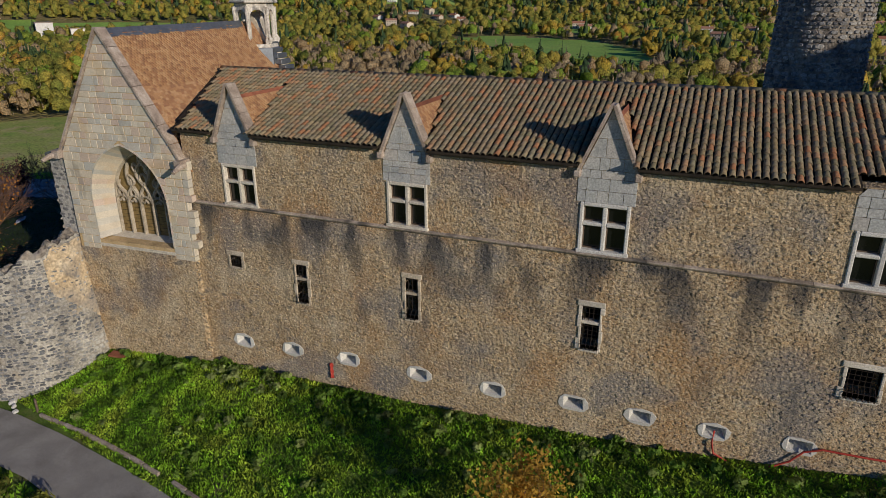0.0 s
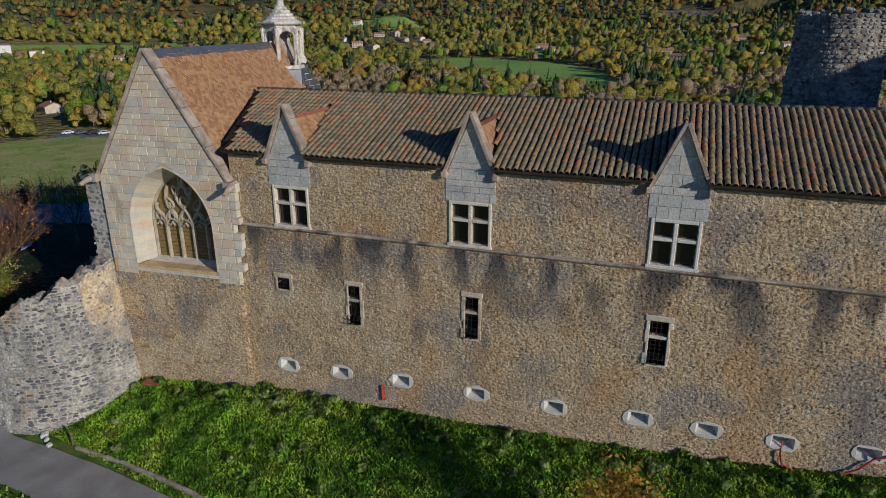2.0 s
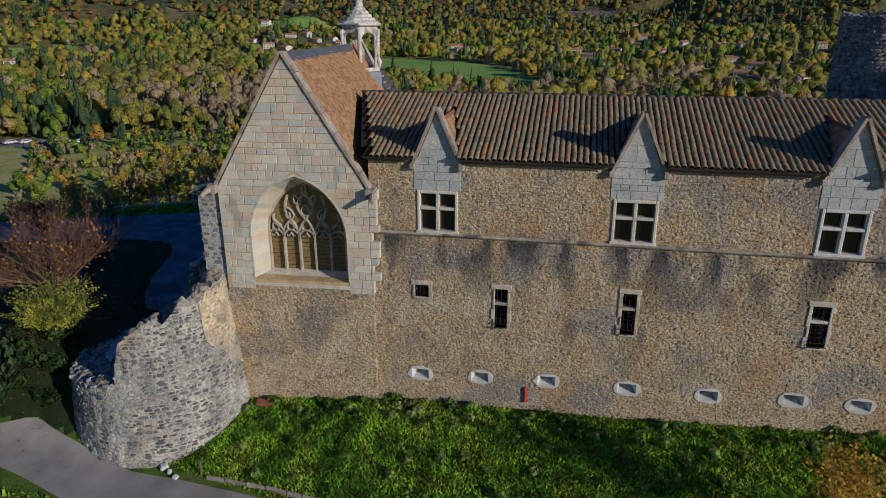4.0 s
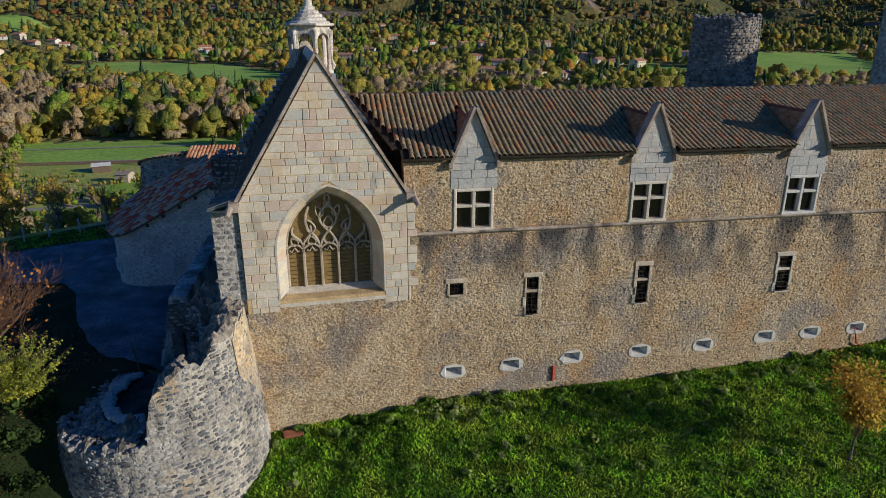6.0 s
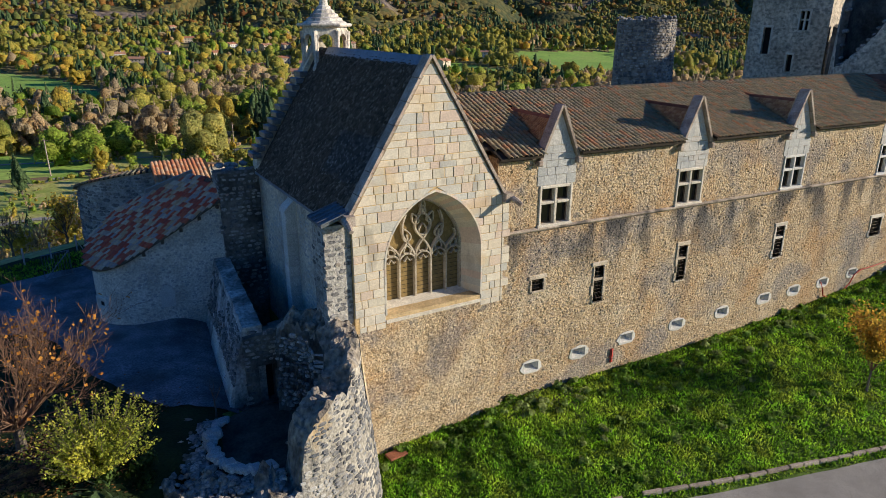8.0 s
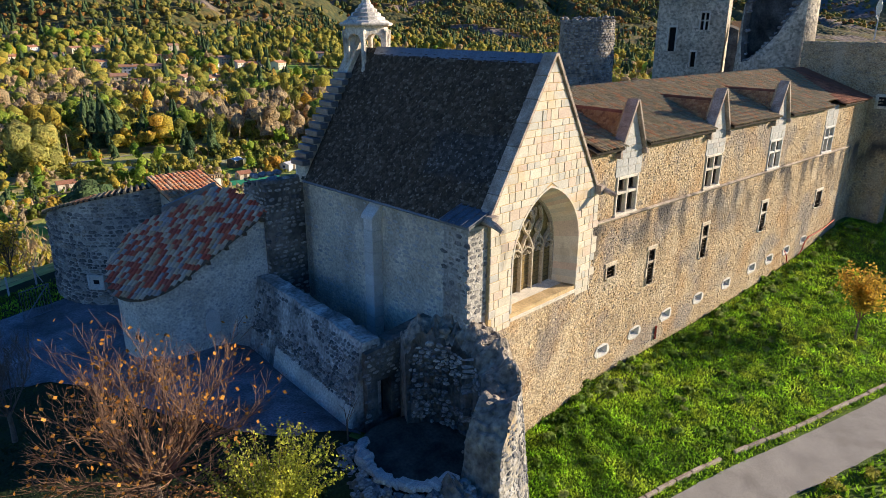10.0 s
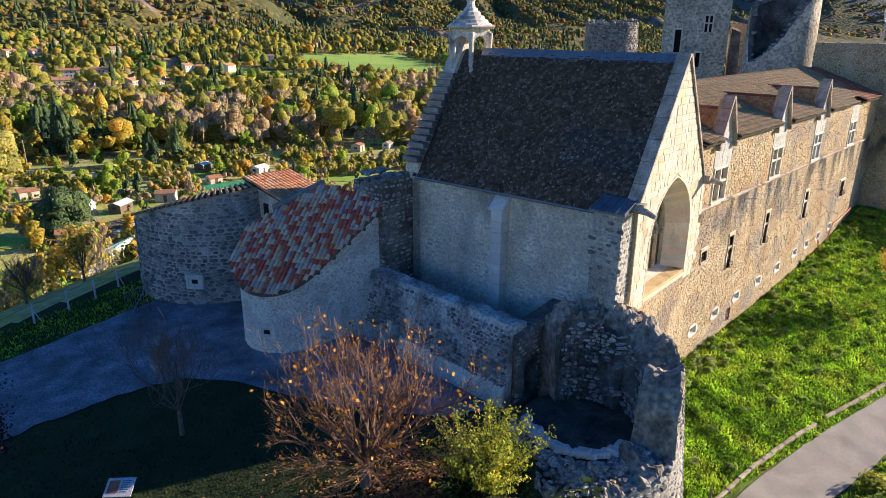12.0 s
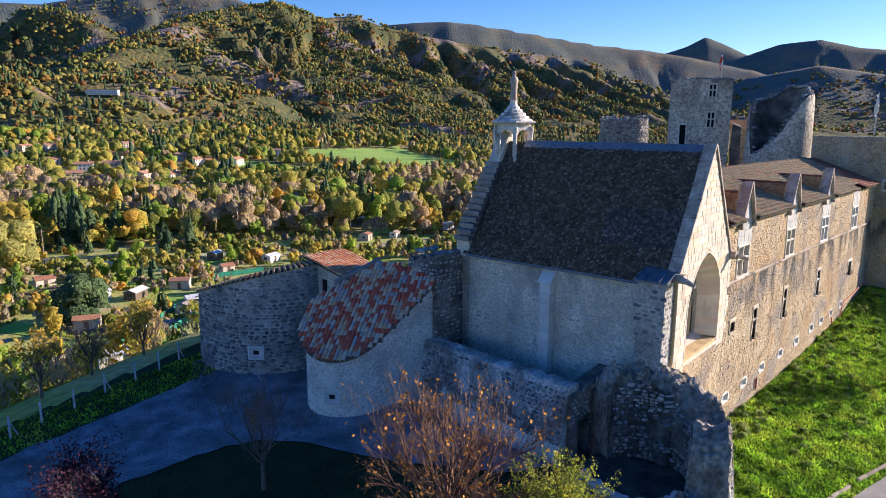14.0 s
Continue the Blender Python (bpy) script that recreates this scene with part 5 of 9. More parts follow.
def dormer(c, gabled=True):
    """The ashlar front over a cross window, with its steep coped gable and little tiled roof."""
    d = thing("dormer", "stone dormer gable with steep coping rising through the tiled eave" if gabled else "cut-down ashlar dormer front ending at the eave", "dormer", c, 0, 9.86, "dormers")
    top = 12.85 - 9.86
    foot = 10.85 - 9.86
    hw = 0.86
    part("core", Geo().prism([(-hw, 0.0, 0), (hw, 0.0, 0), (hw, 0.0, foot), (0, 0.0, top), (-hw, 0.0, foot)] if gabled else [(-hw, 0, 0), (hw, 0, 0), (hw, 0, 1.22), (-hw, 0, 1.22)], (0, 0.45, 0)), M_joint, d)
    z = 0.0
    r = random.Random(int(c * 100))
    while z < (top - 0.3 if gabled else 1.2):
        h = r.choice((0.22, 0.27, 0.32, 0.4)) if z < foot + 0.3 else 0.6
        zt = min(z + h, top if gabled else 1.22)
        half = lambda q: (hw + 0.06 if q < foot else max(0.02, hw * (1 - (q - foot) / (top - foot))))
        b0, b1 = half(z), half(zt)
        cuts, x = [], -min(b0, b1) + r.uniform(0.2, 0.5)
        while x < min(b0, b1) - 0.15:
            cuts.append(x)
            x += r.uniform(0.3, 0.72)
        ed = [(-b0, -b1)] + [(q, q) for q in cuts] + [(b0, b1)]
        for (p0, p1), (q0, q1) in zip(ed[:-1], ed[1:]):
            o, j = r.uniform(0.014, 0.026), 0.005
            part("ashlar_block", Geo().add([(p0 + j, 0, z + j), (q0 - j, 0, z + j), (q1 - j, 0, zt - j), (p1 + j, 0, zt - j), (p0 + 2 * j, -o, z + 2 * j), (q0 - 2 * j, -o, z + 2 * j), (q1 - 2 * j, -o, zt - 2 * j), (p1 + 2 * j, -o, zt - 2 * j)],
                                           [(0, 1, 5, 4), (1, 2, 6, 5), (2, 3, 7, 6), (3, 0, 4, 7), (4, 5, 6, 7)]), M_dormer, d)
        z = zt
    if not gabled:
        return d
    for s in (-1, 1):
        f, t = Vector((s * (hw + 0.06), 0, foot - 0.03)), Vector((0, 0, top + 0.12))
        nv = Vector((s * (t.z - f.z), 0, s * (f.x - t.x) * s)).normalized()
        nv = Vector((s * abs(nv.x), 0, abs(nv.z)))
        for k in range(4):
            p, q = f + (t - f) * (k / 4 + .003), f + (t - f) * ((k + 1) / 4 - .003)
            cc = [p - nv * 0.02, q - nv * 0.02, q + nv * 0.08, p + nv * 0.08]
            part("coping_stone", Geo().prism([(v.x, -0.2, v.z) for v in cc], (0, 0.5, 0)), M_coping, d)
        part("kneeler", Geo().cbox(s * (hw + 0.08) - 0.11, s * (hw + 0.08) + 0.11, -0.24, 0.2, foot - 0.16, foot + 0.06, 0.03), M_coping, d)
        # little roof running back into the main one
        zr, ze, xe = 12.42 - 9.86, 11.2 - 9.86, s * 0.74
        yb = (12.42 - E0) / slant - 0.42
        pl = [Vector((xe, 0.3, ze)), Vector((xe, 0.3, ze)), Vector((0, yb, zr)), Vector((0, 0.3, zr))]
        ye = (11.2 - E0) / slant - 0.42
        roof = part("roof_slope", Geo().add([(xe, 0.25, ze), (xe * 1.0, max(0.3, ye), ze), (0, yb, zr), (0, 0.25, zr)], [(0, 1, 2, 3) if s > 0 else (3, 2, 1, 0)]), M_flat, d)
        lo = Vector((xe, 0.28, ze))
        aa, bb, nn, sl2 = slope_frame(lo, (0, 1, 0), (0, 0.28, zr))
        if Vector(nn).x * s < 0:
            nn = tuple(-Vector(nn))
        shingles(d, tuple(lo), aa, bb, nn, yb - 0.3, sl2, 0.15, 0.11, M_flat, 60 + int(c), lambda u, v: u < 0.1 + (yb - 0.35) * v / sl2)
    part("ridge_capping", Geo().prism([(-0.09, 0.28, 12.38 - 9.86), (0.09, 0.28, 12.38 - 9.86), (0, 0.28, 12.5 - 9.86)], (0, yb - 0.2, 0)), M_redtile, d)
    return d


for c in DORMERS:
    cross_window(c)
for c in DORMERS[:3]:
    dormer(c)
dormer(DORMERS[3], False)


# ---- barred slit windows ----
def grille(w, x0, x1, z0, z1, y, basket=0.0):
    n = max(3, int((x1 - x0) / 0.13))
    for k in range(n):
        x = x0 + (x1 - x0) * (k + 0.5) / n
        pts = [(x, y, z1), (x, y, z0 + (z1 - z0) * 0.42), (x, y - basket, z0 + (z1 - z0) * 0.22), (x, y - basket, z0 + 0.04), (x, y, z0)] if basket else [(x, y, z1), (x, y, z0)]
        part("grille_bar", Geo().tube(pts, 0.013, 5), M_iron, w)
    m = int((z1 - z0) / 0.15)
    for k in range(m):
        z = z0 + (z1 - z0) * (k + 0.5) / m
        t = (z - z0) / (z1 - z0)
        yy = y - basket * (1 if t < 0.22 else max(0, (0.42 - t) / 0.2))
        pts = [(x0 - .02, y, z), (x0 - .02, yy, z), (x1 + .02, yy, z), (x1 + .02, y, z)] if yy < y else [(x0, yy, z), (x1, yy, z)]
        part("grille_bar", Geo().tube(pts, 0.012, 5), M_iron, w)


def slit(x0, x1, z0, z1, transom=True, basket=0.22):
    w = thing("barred_window", "narrow stone-framed window with a rusted iron grille", "window", 0, 0, 0, "barred windows")
    r = random.Random(int(x0 * 77))
    stone = M_ashlar_pale if x0 > 12 else M_tansurround
    for xa, xb in ((x0 - 0.12, x0), (x1, x1 + 0.12)):
        z = z0 - 0.05
        while z < z1 - 0.05:
            h = min(r.uniform(0.3, 0.5), z1 - z)
            e = r.uniform(-0.05, 0.06)
            part("jamb_stone", Geo().cbox(xa - (e if xa < x0 else 0), xb + (e if xa > x0 else 0), -0.045, 0.3, z, z + h - 0.01, 0.02), stone, w)
            z += h
    part("lintel", Geo().cbox(x0 - 0.17, x1 + 0.17, -0.05, 0.3, z1, z1 + 0.2, 0.025), stone, w)
    part("sill", Geo().cbox(x0 - 0.05, x1 + 0.05, -0.07, 0.3, z0 - 0.1, z0, 0.02), stone, w)
    zt = z0 + (z1 - z0) * 0.62
    if transom:
        part("transom", Geo().cbox(x0, x1, -0.02, 0.28, zt - 0.06, zt + 0.06, 0.02), stone, w)
        grille(w, x0, x1, zt + 0.06, z1, 0.06)
        grille(w, x0, x1, z0, zt - 0.06, 0.03, basket)
    else:
        grille(w, x0, x1, z0, z1, 0.05, basket)
    return w


for s in SLITS[:3]:
    slit(*s)
slit(*SQUARES[0], transom=False, basket=0.0)
slit(*SQUARES[1], transom=False, basket=0.25)


# ---- gun loops low in the wall ----
def loop_hole(x, z, k):
    w = thing("gun_loop", "splayed gun loop in a fresh pale stone surround", "gun loop", x, 0, z, "gun loops")
    r = random.Random(k)
    out = [(-0.56, -0.06), (-0.5, -0.2), (-0.36, -0.31), (0.1, -0.34), (0.38, -0.31), (0.54, -0.14), (0.56, 0.1), (0.42, 0.26), (0.05, 0.33), (-0.38, 0.27), (-0.5, 0.14)]
    out = [(a * r.uniform(0.86, 1.04), b * r.uniform(0.86, 1.06)) for a, b in out]
    inn = [(-0.36, -0.21), (0.36, -0.21), (0.36, 0.21), (-0.36, 0.21)]
    small = [(-0.2, -0.07), (0.2, -0.07), (0.2, 0.14), (-0.2, 0.14)]
    near = lambda p: min(range(4), key=lambda i: (inn[i][0] - p[0]) ** 2 + (inn[i][1] - p[1]) ** 2)
    n = len(out)
    vs = [(a, -0.03, b) for a, b in out] + [(a, -0.035, b) for a, b in inn] + [(a, 0.02, b) for a, b in out]
    fs = []
    for i in range(n):
        j = (i + 1) % n
        a, b = near(out[i]), near(out[j])
        fs.append((i, j, n + b) if a == b else (i, j, n + b, n + a))
        fs.append((n + 4 + i, n + 4 + j, j, i))
    part("surround", Geo().add(vs, fs), M_white, w)
    part("splay", Geo().add([(a, -0.035, b) for a, b in inn] + [(a, 0.5, b) for a, b in small], [(0, 1, 5, 4), (1, 2, 6, 5), (2, 3, 7, 6), (3, 0, 4, 7)]), M_white, w)
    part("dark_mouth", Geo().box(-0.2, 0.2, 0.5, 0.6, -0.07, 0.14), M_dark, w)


for k, (x, z) in enumerate(EMB):
    loop_hole(x, z, k)

# ---- belfry on the back gable ----
BELX, BELY, BELZ = -2.82, 10.5, 13.3
belfry = thing("belfry", "small weathered white stone belfry with six arches and stepped domed cap", "belfry")
belfry.matrix_world = CH @ pose(BELX, BELY, BELZ, 0, 0, -18)
HX = 0.98


def hexring(r, z0, z1, c=0.02):
    return Geo().lathe([(r - c, z0), (r, z0 + c), (r, z1 - c), (r - c, z1)], 0, 0, 6)


part("base_slab", hexring(HX + 0.22, -0.7, 0.22), M_lead, belfry)
part("plinth", hexring(HX + 0.13, 0.22, 0.4), M_belfry, belfry)
for k in range(6):
    a = math.pi * k / 3
    c, s2 = math.cos(a), math.sin(a)
    p = part("pier", Geo().lathe([(0.15, 0.4), (0.15, 0.62), (0.115, 0.66), (0.11, 2.05), (0.15, 2.1), (0.15, 2.3)], HX * c * 0.93, HX * s2 * 0.93, 8), M_belfry, belfry)
    part("scroll", Geo().tube([(c * (HX + 0.09), s2 * (HX + 0.09), 0.46), (c * (HX + 0.14), s2 * (HX + 0.14), 0.62), (c * (HX + 0.03), s2 * (HX + 0.03), 0.92)], [0.09, 0.11, 0.04], 8), M_belfry, p)
    part("pilaster", Geo().tube([(c * (HX + 0.06), s2 * (HX + 0.06), 0.9), (c * (HX + 0.04), s2 * (HX + 0.04), 1.5), (c * (HX + 0.07), s2 * (HX + 0.07), 2.25)], [0.06, 0.085, 0.1], 8), M_belfry, p)
    m = pose(0, 0, 0, 0, 0, 60 * k + 30 + 90)
    iw, ap = 0.4, HX * 0.93 * math.cos(math.pi / 6)
    xs2 = [-0.46, -iw] + [-iw * math.cos(math.pi * j / 10) for j in range(1, 10)] + [iw, 0.46]
    rise = lambda q: 1.72 + math.sqrt(max(0, iw * iw - q * q))
    part("arch", strips(xs2, lambda q, w: [((0.4 if abs(q + w) / 2 > iw else rise(q)), (0.4 if abs(q + w) / 2 > iw else rise(w)), 2.3, 2.3)], -ap - 0.1, -ap + 0.1).move(m), M_belfry, belfry)
part("entablature", hexring(HX + 0.02, 2.29, 2.46), M_belfry, belfry)
part("cornice", hexring(HX + 0.27, 2.44, 2.58, 0.05), M_belfry, belfry)
r8 = [(1.04, 2.58), (0.99, 2.64), (0.84, 2.7), (0.82, 2.8), (0.66, 2.86), (0.64, 2.97), (0.49, 3.03), (0.47, 3.14), (0.34, 3.2), (0.32, 3.3), (0.22, 3.36), (0.19, 3.46), (0.18, 3.6), (0.24, 3.66)]
part("dome", Geo().lathe(r8, 0, 0, 12, radians(15)), M_belfry, belfry)
statue = thing("statue", "weathered standing draped stone statue on the belfry cap", "statue")
g = Geo().lathe([(0.2, 0), (0.22, 0.1), (0.2, 0.35), (0.19, 0.6), (0.235, 0.85), (0.25, 1.0), (0.2, 1.13), (0.1, 1.19), (0.09, 1.22), (0.125, 1.3), (0.12, 1.4), (0.06, 1.47)], 0, 0, 14)
g.v = [(x * (0.9 + 0.25 * noise.noise((x * 6, y * 6, z * 3))), y * (0.85 + 0.25 * noise.noise((x * 5, y * 7, z * 4 + 9))), z) for x, y, z in g.v]
me_st = part("statue_mesh", g, M_coping, None, smooth=True)
me_st.name = "statue"
bpy.data.objects.remove(statue)
me_st.matrix_world = CH @ pose(BELX, BELY, BELZ + 3.64)
tagged(me_st, "weathered draped stone statue standing on the belfry cap", "statue")

# ---- open round tower at the chapel's corner ----
TX, TY = -9.5, -0.9
TOPZ = ([-230, -215, -180, -150, -125, -105, -87, -82, -75, -60, -45, -30, -15, 0, 12, 30, 50, 64], [2.5, 2.6, 2.55, 2.5, 2.5, 2.6, 2.75, 4.2, 4.6, 5.05, 5.3, 5.5, 5.8, 6.0, 6.1, 6.1, 5.9, 5.6])
ruin = thing("ruined_tower", "ruined open round tower of grey rubble with a jagged broken top", "ruin", TX, TY, -1.0)


def ruin_top(th, jag=1.0):
    z = float(np.interp(th, *TOPZ))
    return z + jag * (0.36 * noise.noise((th * 0.09, 3.1, 0)) + 0.2 * noise.noise((th * 0.26, 1.7, 5)) + 0.07 * noise.noise((th * 0.9, 4.7, 5)))


OUTZ = ([-232, -200, -180, -150, -130, -116, -95, -85], [2.3, 2.2, 2.2, 2.15, 2.15, 2.25, 2.45, 2.6])


def outer_r(z, th=-90.0):
    return 3.95 - 0.1 * (z + 1.3) - 0.5 * max(0.0, min(1.0, (th - 8) / 30))


def inner_r(th):
    """Distance from the outer circle's middle to the inner face, which is struck from another middle."""
    c, s = math.cos(radians(th)), math.sin(radians(th))
    ox, oy = 0.15, -0.1
    b = c * ox + s * oy
    return b + math.sqrt(max(0.01, b * b - (ox * ox + oy * oy) + 1.9 * 1.9))


ths = [-232 + 1.25 * k for k in range(237)]
g = Geo()
rows = []
for th in ths:
    zi = ruin_top(th)
    zt = min(zi, float(np.interp(th, *OUTZ)) + 0.25 * noise.noise((th * 0.2, 8, 1))) if th < -85 else zi
    c, s = math.cos(radians(th)), math.sin(radians(th))
    row = []
    for k in range(10):
        z = -2.2 + (zt + 2.2) * k / 9
        rr = outer_r(z, th) + 0.06 * noise.noise((th * 0.2, z * 1.5, 2))
        row.append((rr * c, rr * s, z + 1.0))
    ro = outer_r(zt, th)
    for k in range(1, 13):
        rr = ro + (inner_r(th) - ro) * k / 12
        px, py = rr * c, rr * s
        zz = zt + (zi - zt) * min(1.0, k / 8) + 0.5 * noise.noise((px * 0.9, py * 0.9, 8)) + 0.3 * noise.noise((px * 2.1, py * 2.1, 3)) + 0.16 * noise.noise((px * 4.5, py * 4.5, 5)) - 0.35 * (k / 12) ** 2
        row.append((rr * c + 0.05 * noise.noise((th, k, 1)), rr * s, zz + 1.0))
    for k in range(1, 6):
        z = zi - 0.45 + (1.0 - zi) * k / 5
        rr = inner_r(th) - 0.55 * (k / 5) ** 2 * (th > -15) + 0.16 * noise.noise((th * 0.07, z * 0.9, 7)) + 0.12 * noise.noise((th * 0.2, z * 2.2, 7))
        row.append((rr * c, rr * s, z + 1.0))
    rows.append(row)
n = len(rows[0])
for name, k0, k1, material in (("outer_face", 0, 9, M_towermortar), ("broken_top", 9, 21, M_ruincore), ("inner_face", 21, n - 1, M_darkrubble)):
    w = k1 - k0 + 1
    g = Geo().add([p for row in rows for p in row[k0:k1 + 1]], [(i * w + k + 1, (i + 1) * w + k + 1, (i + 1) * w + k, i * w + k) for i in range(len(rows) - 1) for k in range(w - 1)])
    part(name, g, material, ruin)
part("broken_end", Geo().add(rows[0], [tuple(range(n))]).add(rows[-1], [tuple(range(n - 1, -1, -1))]), M_ruincore, ruin)
# earth floor coloured almost black for the shade within the tower
part("inner_floor", Geo().lathe([(2.2, 2.7), (2.2, 3.42)], 0.12, -0.1, 32), mat("shade_dark_earth", [(0.035, 0.033, 0.028), (0.07, 0.065, 0.052), (0.11, 0.10, 0.08)], 1.5, 9.0, 0.95, 0.8, 0.05), ruin)


def ruin_place(u, v, o):
    th = u / 3.6
    rr = outer_r(v) + o + 0.02
    return (rr * math.cos(th), rr * math.sin(th), v + 1.0)


lay_stones(ruin, rubble(ruin_place, radians(-230) * 3.6, radians(5) * 3.6, -1.8, 6.2, lambda u, v, a, b: v + b < min(ruin_top(math.degrees(u / 3.6)), float(np.interp(math.degrees(u / 3.6), *OUTZ)) if u < radians(-85) * 3.6 else 99) - 0.05, 41, 0.13, (0.1, 0.34), (-0.005, 0.03), 0.74), M_towerstone,
           lambda p: p[1] < -2.2 and p[2] > 2.6)
lay_stones(ruin, rubble(lambda u, v, o: ((inner_r(math.degrees(u / 1.9)) - 0.3 * (math.degrees(u / 1.9) > -15) - o - 0.05) * math.cos(u / 1.9), (inner_r(math.degrees(u / 1.9)) - 0.3 * (math.degrees(u / 1.9) > -15) - o - 0.05) * math.sin(u / 1.9), v + 1.0),
                        radians(-110) * 1.9, radians(60) * 1.9, 2.5, 5.8, lambda u, v, a, b: v + b < ruin_top(math.degrees(u / 1.9)) - 0.4 and noise.noise((u * 1.1, v * 0.9, 6)) > -0.15, 42, 0.15, (0.12, 0.34), (0.0, 0.07), 0.8), M_greystone)
# rough stones lying on the broken top and the rim stones on the yard side
rr = random.Random(8)


def lump(cx, cy, cz, s, r):
    g = Geo().cbox(-s * r.uniform(.6, 1.1), s * r.uniform(.6, 1.1), -s * r.uniform(.5, .9), s * r.uniform(.5, .9), -s * .4, s * r.uniform(.35, .6), s * 0.25)
    g.v = [(x + 0.12 * s * noise.noise((x * 9 + cx, y * 9, z * 9)), y + 0.12 * s * noise.noise((x * 9, y * 9 + cy, z * 9 + 4)), z + 0.1 * s * noise.noise((x * 8, y * 8, z * 8 + cz))) for x, y, z in g.v]
    return g.move(pose(cx, cy, cz, r.uniform(-15, 15), r.uniform(-15, 15), r.uniform(0, 180)))


for k in range(34):
    th = -80 + 136 * k / 34 + rr.uniform(-2, 2)
    rad2 = rr.uniform(inner_r(th) + 0.1, 3.0)
    part("top_stone", lump(rad2 * math.cos(radians(th)), rad2 * math.sin(radians(th)), ruin_top(th) + 1.0 + rr.uniform(-0.4, -0.2), rr.uniform(0.12, 0.22), rr), M_ruincore, ruin)
# ochre plaster left at the joint with the chapel
g = Geo()
us = [radians(-26 + 3 * k) for k in range(13)]
for th in us:
    zt, zb = ruin_top(math.degrees(th)) - 0.15, 1.6 + 2.2 * (1 - (math.degrees(th) + 26) / 36) + 0.25 * noise.noise((th * 9, 1, 2))
    for j in range(5):
        z = zb + (max(zt, zb + 0.2) - zb) * j / 4
        g.v.append(((outer_r(z) + 0.042) * math.cos(th), (outer_r(z) + 0.042) * math.sin(th), z + 1.0))
g.f = [(i * 5 + j, i * 5 + 5 + j, i * 5 + 6 + j, i * 5 + 1 + j) for i in range(len(us) - 1) for j in range(4)]
part("plaster_patch", g, M_oldplaster, ruin)
for k in range(19):
    th = -226 + 128 * k / 18
    s = rr.uniform(0.22, 0.32)
    part("rim_stone", lump((inner_r(th) + .1) * math.cos(radians(th)), (inner_r(th) + .1) * math.sin(radians(th)), float(np.interp(th, *TOPZ)) + 1.1, s, rr), M_dormer, ruin)
debris = Geo()
for k in range(420):
    th = rr.uniform(-228, -90)
    q = rr.uniform(0, 1)
    ri = inner_r(th) + 0.25
    rad2 = ri + (3.6 - ri) * q
    zo, zi = float(np.interp(th, *OUTZ)), float(np.interp(th, *TOPZ))
    l = lump(rad2 * math.cos(radians(th)), rad2 * math.sin(radians(th)), zi + (zo - zi) * max(0.0, (q - 0.25) / 0.75) + 0.98, rr.uniform(0.06, 0.17), rr)
    debris.add(l.v, l.f)
part("rubble_debris", debris, M_greystone, ruin)["kind"] = "stuff"
for x, y, a in ((0.1, 0.3, 20), (-0.4, 0.1, 70), (0.5, -0.2, 110)):
    slab = part("fallen_slab", Geo().cbox(-0.5, 0.5, -0.2, 0.2, 0, 0.14, 0.03).move(pose(TX + x - 0.2, TY + y, 2.2, 0, 0, a)), M_dormer)
    tagged(slab, "pale fallen stone slab lying on the tower floor", "stone slab", "fallen slabs")

# ---- lower court walls between chapel and barn ----
court = thing("court_wall", "battered rubble court wall with traces of lime render and a low doorway", "ruined wall")


def wall_run(name, p, q, z0, zt0, zt1, thick, batter, material, parent, jag=0.12, seg=22, seed=0):
    """An uneven free-standing wall from p to q, leaning back on its left."""
    p, q = Vector((*p, 0)), Vector((*q, 0))
    d = (q - p).normalized()
    left = Vector((-d.y, d.x, 0))
    g, rows = Geo(), []
    for i in range(seg + 1):
        t = i / seg
        c = p + (q - p) * t
        zt = zt0 + (zt1 - zt0) * t + jag * noise.noise((t * 9 + seed, 2, seed)) + jag * 0.7 * noise.noise((t * 25 + seed, 5, seed))
        row = []
        for k in range(6):
            z = z0 + (zt - z0) * k / 5
            row.append(tuple(c + left * (batter * (1 - k / 5) + 0.04 * noise.noise((t * 14, z * 2, seed))) + Vector((0, 0, z))))
        for k in (1, 2, 3):
            row.append(tuple(c - left * thick * k / 3 + Vector((0, 0, zt + 0.1 * noise.noise((t * 20, k * 3, seed + 2))))))
        row.append(tuple(c - left * thick + Vector((0, 0, z0))))
        rows.append(row)
    n = len(rows[0])
    g.add([v for row in rows for v in row], [(i * n + k, i * n + k + 1, (i + 1) * n + k + 1, (i + 1) * n + k) for i in range(seg) for k in range(n - 1)])
    g.add(rows[0], [tuple(range(n - 1, -1, -1))])
    g.add(rows[-1], [tuple(range(n))])
    return part(name, g, material, parent)


wall_run("west_run", (-9.55, 2.0), (-9.3, 10.6), 1.2, 5.3, 5.2, 0.7, 0.85, M_courtmortar, court, seed=1)
lay_stones(court, rubble(lambda u, v, o: (-9.55 + 0.029 * u - 0.85 * (1 - (v - 1.2) / 3.85) - o - 0.045, 2.0 + u, v), 0.1, 8.4, 2.9, 5.0, lambda u, v, a, b: noise.noise((u * 0.6, v * 0.8, 4)) > -0.25, 43, 0.13, (0.1, 0.28), (0.015, 0.06), 0.85), M_greystone)
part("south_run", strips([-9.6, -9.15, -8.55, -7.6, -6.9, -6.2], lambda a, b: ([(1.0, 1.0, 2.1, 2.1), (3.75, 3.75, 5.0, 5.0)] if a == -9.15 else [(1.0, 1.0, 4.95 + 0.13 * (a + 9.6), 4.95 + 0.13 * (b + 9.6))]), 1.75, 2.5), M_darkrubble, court)
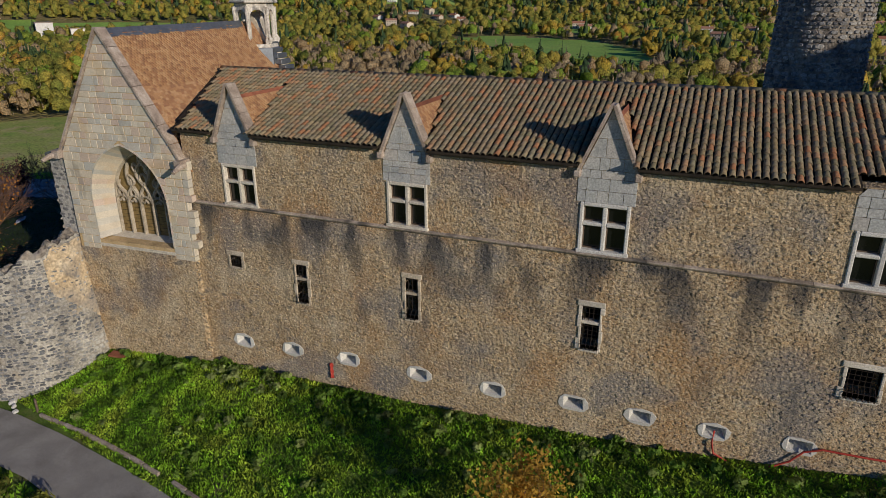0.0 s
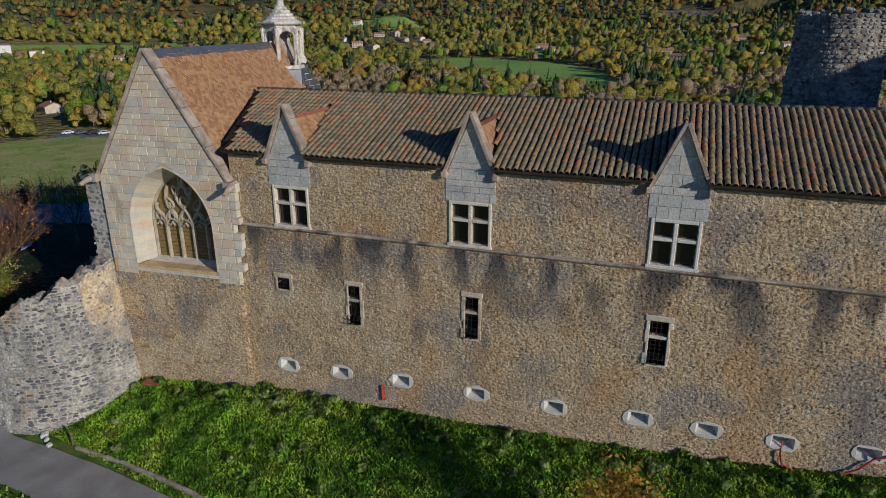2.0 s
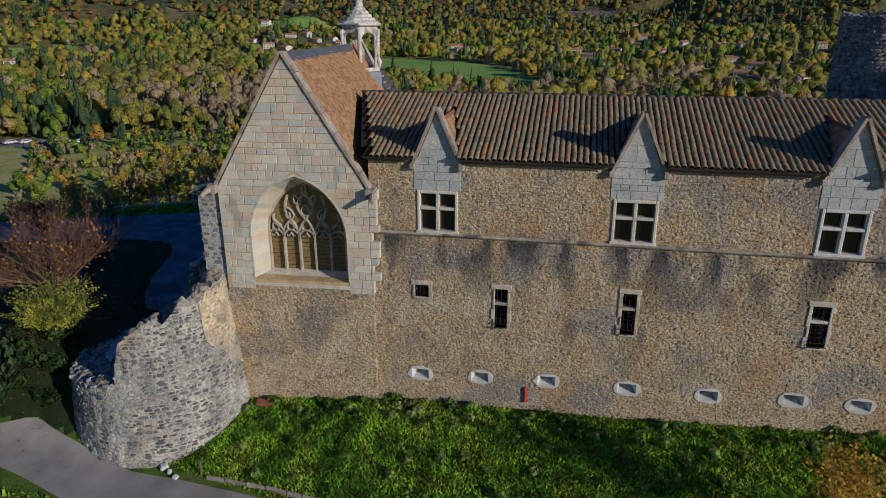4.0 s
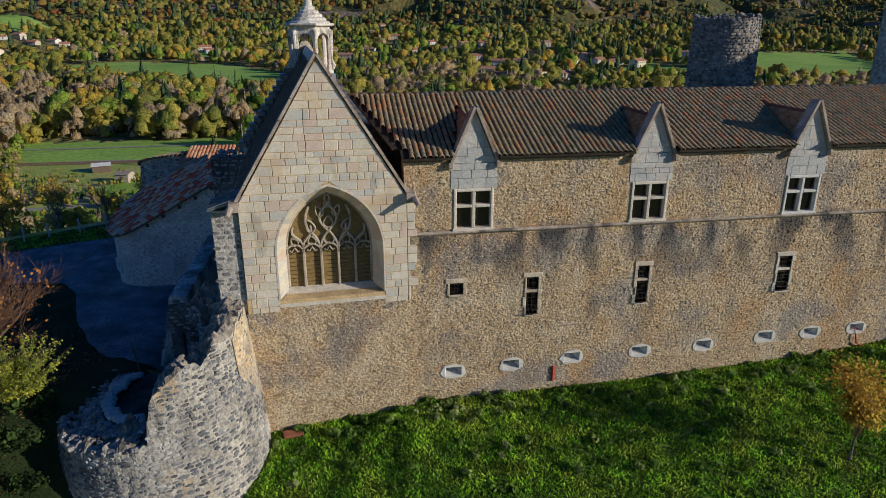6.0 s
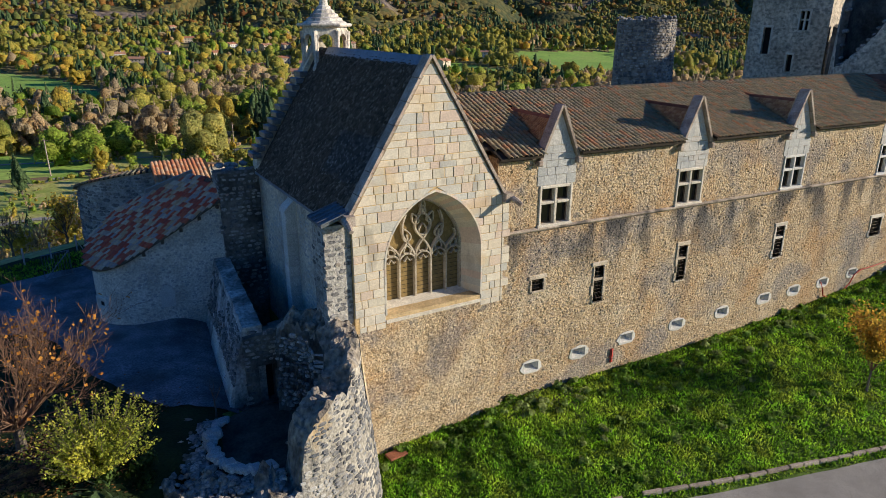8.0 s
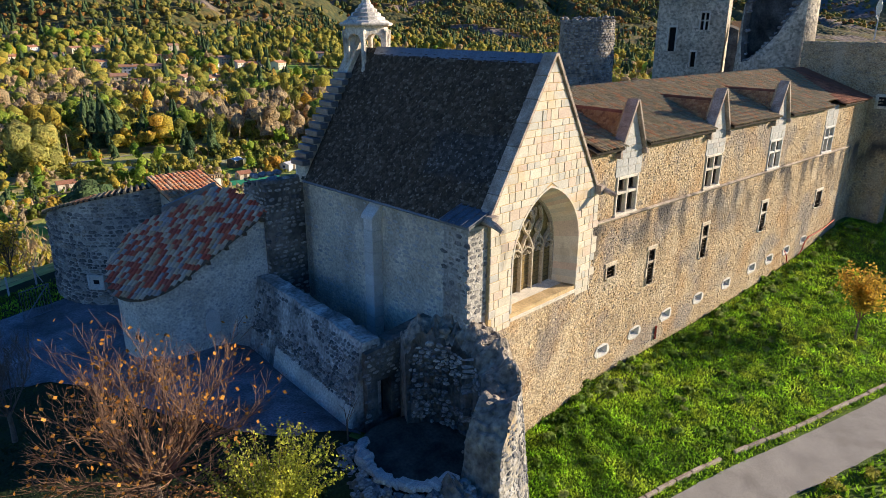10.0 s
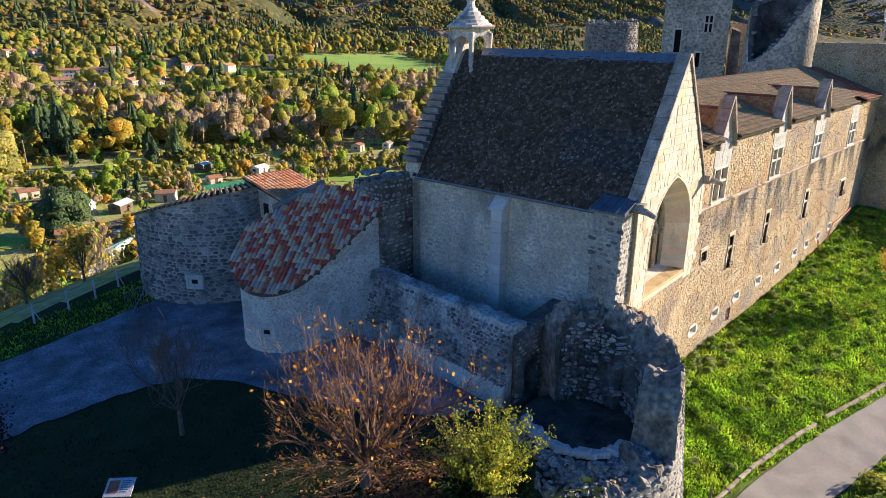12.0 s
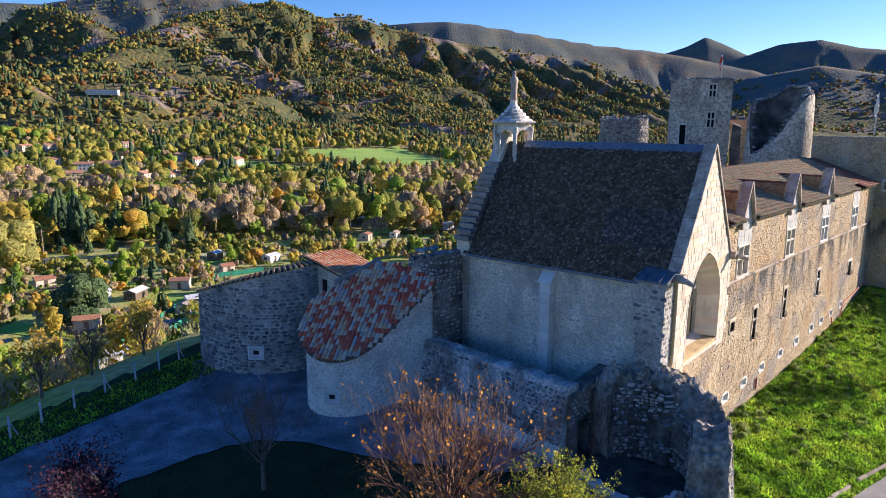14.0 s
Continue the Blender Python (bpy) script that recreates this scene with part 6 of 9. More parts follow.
lay_stones(court, rubble(lambda u, v, o: (u, 1.75 - o, v), -9.6, -6.3, 2.2, 5.2, lambda u, v, a, b: not (-9.3 < u < -8.4 and v < 3.95), 44, 0.18, (0.15, 0.4)), M_greystone)
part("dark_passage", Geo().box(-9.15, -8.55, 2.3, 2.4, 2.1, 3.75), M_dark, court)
def foot_face(u, z):
    return -9.55 + 0.029 * u - 0.85 * (1 - (z - 1.2) / 3.85)


us = [0.0, 0.6, 1.2, 1.8, 2.4, 3.0, 3.6, 4.2, 4.8, 5.4, 6.0]
tops = [2.95 + 0.22 * noise.noise((u * 1.3, 2, 7)) for u in us]
V2 = [(foot_face(u, z) - o, 2.0 + u, z) for u, zt in zip(us, tops) for z, o in ((1.6, 0.11), (zt - 0.1, 0.1), (zt, 0.0), (1.6, -0.1))]
part("render_foot", Geo().add(V2, [(4 * i + k, 4 * i + (k + 1) % 4, 4 * i + 4 + (k + 1) % 4, 4 * i + 4 + k) for i in range(len(us) - 1) for k in range(4)] + [(0, 1, 2, 3), tuple(4 * (len(us) - 1) + k for k in (3, 2, 1, 0))]), M_limewash, court)
# tall rubble spur behind the chapel
spur = thing("spur_wall", "tall dark rubble spur wall against the chapel's back corner", "ruined wall")
g = Geo()
for k in range(8):
    y0, y1 = 10.3 + k * 0.25, 10.3 + (k + 1) * 0.25
    zt = 9.4 + 0.3 * noise.noise((k * 0.9, 4, 1)) - 0.06 * k
    g.box(-8.75, -6.2, y0, y1 + 0.001 * k, 0.5, zt)
part("spur_masonry", g, M_darkrubble, spur)
lay_stones(spur, rubble(lambda u, v, o: (u, 10.3 - o, v), -8.75, -6.9, 2.0, 9.4, lambda *q: True, 45, 0.2, (0.18, 0.42)), M_greystone)
lay_stones(spur, rubble(lambda u, v, o: (-8.75 - o, u, v), 10.3, 12.3, 5.0, 9.2, lambda *q: True, 46, 0.2, (0.18, 0.42)), M_greystone)
for k in range(10):
    part("top_stone", lump(rr.uniform(-8.6, -6.9), 10.3 + rr.uniform(0.1, 1.8), 9.4, rr.uniform(0.14, 0.24), rr), M_greystone, spur)

# ---- barn with a rounded end ----
barn = thing("round_ended_barn", "limewashed rubble barn with a rounded end and mottled red tile roof", "barn", 0, 0, 0)
BX, BY, BR = -12.6, 12.5, 1.97


def barn_z(x, y):
    return 8.52 + 0.542 * (x + 8.3) + 0.316 * (y - 10.95)


def barn_plan(off=0.0):
    pts = [(-8.3 + off * 0.2, 10.62 - off), (-9.6, 10.56 - off)]
    pts += [(BX + (BR + off) * math.cos(radians(a)), BY + (BR + off) * math.sin(radians(a))) for a in range(-96, -272, -8)]
    return pts + [(-9.55 + off * 0.3, 13.3 + off)]


pl = barn_plan()
g = Geo()
N = len(pl)
lv = [0.6, 2.0, 3.2, 4.4, 5.0]
vs = [(x, y, z) for z in lv for x, y in pl] + [(x, y, barn_z(x, y) - 0.1) for x, y in pl]
fs = [(j * N + i, j * N + (i + 1) % N, j * N + N + (i + 1) % N, j * N + N + i) for j in range(len(lv)) for i in range(N)]
g.add(vs, [f[::-1] for f in fs] + [tuple(range(len(vs) - N, len(vs)))[::-1]])
part("wall", g, M_limewash, barn)


def barn_place(u, v, o):
    """u runs along the outline from the south wall round the end."""
    L = 5.8
    if u < L:
        return (-7.0 - u, 10.6 - 0.012 * u - o - 0.01, v)
    a = radians(-96) - (u - L) / BR
    return (BX + (BR + o) * math.cos(a), BY + (BR + o) * math.sin(a), v)


lay_stones(barn, rubble(barn_place, 1.4, 11.0, 1.6, 8.6, lambda u, v, a, b: v + b < barn_z(*barn_place(u, v, 0)[:2]) - 0.25 and not (6.9 < u < 8.4 and 2.8 < v < 4.2), 47, 0.12, (0.08, 0.2), (-0.004, 0.014), 0.3), M_dormer, lambda p: p[0] < -11 and p[1] < 14)
big = barn_plan(0.28)
NB = len(big)
part("roof_deck", Geo().add([(x, y, barn_z(x, y) - 0.08) for x, y in big] + [(x, y, barn_z(x, y)) for x, y in big], [tuple(range(NB)), tuple(range(2 * NB - 1, NB - 1, -1))] + [(i, NB + i, NB + (i + 1) % NB, (i + 1) % NB) for i in range(NB)]), M_wood, barn)


def inside(x, y, poly):
    c = False
    for (x0, y0), (x1, y1) in zip(poly, poly[1:] + poly[:1]):
        if (y0 > y) != (y1 > y) and x < (x1 - x0) * (y - y0) / (y1 - y0) + x0:
            c = not c
    return c


up2 = Vector((0.542, 0.316, 0.542 ** 2 + 0.316 ** 2)).normalized()
al2 = Vector((-0.316, 0.542, 0)).normalized()
nb2 = up2.cross(al2)
nb2 = nb2 if nb2.z > 0 else -nb2
al2 = nb2.cross(up2) * -1
bo = Vector((-15.6, 10.0, barn_z(-15.6, 10.0))) - al2 * 2 if al2.y > 0 else Vector((-15.6, 17.5, barn_z(-15.6, 17.5))) - al2 * 2
bo = bo - up2 * 3.1
canal(barn, tuple(bo), tuple(al2), tuple(up2), tuple(nb2), 13.0, 14.5, 0.195, 0.29, M_newtile, 51,
      lambda u, v: inside((bo + al2 * u + up2 * (v + 0.15)).x, (bo + al2 * u + up2 * (v + 0.15)).y, big), lambda u, v: v > 3.0, rad=0.09)
for k in range(5):
    x = -8.9 - 0.85 * k
    part("purlin_end", Geo().box(x - 0.07, x + 0.07, 10.36, 10.75, barn_z(x, 10.4) - 0.34, barn_z(x, 10.4) - 0.2), M_wood, barn)
g = Geo()
fa, fb = Vector((-11.75, 14.42, 0)), Vector((-9.5, 13.62, 0))
g.hexa([(p.x, p.y + o, barn_z(p.x, p.y) + h) for h in (-0.1, 0.24) for p, o in ((fa, 0), (fb, 0), (fb, 0.16), (fa, 0.16))])
part("verge_flashing", g, M_lead, barn)


def stone_loop(name, x, y, z, face, w=0.5, h=0.42):
    """A small splayed window in a white stone surround, facing the heading face."""
    o = thing(name, "small splayed window in a pale stone surround", "window", x, y, z, "yard windows", rz=face)
    t = 0.14
    part("surround", Geo().cbox(-w / 2 - t, -w / 2, -0.06, 0.2, -h / 2 - t, h / 2 + t, 0.02).cbox(w / 2, w / 2 + t, -0.06, 0.2, -h / 2 - t, h / 2 + t, 0.02)
         .cbox(-w / 2, w / 2, -0.06, 0.2, h / 2, h / 2 + t, 0.02).cbox(-w / 2, w / 2, -0.06, 0.2, -h / 2 - t, -h / 2, 0.02), M_white, o)
    part("splay", Geo().add([(-w / 2, -0.03, -h / 2), (w / 2, -0.03, -h / 2), (w / 2, -0.03, h / 2), (-w / 2, -0.03, h / 2), (-w / 4, 0.0, -h / 5), (w / 4, 0.0, -h / 5), (w / 4, 0.0, h / 4), (-w / 4, 0.0, h / 4)],
                            [(0, 1, 5, 4), (1, 2, 6, 5), (2, 3, 7, 6), (3, 0, 4, 7)]), M_white, o)
    part("dark_mouth", Geo().box(-w / 2, w / 2, 0.001, 0.03, -h / 2, h / 2), M_dark, o)
    return o


a = radians(-150)
stone_loop("yard_window", BX + (BR + 0.02) * math.cos(a), BY + (BR + 0.02) * math.sin(a), 3.45, -60, 0.55, 0.45)
patch = thing("blocked_window", "blocked arched window filled with pale render", "window", -11.55, 10.5, 3.2)
part("infill", Geo().prism([(-0.3, 0, 0), (0.3, 0, 0), (0.32, 0, 0.75), (0.2, 0, 1.0), (0, 0, 1.1), (-0.2, 0, 1.0), (-0.32, 0, 0.75)], (0, 0.1, 0)).move(pose(0, -0.1, 0)), M_white, patch)

# ---- big round tower with a lean-to roof, and the tiled hut on it ----
rt = thing("round_tower", "stout round rubble tower with a slanting tiled top", "tower", -10.7, 21.6, 0)
RTR = 4.35


def rt_top(th):
    return 8.2 - 0.3 * (4.0 + RTR * math.sin(th)) + 0.04 * (RTR * math.cos(th) + 0.3)


K = 48
g = Geo()
vs = []
for j in range(8):
    for k in range(K):
        th = 2 * math.pi * k / K
        z = -3 + (rt_top(th) + 3) * j / 7
        rr2 = RTR + 0.25 * (1 - j / 7)
        vs.append((rr2 * math.cos(th), rr2 * math.sin(th), z))
g.add(vs, [(j * K + i, j * K + (i + 1) % K, j * K + K + (i + 1) % K, j * K + K + i) for j in range(7) for i in range(K)] + [tuple(range(7 * K, 8 * K))])
part("tower_wall", g, M_greymortar, rt)
lay_stones(rt, rubble(lambda u, v, o: ((RTR + 0.02 + 0.25 * (1 - (v + 3) / 10) + o) * math.cos(u / RTR), (RTR + 0.02 + 0.25 * (1 - (v + 3) / 10) + o) * math.sin(u / RTR), v), math.pi * 0.6 * RTR, math.pi * 1.6 * RTR, 0.8, 8.0,
                      lambda u, v, a, b: v + b < rt_top(u / RTR) - 0.1, 48, 0.18, (0.18, 0.45), (0.02, 0.06)), M_greystone, lambda p: p[2] > 4.5 and p[1] < 1)
part("top_slab", Geo().add([((RTR + o) * math.cos(2 * math.pi * k / K), (RTR + o) * math.sin(2 * math.pi * k / K), rt_top(2 * math.pi * k / K) + h) for o, h in ((0.14, 0.0), (0.14, 0.07), (-0.5, 0.1)) for k in range(K)],
     [(j * K + i, j * K + (i + 1) % K, j * K + K + (i + 1) % K, j * K + K + i) for j in range(2) for i in range(K)] + [tuple(range(2 * K, 3 * K))]), M_underlay, rt)
for k in range(96):
    th = 2 * math.pi * k / 96
    c, s = math.cos(th), math.sin(th)
    part("eave_tile", Geo().tube([((RTR - 0.6) * c, (RTR - 0.6) * s, rt_top(th) + 0.12), ((RTR + 0.2) * c, (RTR + 0.2) * s, rt_top(th) + 0.06)], [0.07, 0.085], 7), M_canal, rt)
a = radians(222)
stone_loop("yard_window", -10.7 + 4.5 * math.cos(a), 21.6 + 4.5 * math.sin(a), 3.7, 222 - 270 + 360, 0.6, 0.5)
hut = thing("tiled_hut", "little rendered turret room with an orange tile roof and dark window", "hut")
part("wall", Geo().hexa([(-10.8, 15.0, 4), (-8.8, 14.9, 4), (-8.7, 17.9, 4), (-10.9, 17.8, 4), (-10.8, 15.0, 7.95), (-8.8, 14.9, 7.95), (-8.7, 17.9, 8.46), (-10.9, 17.8, 8.46)]), M_plaster, hut)
# dark block set on the wall as the shade of a window
part("window_opening", Geo().box(-10.92, -10.8, 16.45, 16.8, 6.75, 7.5), M_dark, hut)
for k in range(4):
    part("corbel", Geo().tube([(-10.86, 16.3 + k * 0.4, 5.75), (-10.96, 16.3 + k * 0.4, 6.15)], [0.05, 0.17], 8), M_white, hut)
ha, hb, hn, hs = slope_frame((-11.2, 14.5, 7.98), (1, 0, 0), (-11.2, 18.1, 8.62))
part("roof_deck", Geo().hexa([(-11.15, 14.5, 7.9), (-8.4, 14.5, 7.9), (-8.3, 18.1, 8.54), (-11.2, 18.1, 8.54), (-11.15, 14.5, 7.97), (-8.4, 14.5, 7.97), (-8.3, 18.1, 8.61), (-11.2, 18.1, 8.61)]), M_underlay, hut)
canal(hut, (-11.22, 14.5, 7.98), ha, hb, hn, 2.9, hs, 0.21, 0.33, M_orangetile, 52, None, lambda u, v: True, rad=0.1)
gar = wall_run("garden_wall", (-4.5, 20.5), (-7.0, 12.4), 0.5, 6.6, 7.4, 0.6, 0.1, M_plaster, None, seed=4)
tagged(gar, "ruinous rendered wall behind the barn", "ruined wall")

# ---- castle behind ----
back = thing("stump_tower", "ruined round tower stump of dark rubble behind the wing", "tower", 24.3, 19.0, 0)
K = 40
vs = []
for j in range(12):
    for k in range(K):
        th = 2 * math.pi * k / K
        zt = 16.1 + 0.35 * noise.noise((math.cos(th) * 2, math.sin(th) * 2, 3)) + 0.3 * noise.noise((math.cos(th) * 6, math.sin(th) * 6, 8)) - (3.2 * max(0, math.cos(th - radians(-20)) - 0.75) * 4 * (1 if True else 0)) * 0.35
        z = 2 + (zt - 2) * j / 11
        rr2 = 2.12 + 0.32 * (1 - j / 11) + 0.05 * noise.noise((th * 4, z, 1))
        vs.append((rr2 * math.cos(th), rr2 * math.sin(th), z))
g = Geo().add(vs, [(j * K + i, j * K + (i + 1) % K, j * K + K + (i + 1) % K, j * K + K + i) for j in range(11) for i in range(K)] + [tuple(range(11 * K, 12 * K))])
part("tower_wall", g, M_ruincore, back)
for k in range(70):
    th, q = rr.uniform(0, 6.283), rr.uniform(1.2, 2.1)
    part("top_stone", lump(q * math.cos(th), q * math.sin(th), 16.1 + rr.uniform(-0.1, 0.3), rr.uniform(0.1, 0.22), rr), M_greystone, back)
lay_stones(back, rubble(lambda u, v, o: ((2.14 + 0.32 * (1 - (v - 2) / 14) + o) * math.cos(u / 2.2), (2.14 + 0.32 * (1 - (v - 2) / 14) + o) * math.sin(u / 2.2), v), math.pi * 0.9 * 2.2, math.pi * 2.1 * 2.2, 9, 16, lambda *q: True, 49, 0.2, (0.18, 0.4), (0.02, 0.06)), M_greystone)

keep = thing("keep", "tall square ruined keep with cross windows and a flagpole", "keep")
KX, KY0, KY1, KZ = 39.8, 15.6, 21.8, 20.55
keep.matrix_world = Matrix.Translation((KX, 18.7, 0)) @ Matrix.Rotation(radians(24), 4, "Z") @ Matrix.Translation((-KX, -18.7, 0))
kw = [(17.25, 17.85, 18.6, 19.8), (17.2, 17.85, 15.4, 16.9), (20.0, 20.6, 13.4, 15.6), (18.0, 18.4, 12.0, 13.4)]
cut = sorted(set([KY0, KY1] + [q for w in kw for q in w[:2]]))
fr = holes(2.0, KZ - 0.15, kw)
g = Geo()
for ya, yb in zip(cut[:-1], cut[1:]):
    for la, lb, ha2, hb2 in fr(ya, yb):
        g.box(KX, KX + 0.9, ya, yb, la, ha2)
part("west_wall", weld(g), M_keepwall, keep)
part("body", Geo().box(KX + 0.95, KX + 7, KY0, KY1, 2, KZ - 0.3), M_keepwall, keep)
part("inner_dark", Geo().box(KX + 0.5, KX + 0.94, KY0 + 0.3, KY1 - 0.3, 3, KZ - 0.6), M_dark, keep)
for ya, yb, za, zb in kw[:2]:
    ym, zm = (ya + yb) / 2, za + (zb - za) * 0.55
    part("window_mullion", Geo().cbox(KX + 0.1, KX + 0.35, ym - 0.08, ym + 0.08, za, zb, 0.02), M_ashlar_pale, keep)
    part("window_transom", Geo().cbox(KX + 0.1, KX + 0.35, ya, ym - 0.08, zm - 0.07, zm + 0.07, 0.02).cbox(KX + 0.1, KX + 0.35, ym + 0.08, yb, zm - 0.07, zm + 0.07, 0.02), M_ashlar_pale, keep)
for ya, yb, za, zb in kw:
    part("window_surround", Geo().cbox(KX - 0.04, KX + 0.1, ya - 0.15, ya, za, zb, 0.02).cbox(KX - 0.04, KX + 0.1, yb, yb + 0.15, za, zb, 0.02).cbox(KX - 0.04, KX + 0.1, ya - 0.15, yb + 0.15, zb, zb + 0.18, 0.02), M_ashlar_pale, keep)
for k in range(46):
    y = KY0 + (KY1 - KY0) * (k + 0.5) / 46
    part("top_stone", lump(KX + rr.uniform(0.25, 0.7), y, KZ - 0.1, rr.uniform(0.16, 0.3), rr), M_greystone, keep)
part("broken_pier", Geo().hexa([(KX - 0.2, 14.1, 6), (KX + 1.2, 14.1, 6), (KX + 1.2, 15.3, 6), (KX - 0.2, 15.3, 6), (KX, 14.5, 15.4), (KX + 1.0, 14.5, 15.6), (KX + 1.0, 15.3, 15.9), (KX, 15.3, 15.7)]), M_darkrubble, keep)
part("link_wall", Geo().box(KX + 2.5, KX + 3.4, 11.0, 15.3, 4, 15.3), M_keepwall, keep)
part("link_roof", Geo().prism([(KX + 2.2, 11, 15.2), (KX + 4.2, 11, 16.2), (KX + 6, 11, 15.2)], (0, 4.3, 0)), M_canal, keep)


def flagpole(x, y, z, h, cols, s=1.0):
    f = thing("flagpole", "flagpole with a limp hanging flag", "flagpole", x, y, z, "flagpoles")
    part("pole", Geo().tube([(0, 0, 0), (0, 0, h)], [0.04 * s, 0.02 * s], 6), M_white, f)
    n = len(cols)
    for i, c in enumerate(cols):
        g = Geo()
        vs = []
        for j in range(4):
            u = (i + j / 3) / n
            x2 = -0.42 * s * u
            for k in range(6):
                t = k / 5
                vs.append((x2 * (1 - 0.5 * t), 0.12 * s * math.sin(6 * u + 4 * t), h - 0.05 - 0.5 * u * s - t * 1.1 * s))
        g.add(vs, [(j * 6 + k, j * 6 + k + 1, j * 6 + 6 + k + 1, j * 6 + 6 + k) for j in range(3) for k in range(5)])
        part("flag_stripe", g, c, f)


M_blue = mat("blue_cloth", [(0.03, 0.06, 0.25), (0.04, 0.08, 0.3)], 4, 20, 0.8, 0.1)
M_cloth = mat("white_cloth", [(0.7, 0.7, 0.7), (0.8, 0.8, 0.8)], 4, 20, 0.8, 0.1)
M_red = mat("red_cloth", [(0.5, 0.04, 0.04), (0.55, 0.05, 0.05)], 4, 20, 0.8, 0.1)
flagpole(KX + 0.5, 16.9, KZ - 0.1, 2.7, [M_blue, M_cloth, M_red], 1.2)
flagpole(32.8, 1.0, 14.9, 3.4, [M_cloth], 1.3)

rtow = thing("broken_round_tower", "broken round tower shell, pale plaster outside and dark rubble inside", "ruin", 39.0, 10.3, 0)
TT = ([-200, -185, -170, -155, -140, -125, -110, -95, -70, -40, 0, 40, 90, 115, 125, 140, 160], [13.0, 13.6, 14.3, 15.3, 16.5, 17.6, 18.3, 18.4, 18.6, 19.2, 19.3, 18.2, 17.9, 17.6, 15.0, 12.8, 13.0])
vs, KK = [], 72
for k in range(KK):
    th = -200 + 360 * k / KK
    zt = float(np.interp(th, *TT)) + 0.35 * noise.noise((th * 0.1, 3, 2)) + 0.2 * noise.noise((th * 0.3, 5, 1))
    c, s = math.cos(radians(th)), math.sin(radians(th))
    for rr3, z in ((3.3, 3), (3.05, 3 + (zt - 3) * .5), (2.85, zt - 0.5), (2.75, zt), (2.5, zt + 0.15), (2.25, zt - 0.1), (2.2, zt - 4), (2.2, 5)):
        vs.append((rr3 * c, rr3 * s, z))
ring = lambda ks: [(i * 8 + k, ((i + 1) % KK) * 8 + k, ((i + 1) % KK) * 8 + k + 1, i * 8 + k + 1) for i in range(KK) for k in ks]
part("tower_shell", Geo().add(vs, ring(range(3))), M_keepwall, rtow)
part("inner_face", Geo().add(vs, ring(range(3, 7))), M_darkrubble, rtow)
for k in range(60):
    th = -200 + 360 * k / 60
    part("top_stone", lump(2.35 * math.cos(radians(th)), 2.35 * math.sin(radians(th)), float(np.interp(th, *TT)) + 0.1, rr.uniform(0.2, 0.36), rr), M_greystone, rtow)

curtain = thing("curtain_wall", "high ochre curtain wall and tower closing the wing's far end", "castle wall", kind="structure")
part("cross_wall", Geo().box(32.0, 33.2, -1.8, 5.3, -1, 14.75), M_rubble, curtain)
lay_stones(curtain, rubble(lambda u, v, o: (32.0 - o, u, v), -1.8, 5.2, 1.5, 14.7, lambda *q: True, 53, 0.2, (0.18, 0.45), (0.01, 0.04)), M_stone)
part("far_tower", Geo().box(40.0, 45.0, -6.2, 1.0, -2, 17.2), M_rubble, curtain)
lay_stones(curtain, rubble(lambda u, v, o: (40.0 - o, u, v), -6.2, -1.5, 1.5, 17.1, lambda *q: True, 54, 0.22, (0.2, 0.5), (0.01, 0.04)), M_stone)
part("low_wall", Geo().box(34.0, 34.9, -16.0, -1.8, -3, 4.9), M_rubble, curtain)
part("shaded_facade", Geo().box(WX1 + 0.6, 32.0, 0.25, 1.0, -2, 11.1), M_rubble, curtain)
part("infill_roof", Geo().hexa([(WX1 + 0.8, -0.2, 11.05), (32.0, 0.1, 11.05), (32.0, 5, 12.85), (WX1 + 0.8, 5, 12.85), (WX1 + 0.8, -0.2, 11.15), (32.0, 0.1, 11.15), (32.0, 5, 12.95), (WX1 + 0.8, 5, 12.95)]), M_redtile, curtain)
sq = thing("tower_window", "small square window in a pale stone surround", "window", 31.98, -0.6, 10.9, rz=-90)
part("surround", Geo().cbox(-0.5, -0.3, -0.05, 0.1, -0.5, 0.5, 0.02).cbox(0.3, 0.5, -0.05, 0.1, -0.5, 0.5, 0.02).cbox(-0.3, 0.3, -0.05, 0.1, 0.3, 0.5, 0.02).cbox(-0.3, 0.3, -0.05, 0.1, -0.5, -0.3, 0.02), M_ashlar_pale, sq)
part("dark_mouth", Geo().box(-0.3, 0.3, -0.015, 0.05, -0.3, 0.3), M_dark, sq)

# ---- vegetation ----
def leaf_mat(name, cols, patch=0.12, island=0.2, trans=0.35):
    """Leaves: colours vary from tree to tree by a broad noise and from leaf to leaf; light comes through them."""
    m = mat(name, cols, patch, 1.5, 0.85, 1.0, 0.9, island=island, contrast=(0.34, 0.66), detail=2.0, grain=0.62)
    nt = m.node_tree
    bs = nt.nodes["Principled BSDF"]
    tr = nt.nodes.new("ShaderNodeBsdfTranslucent")
    mx = nt.nodes.new("ShaderNodeMixShader")
    mx.inputs[0].default_value = trans
    src = bs.inputs["Base Color"].links[0].from_socket
    nt.links.new(src, tr.inputs[0])
    nt.links.new(bs.outputs[0], mx.inputs[1])
    nt.links.new(tr.outputs[0], mx.inputs[2])
    nt.links.new(mx.outputs[0], nt.nodes["Material Output"].inputs[0])
    return m


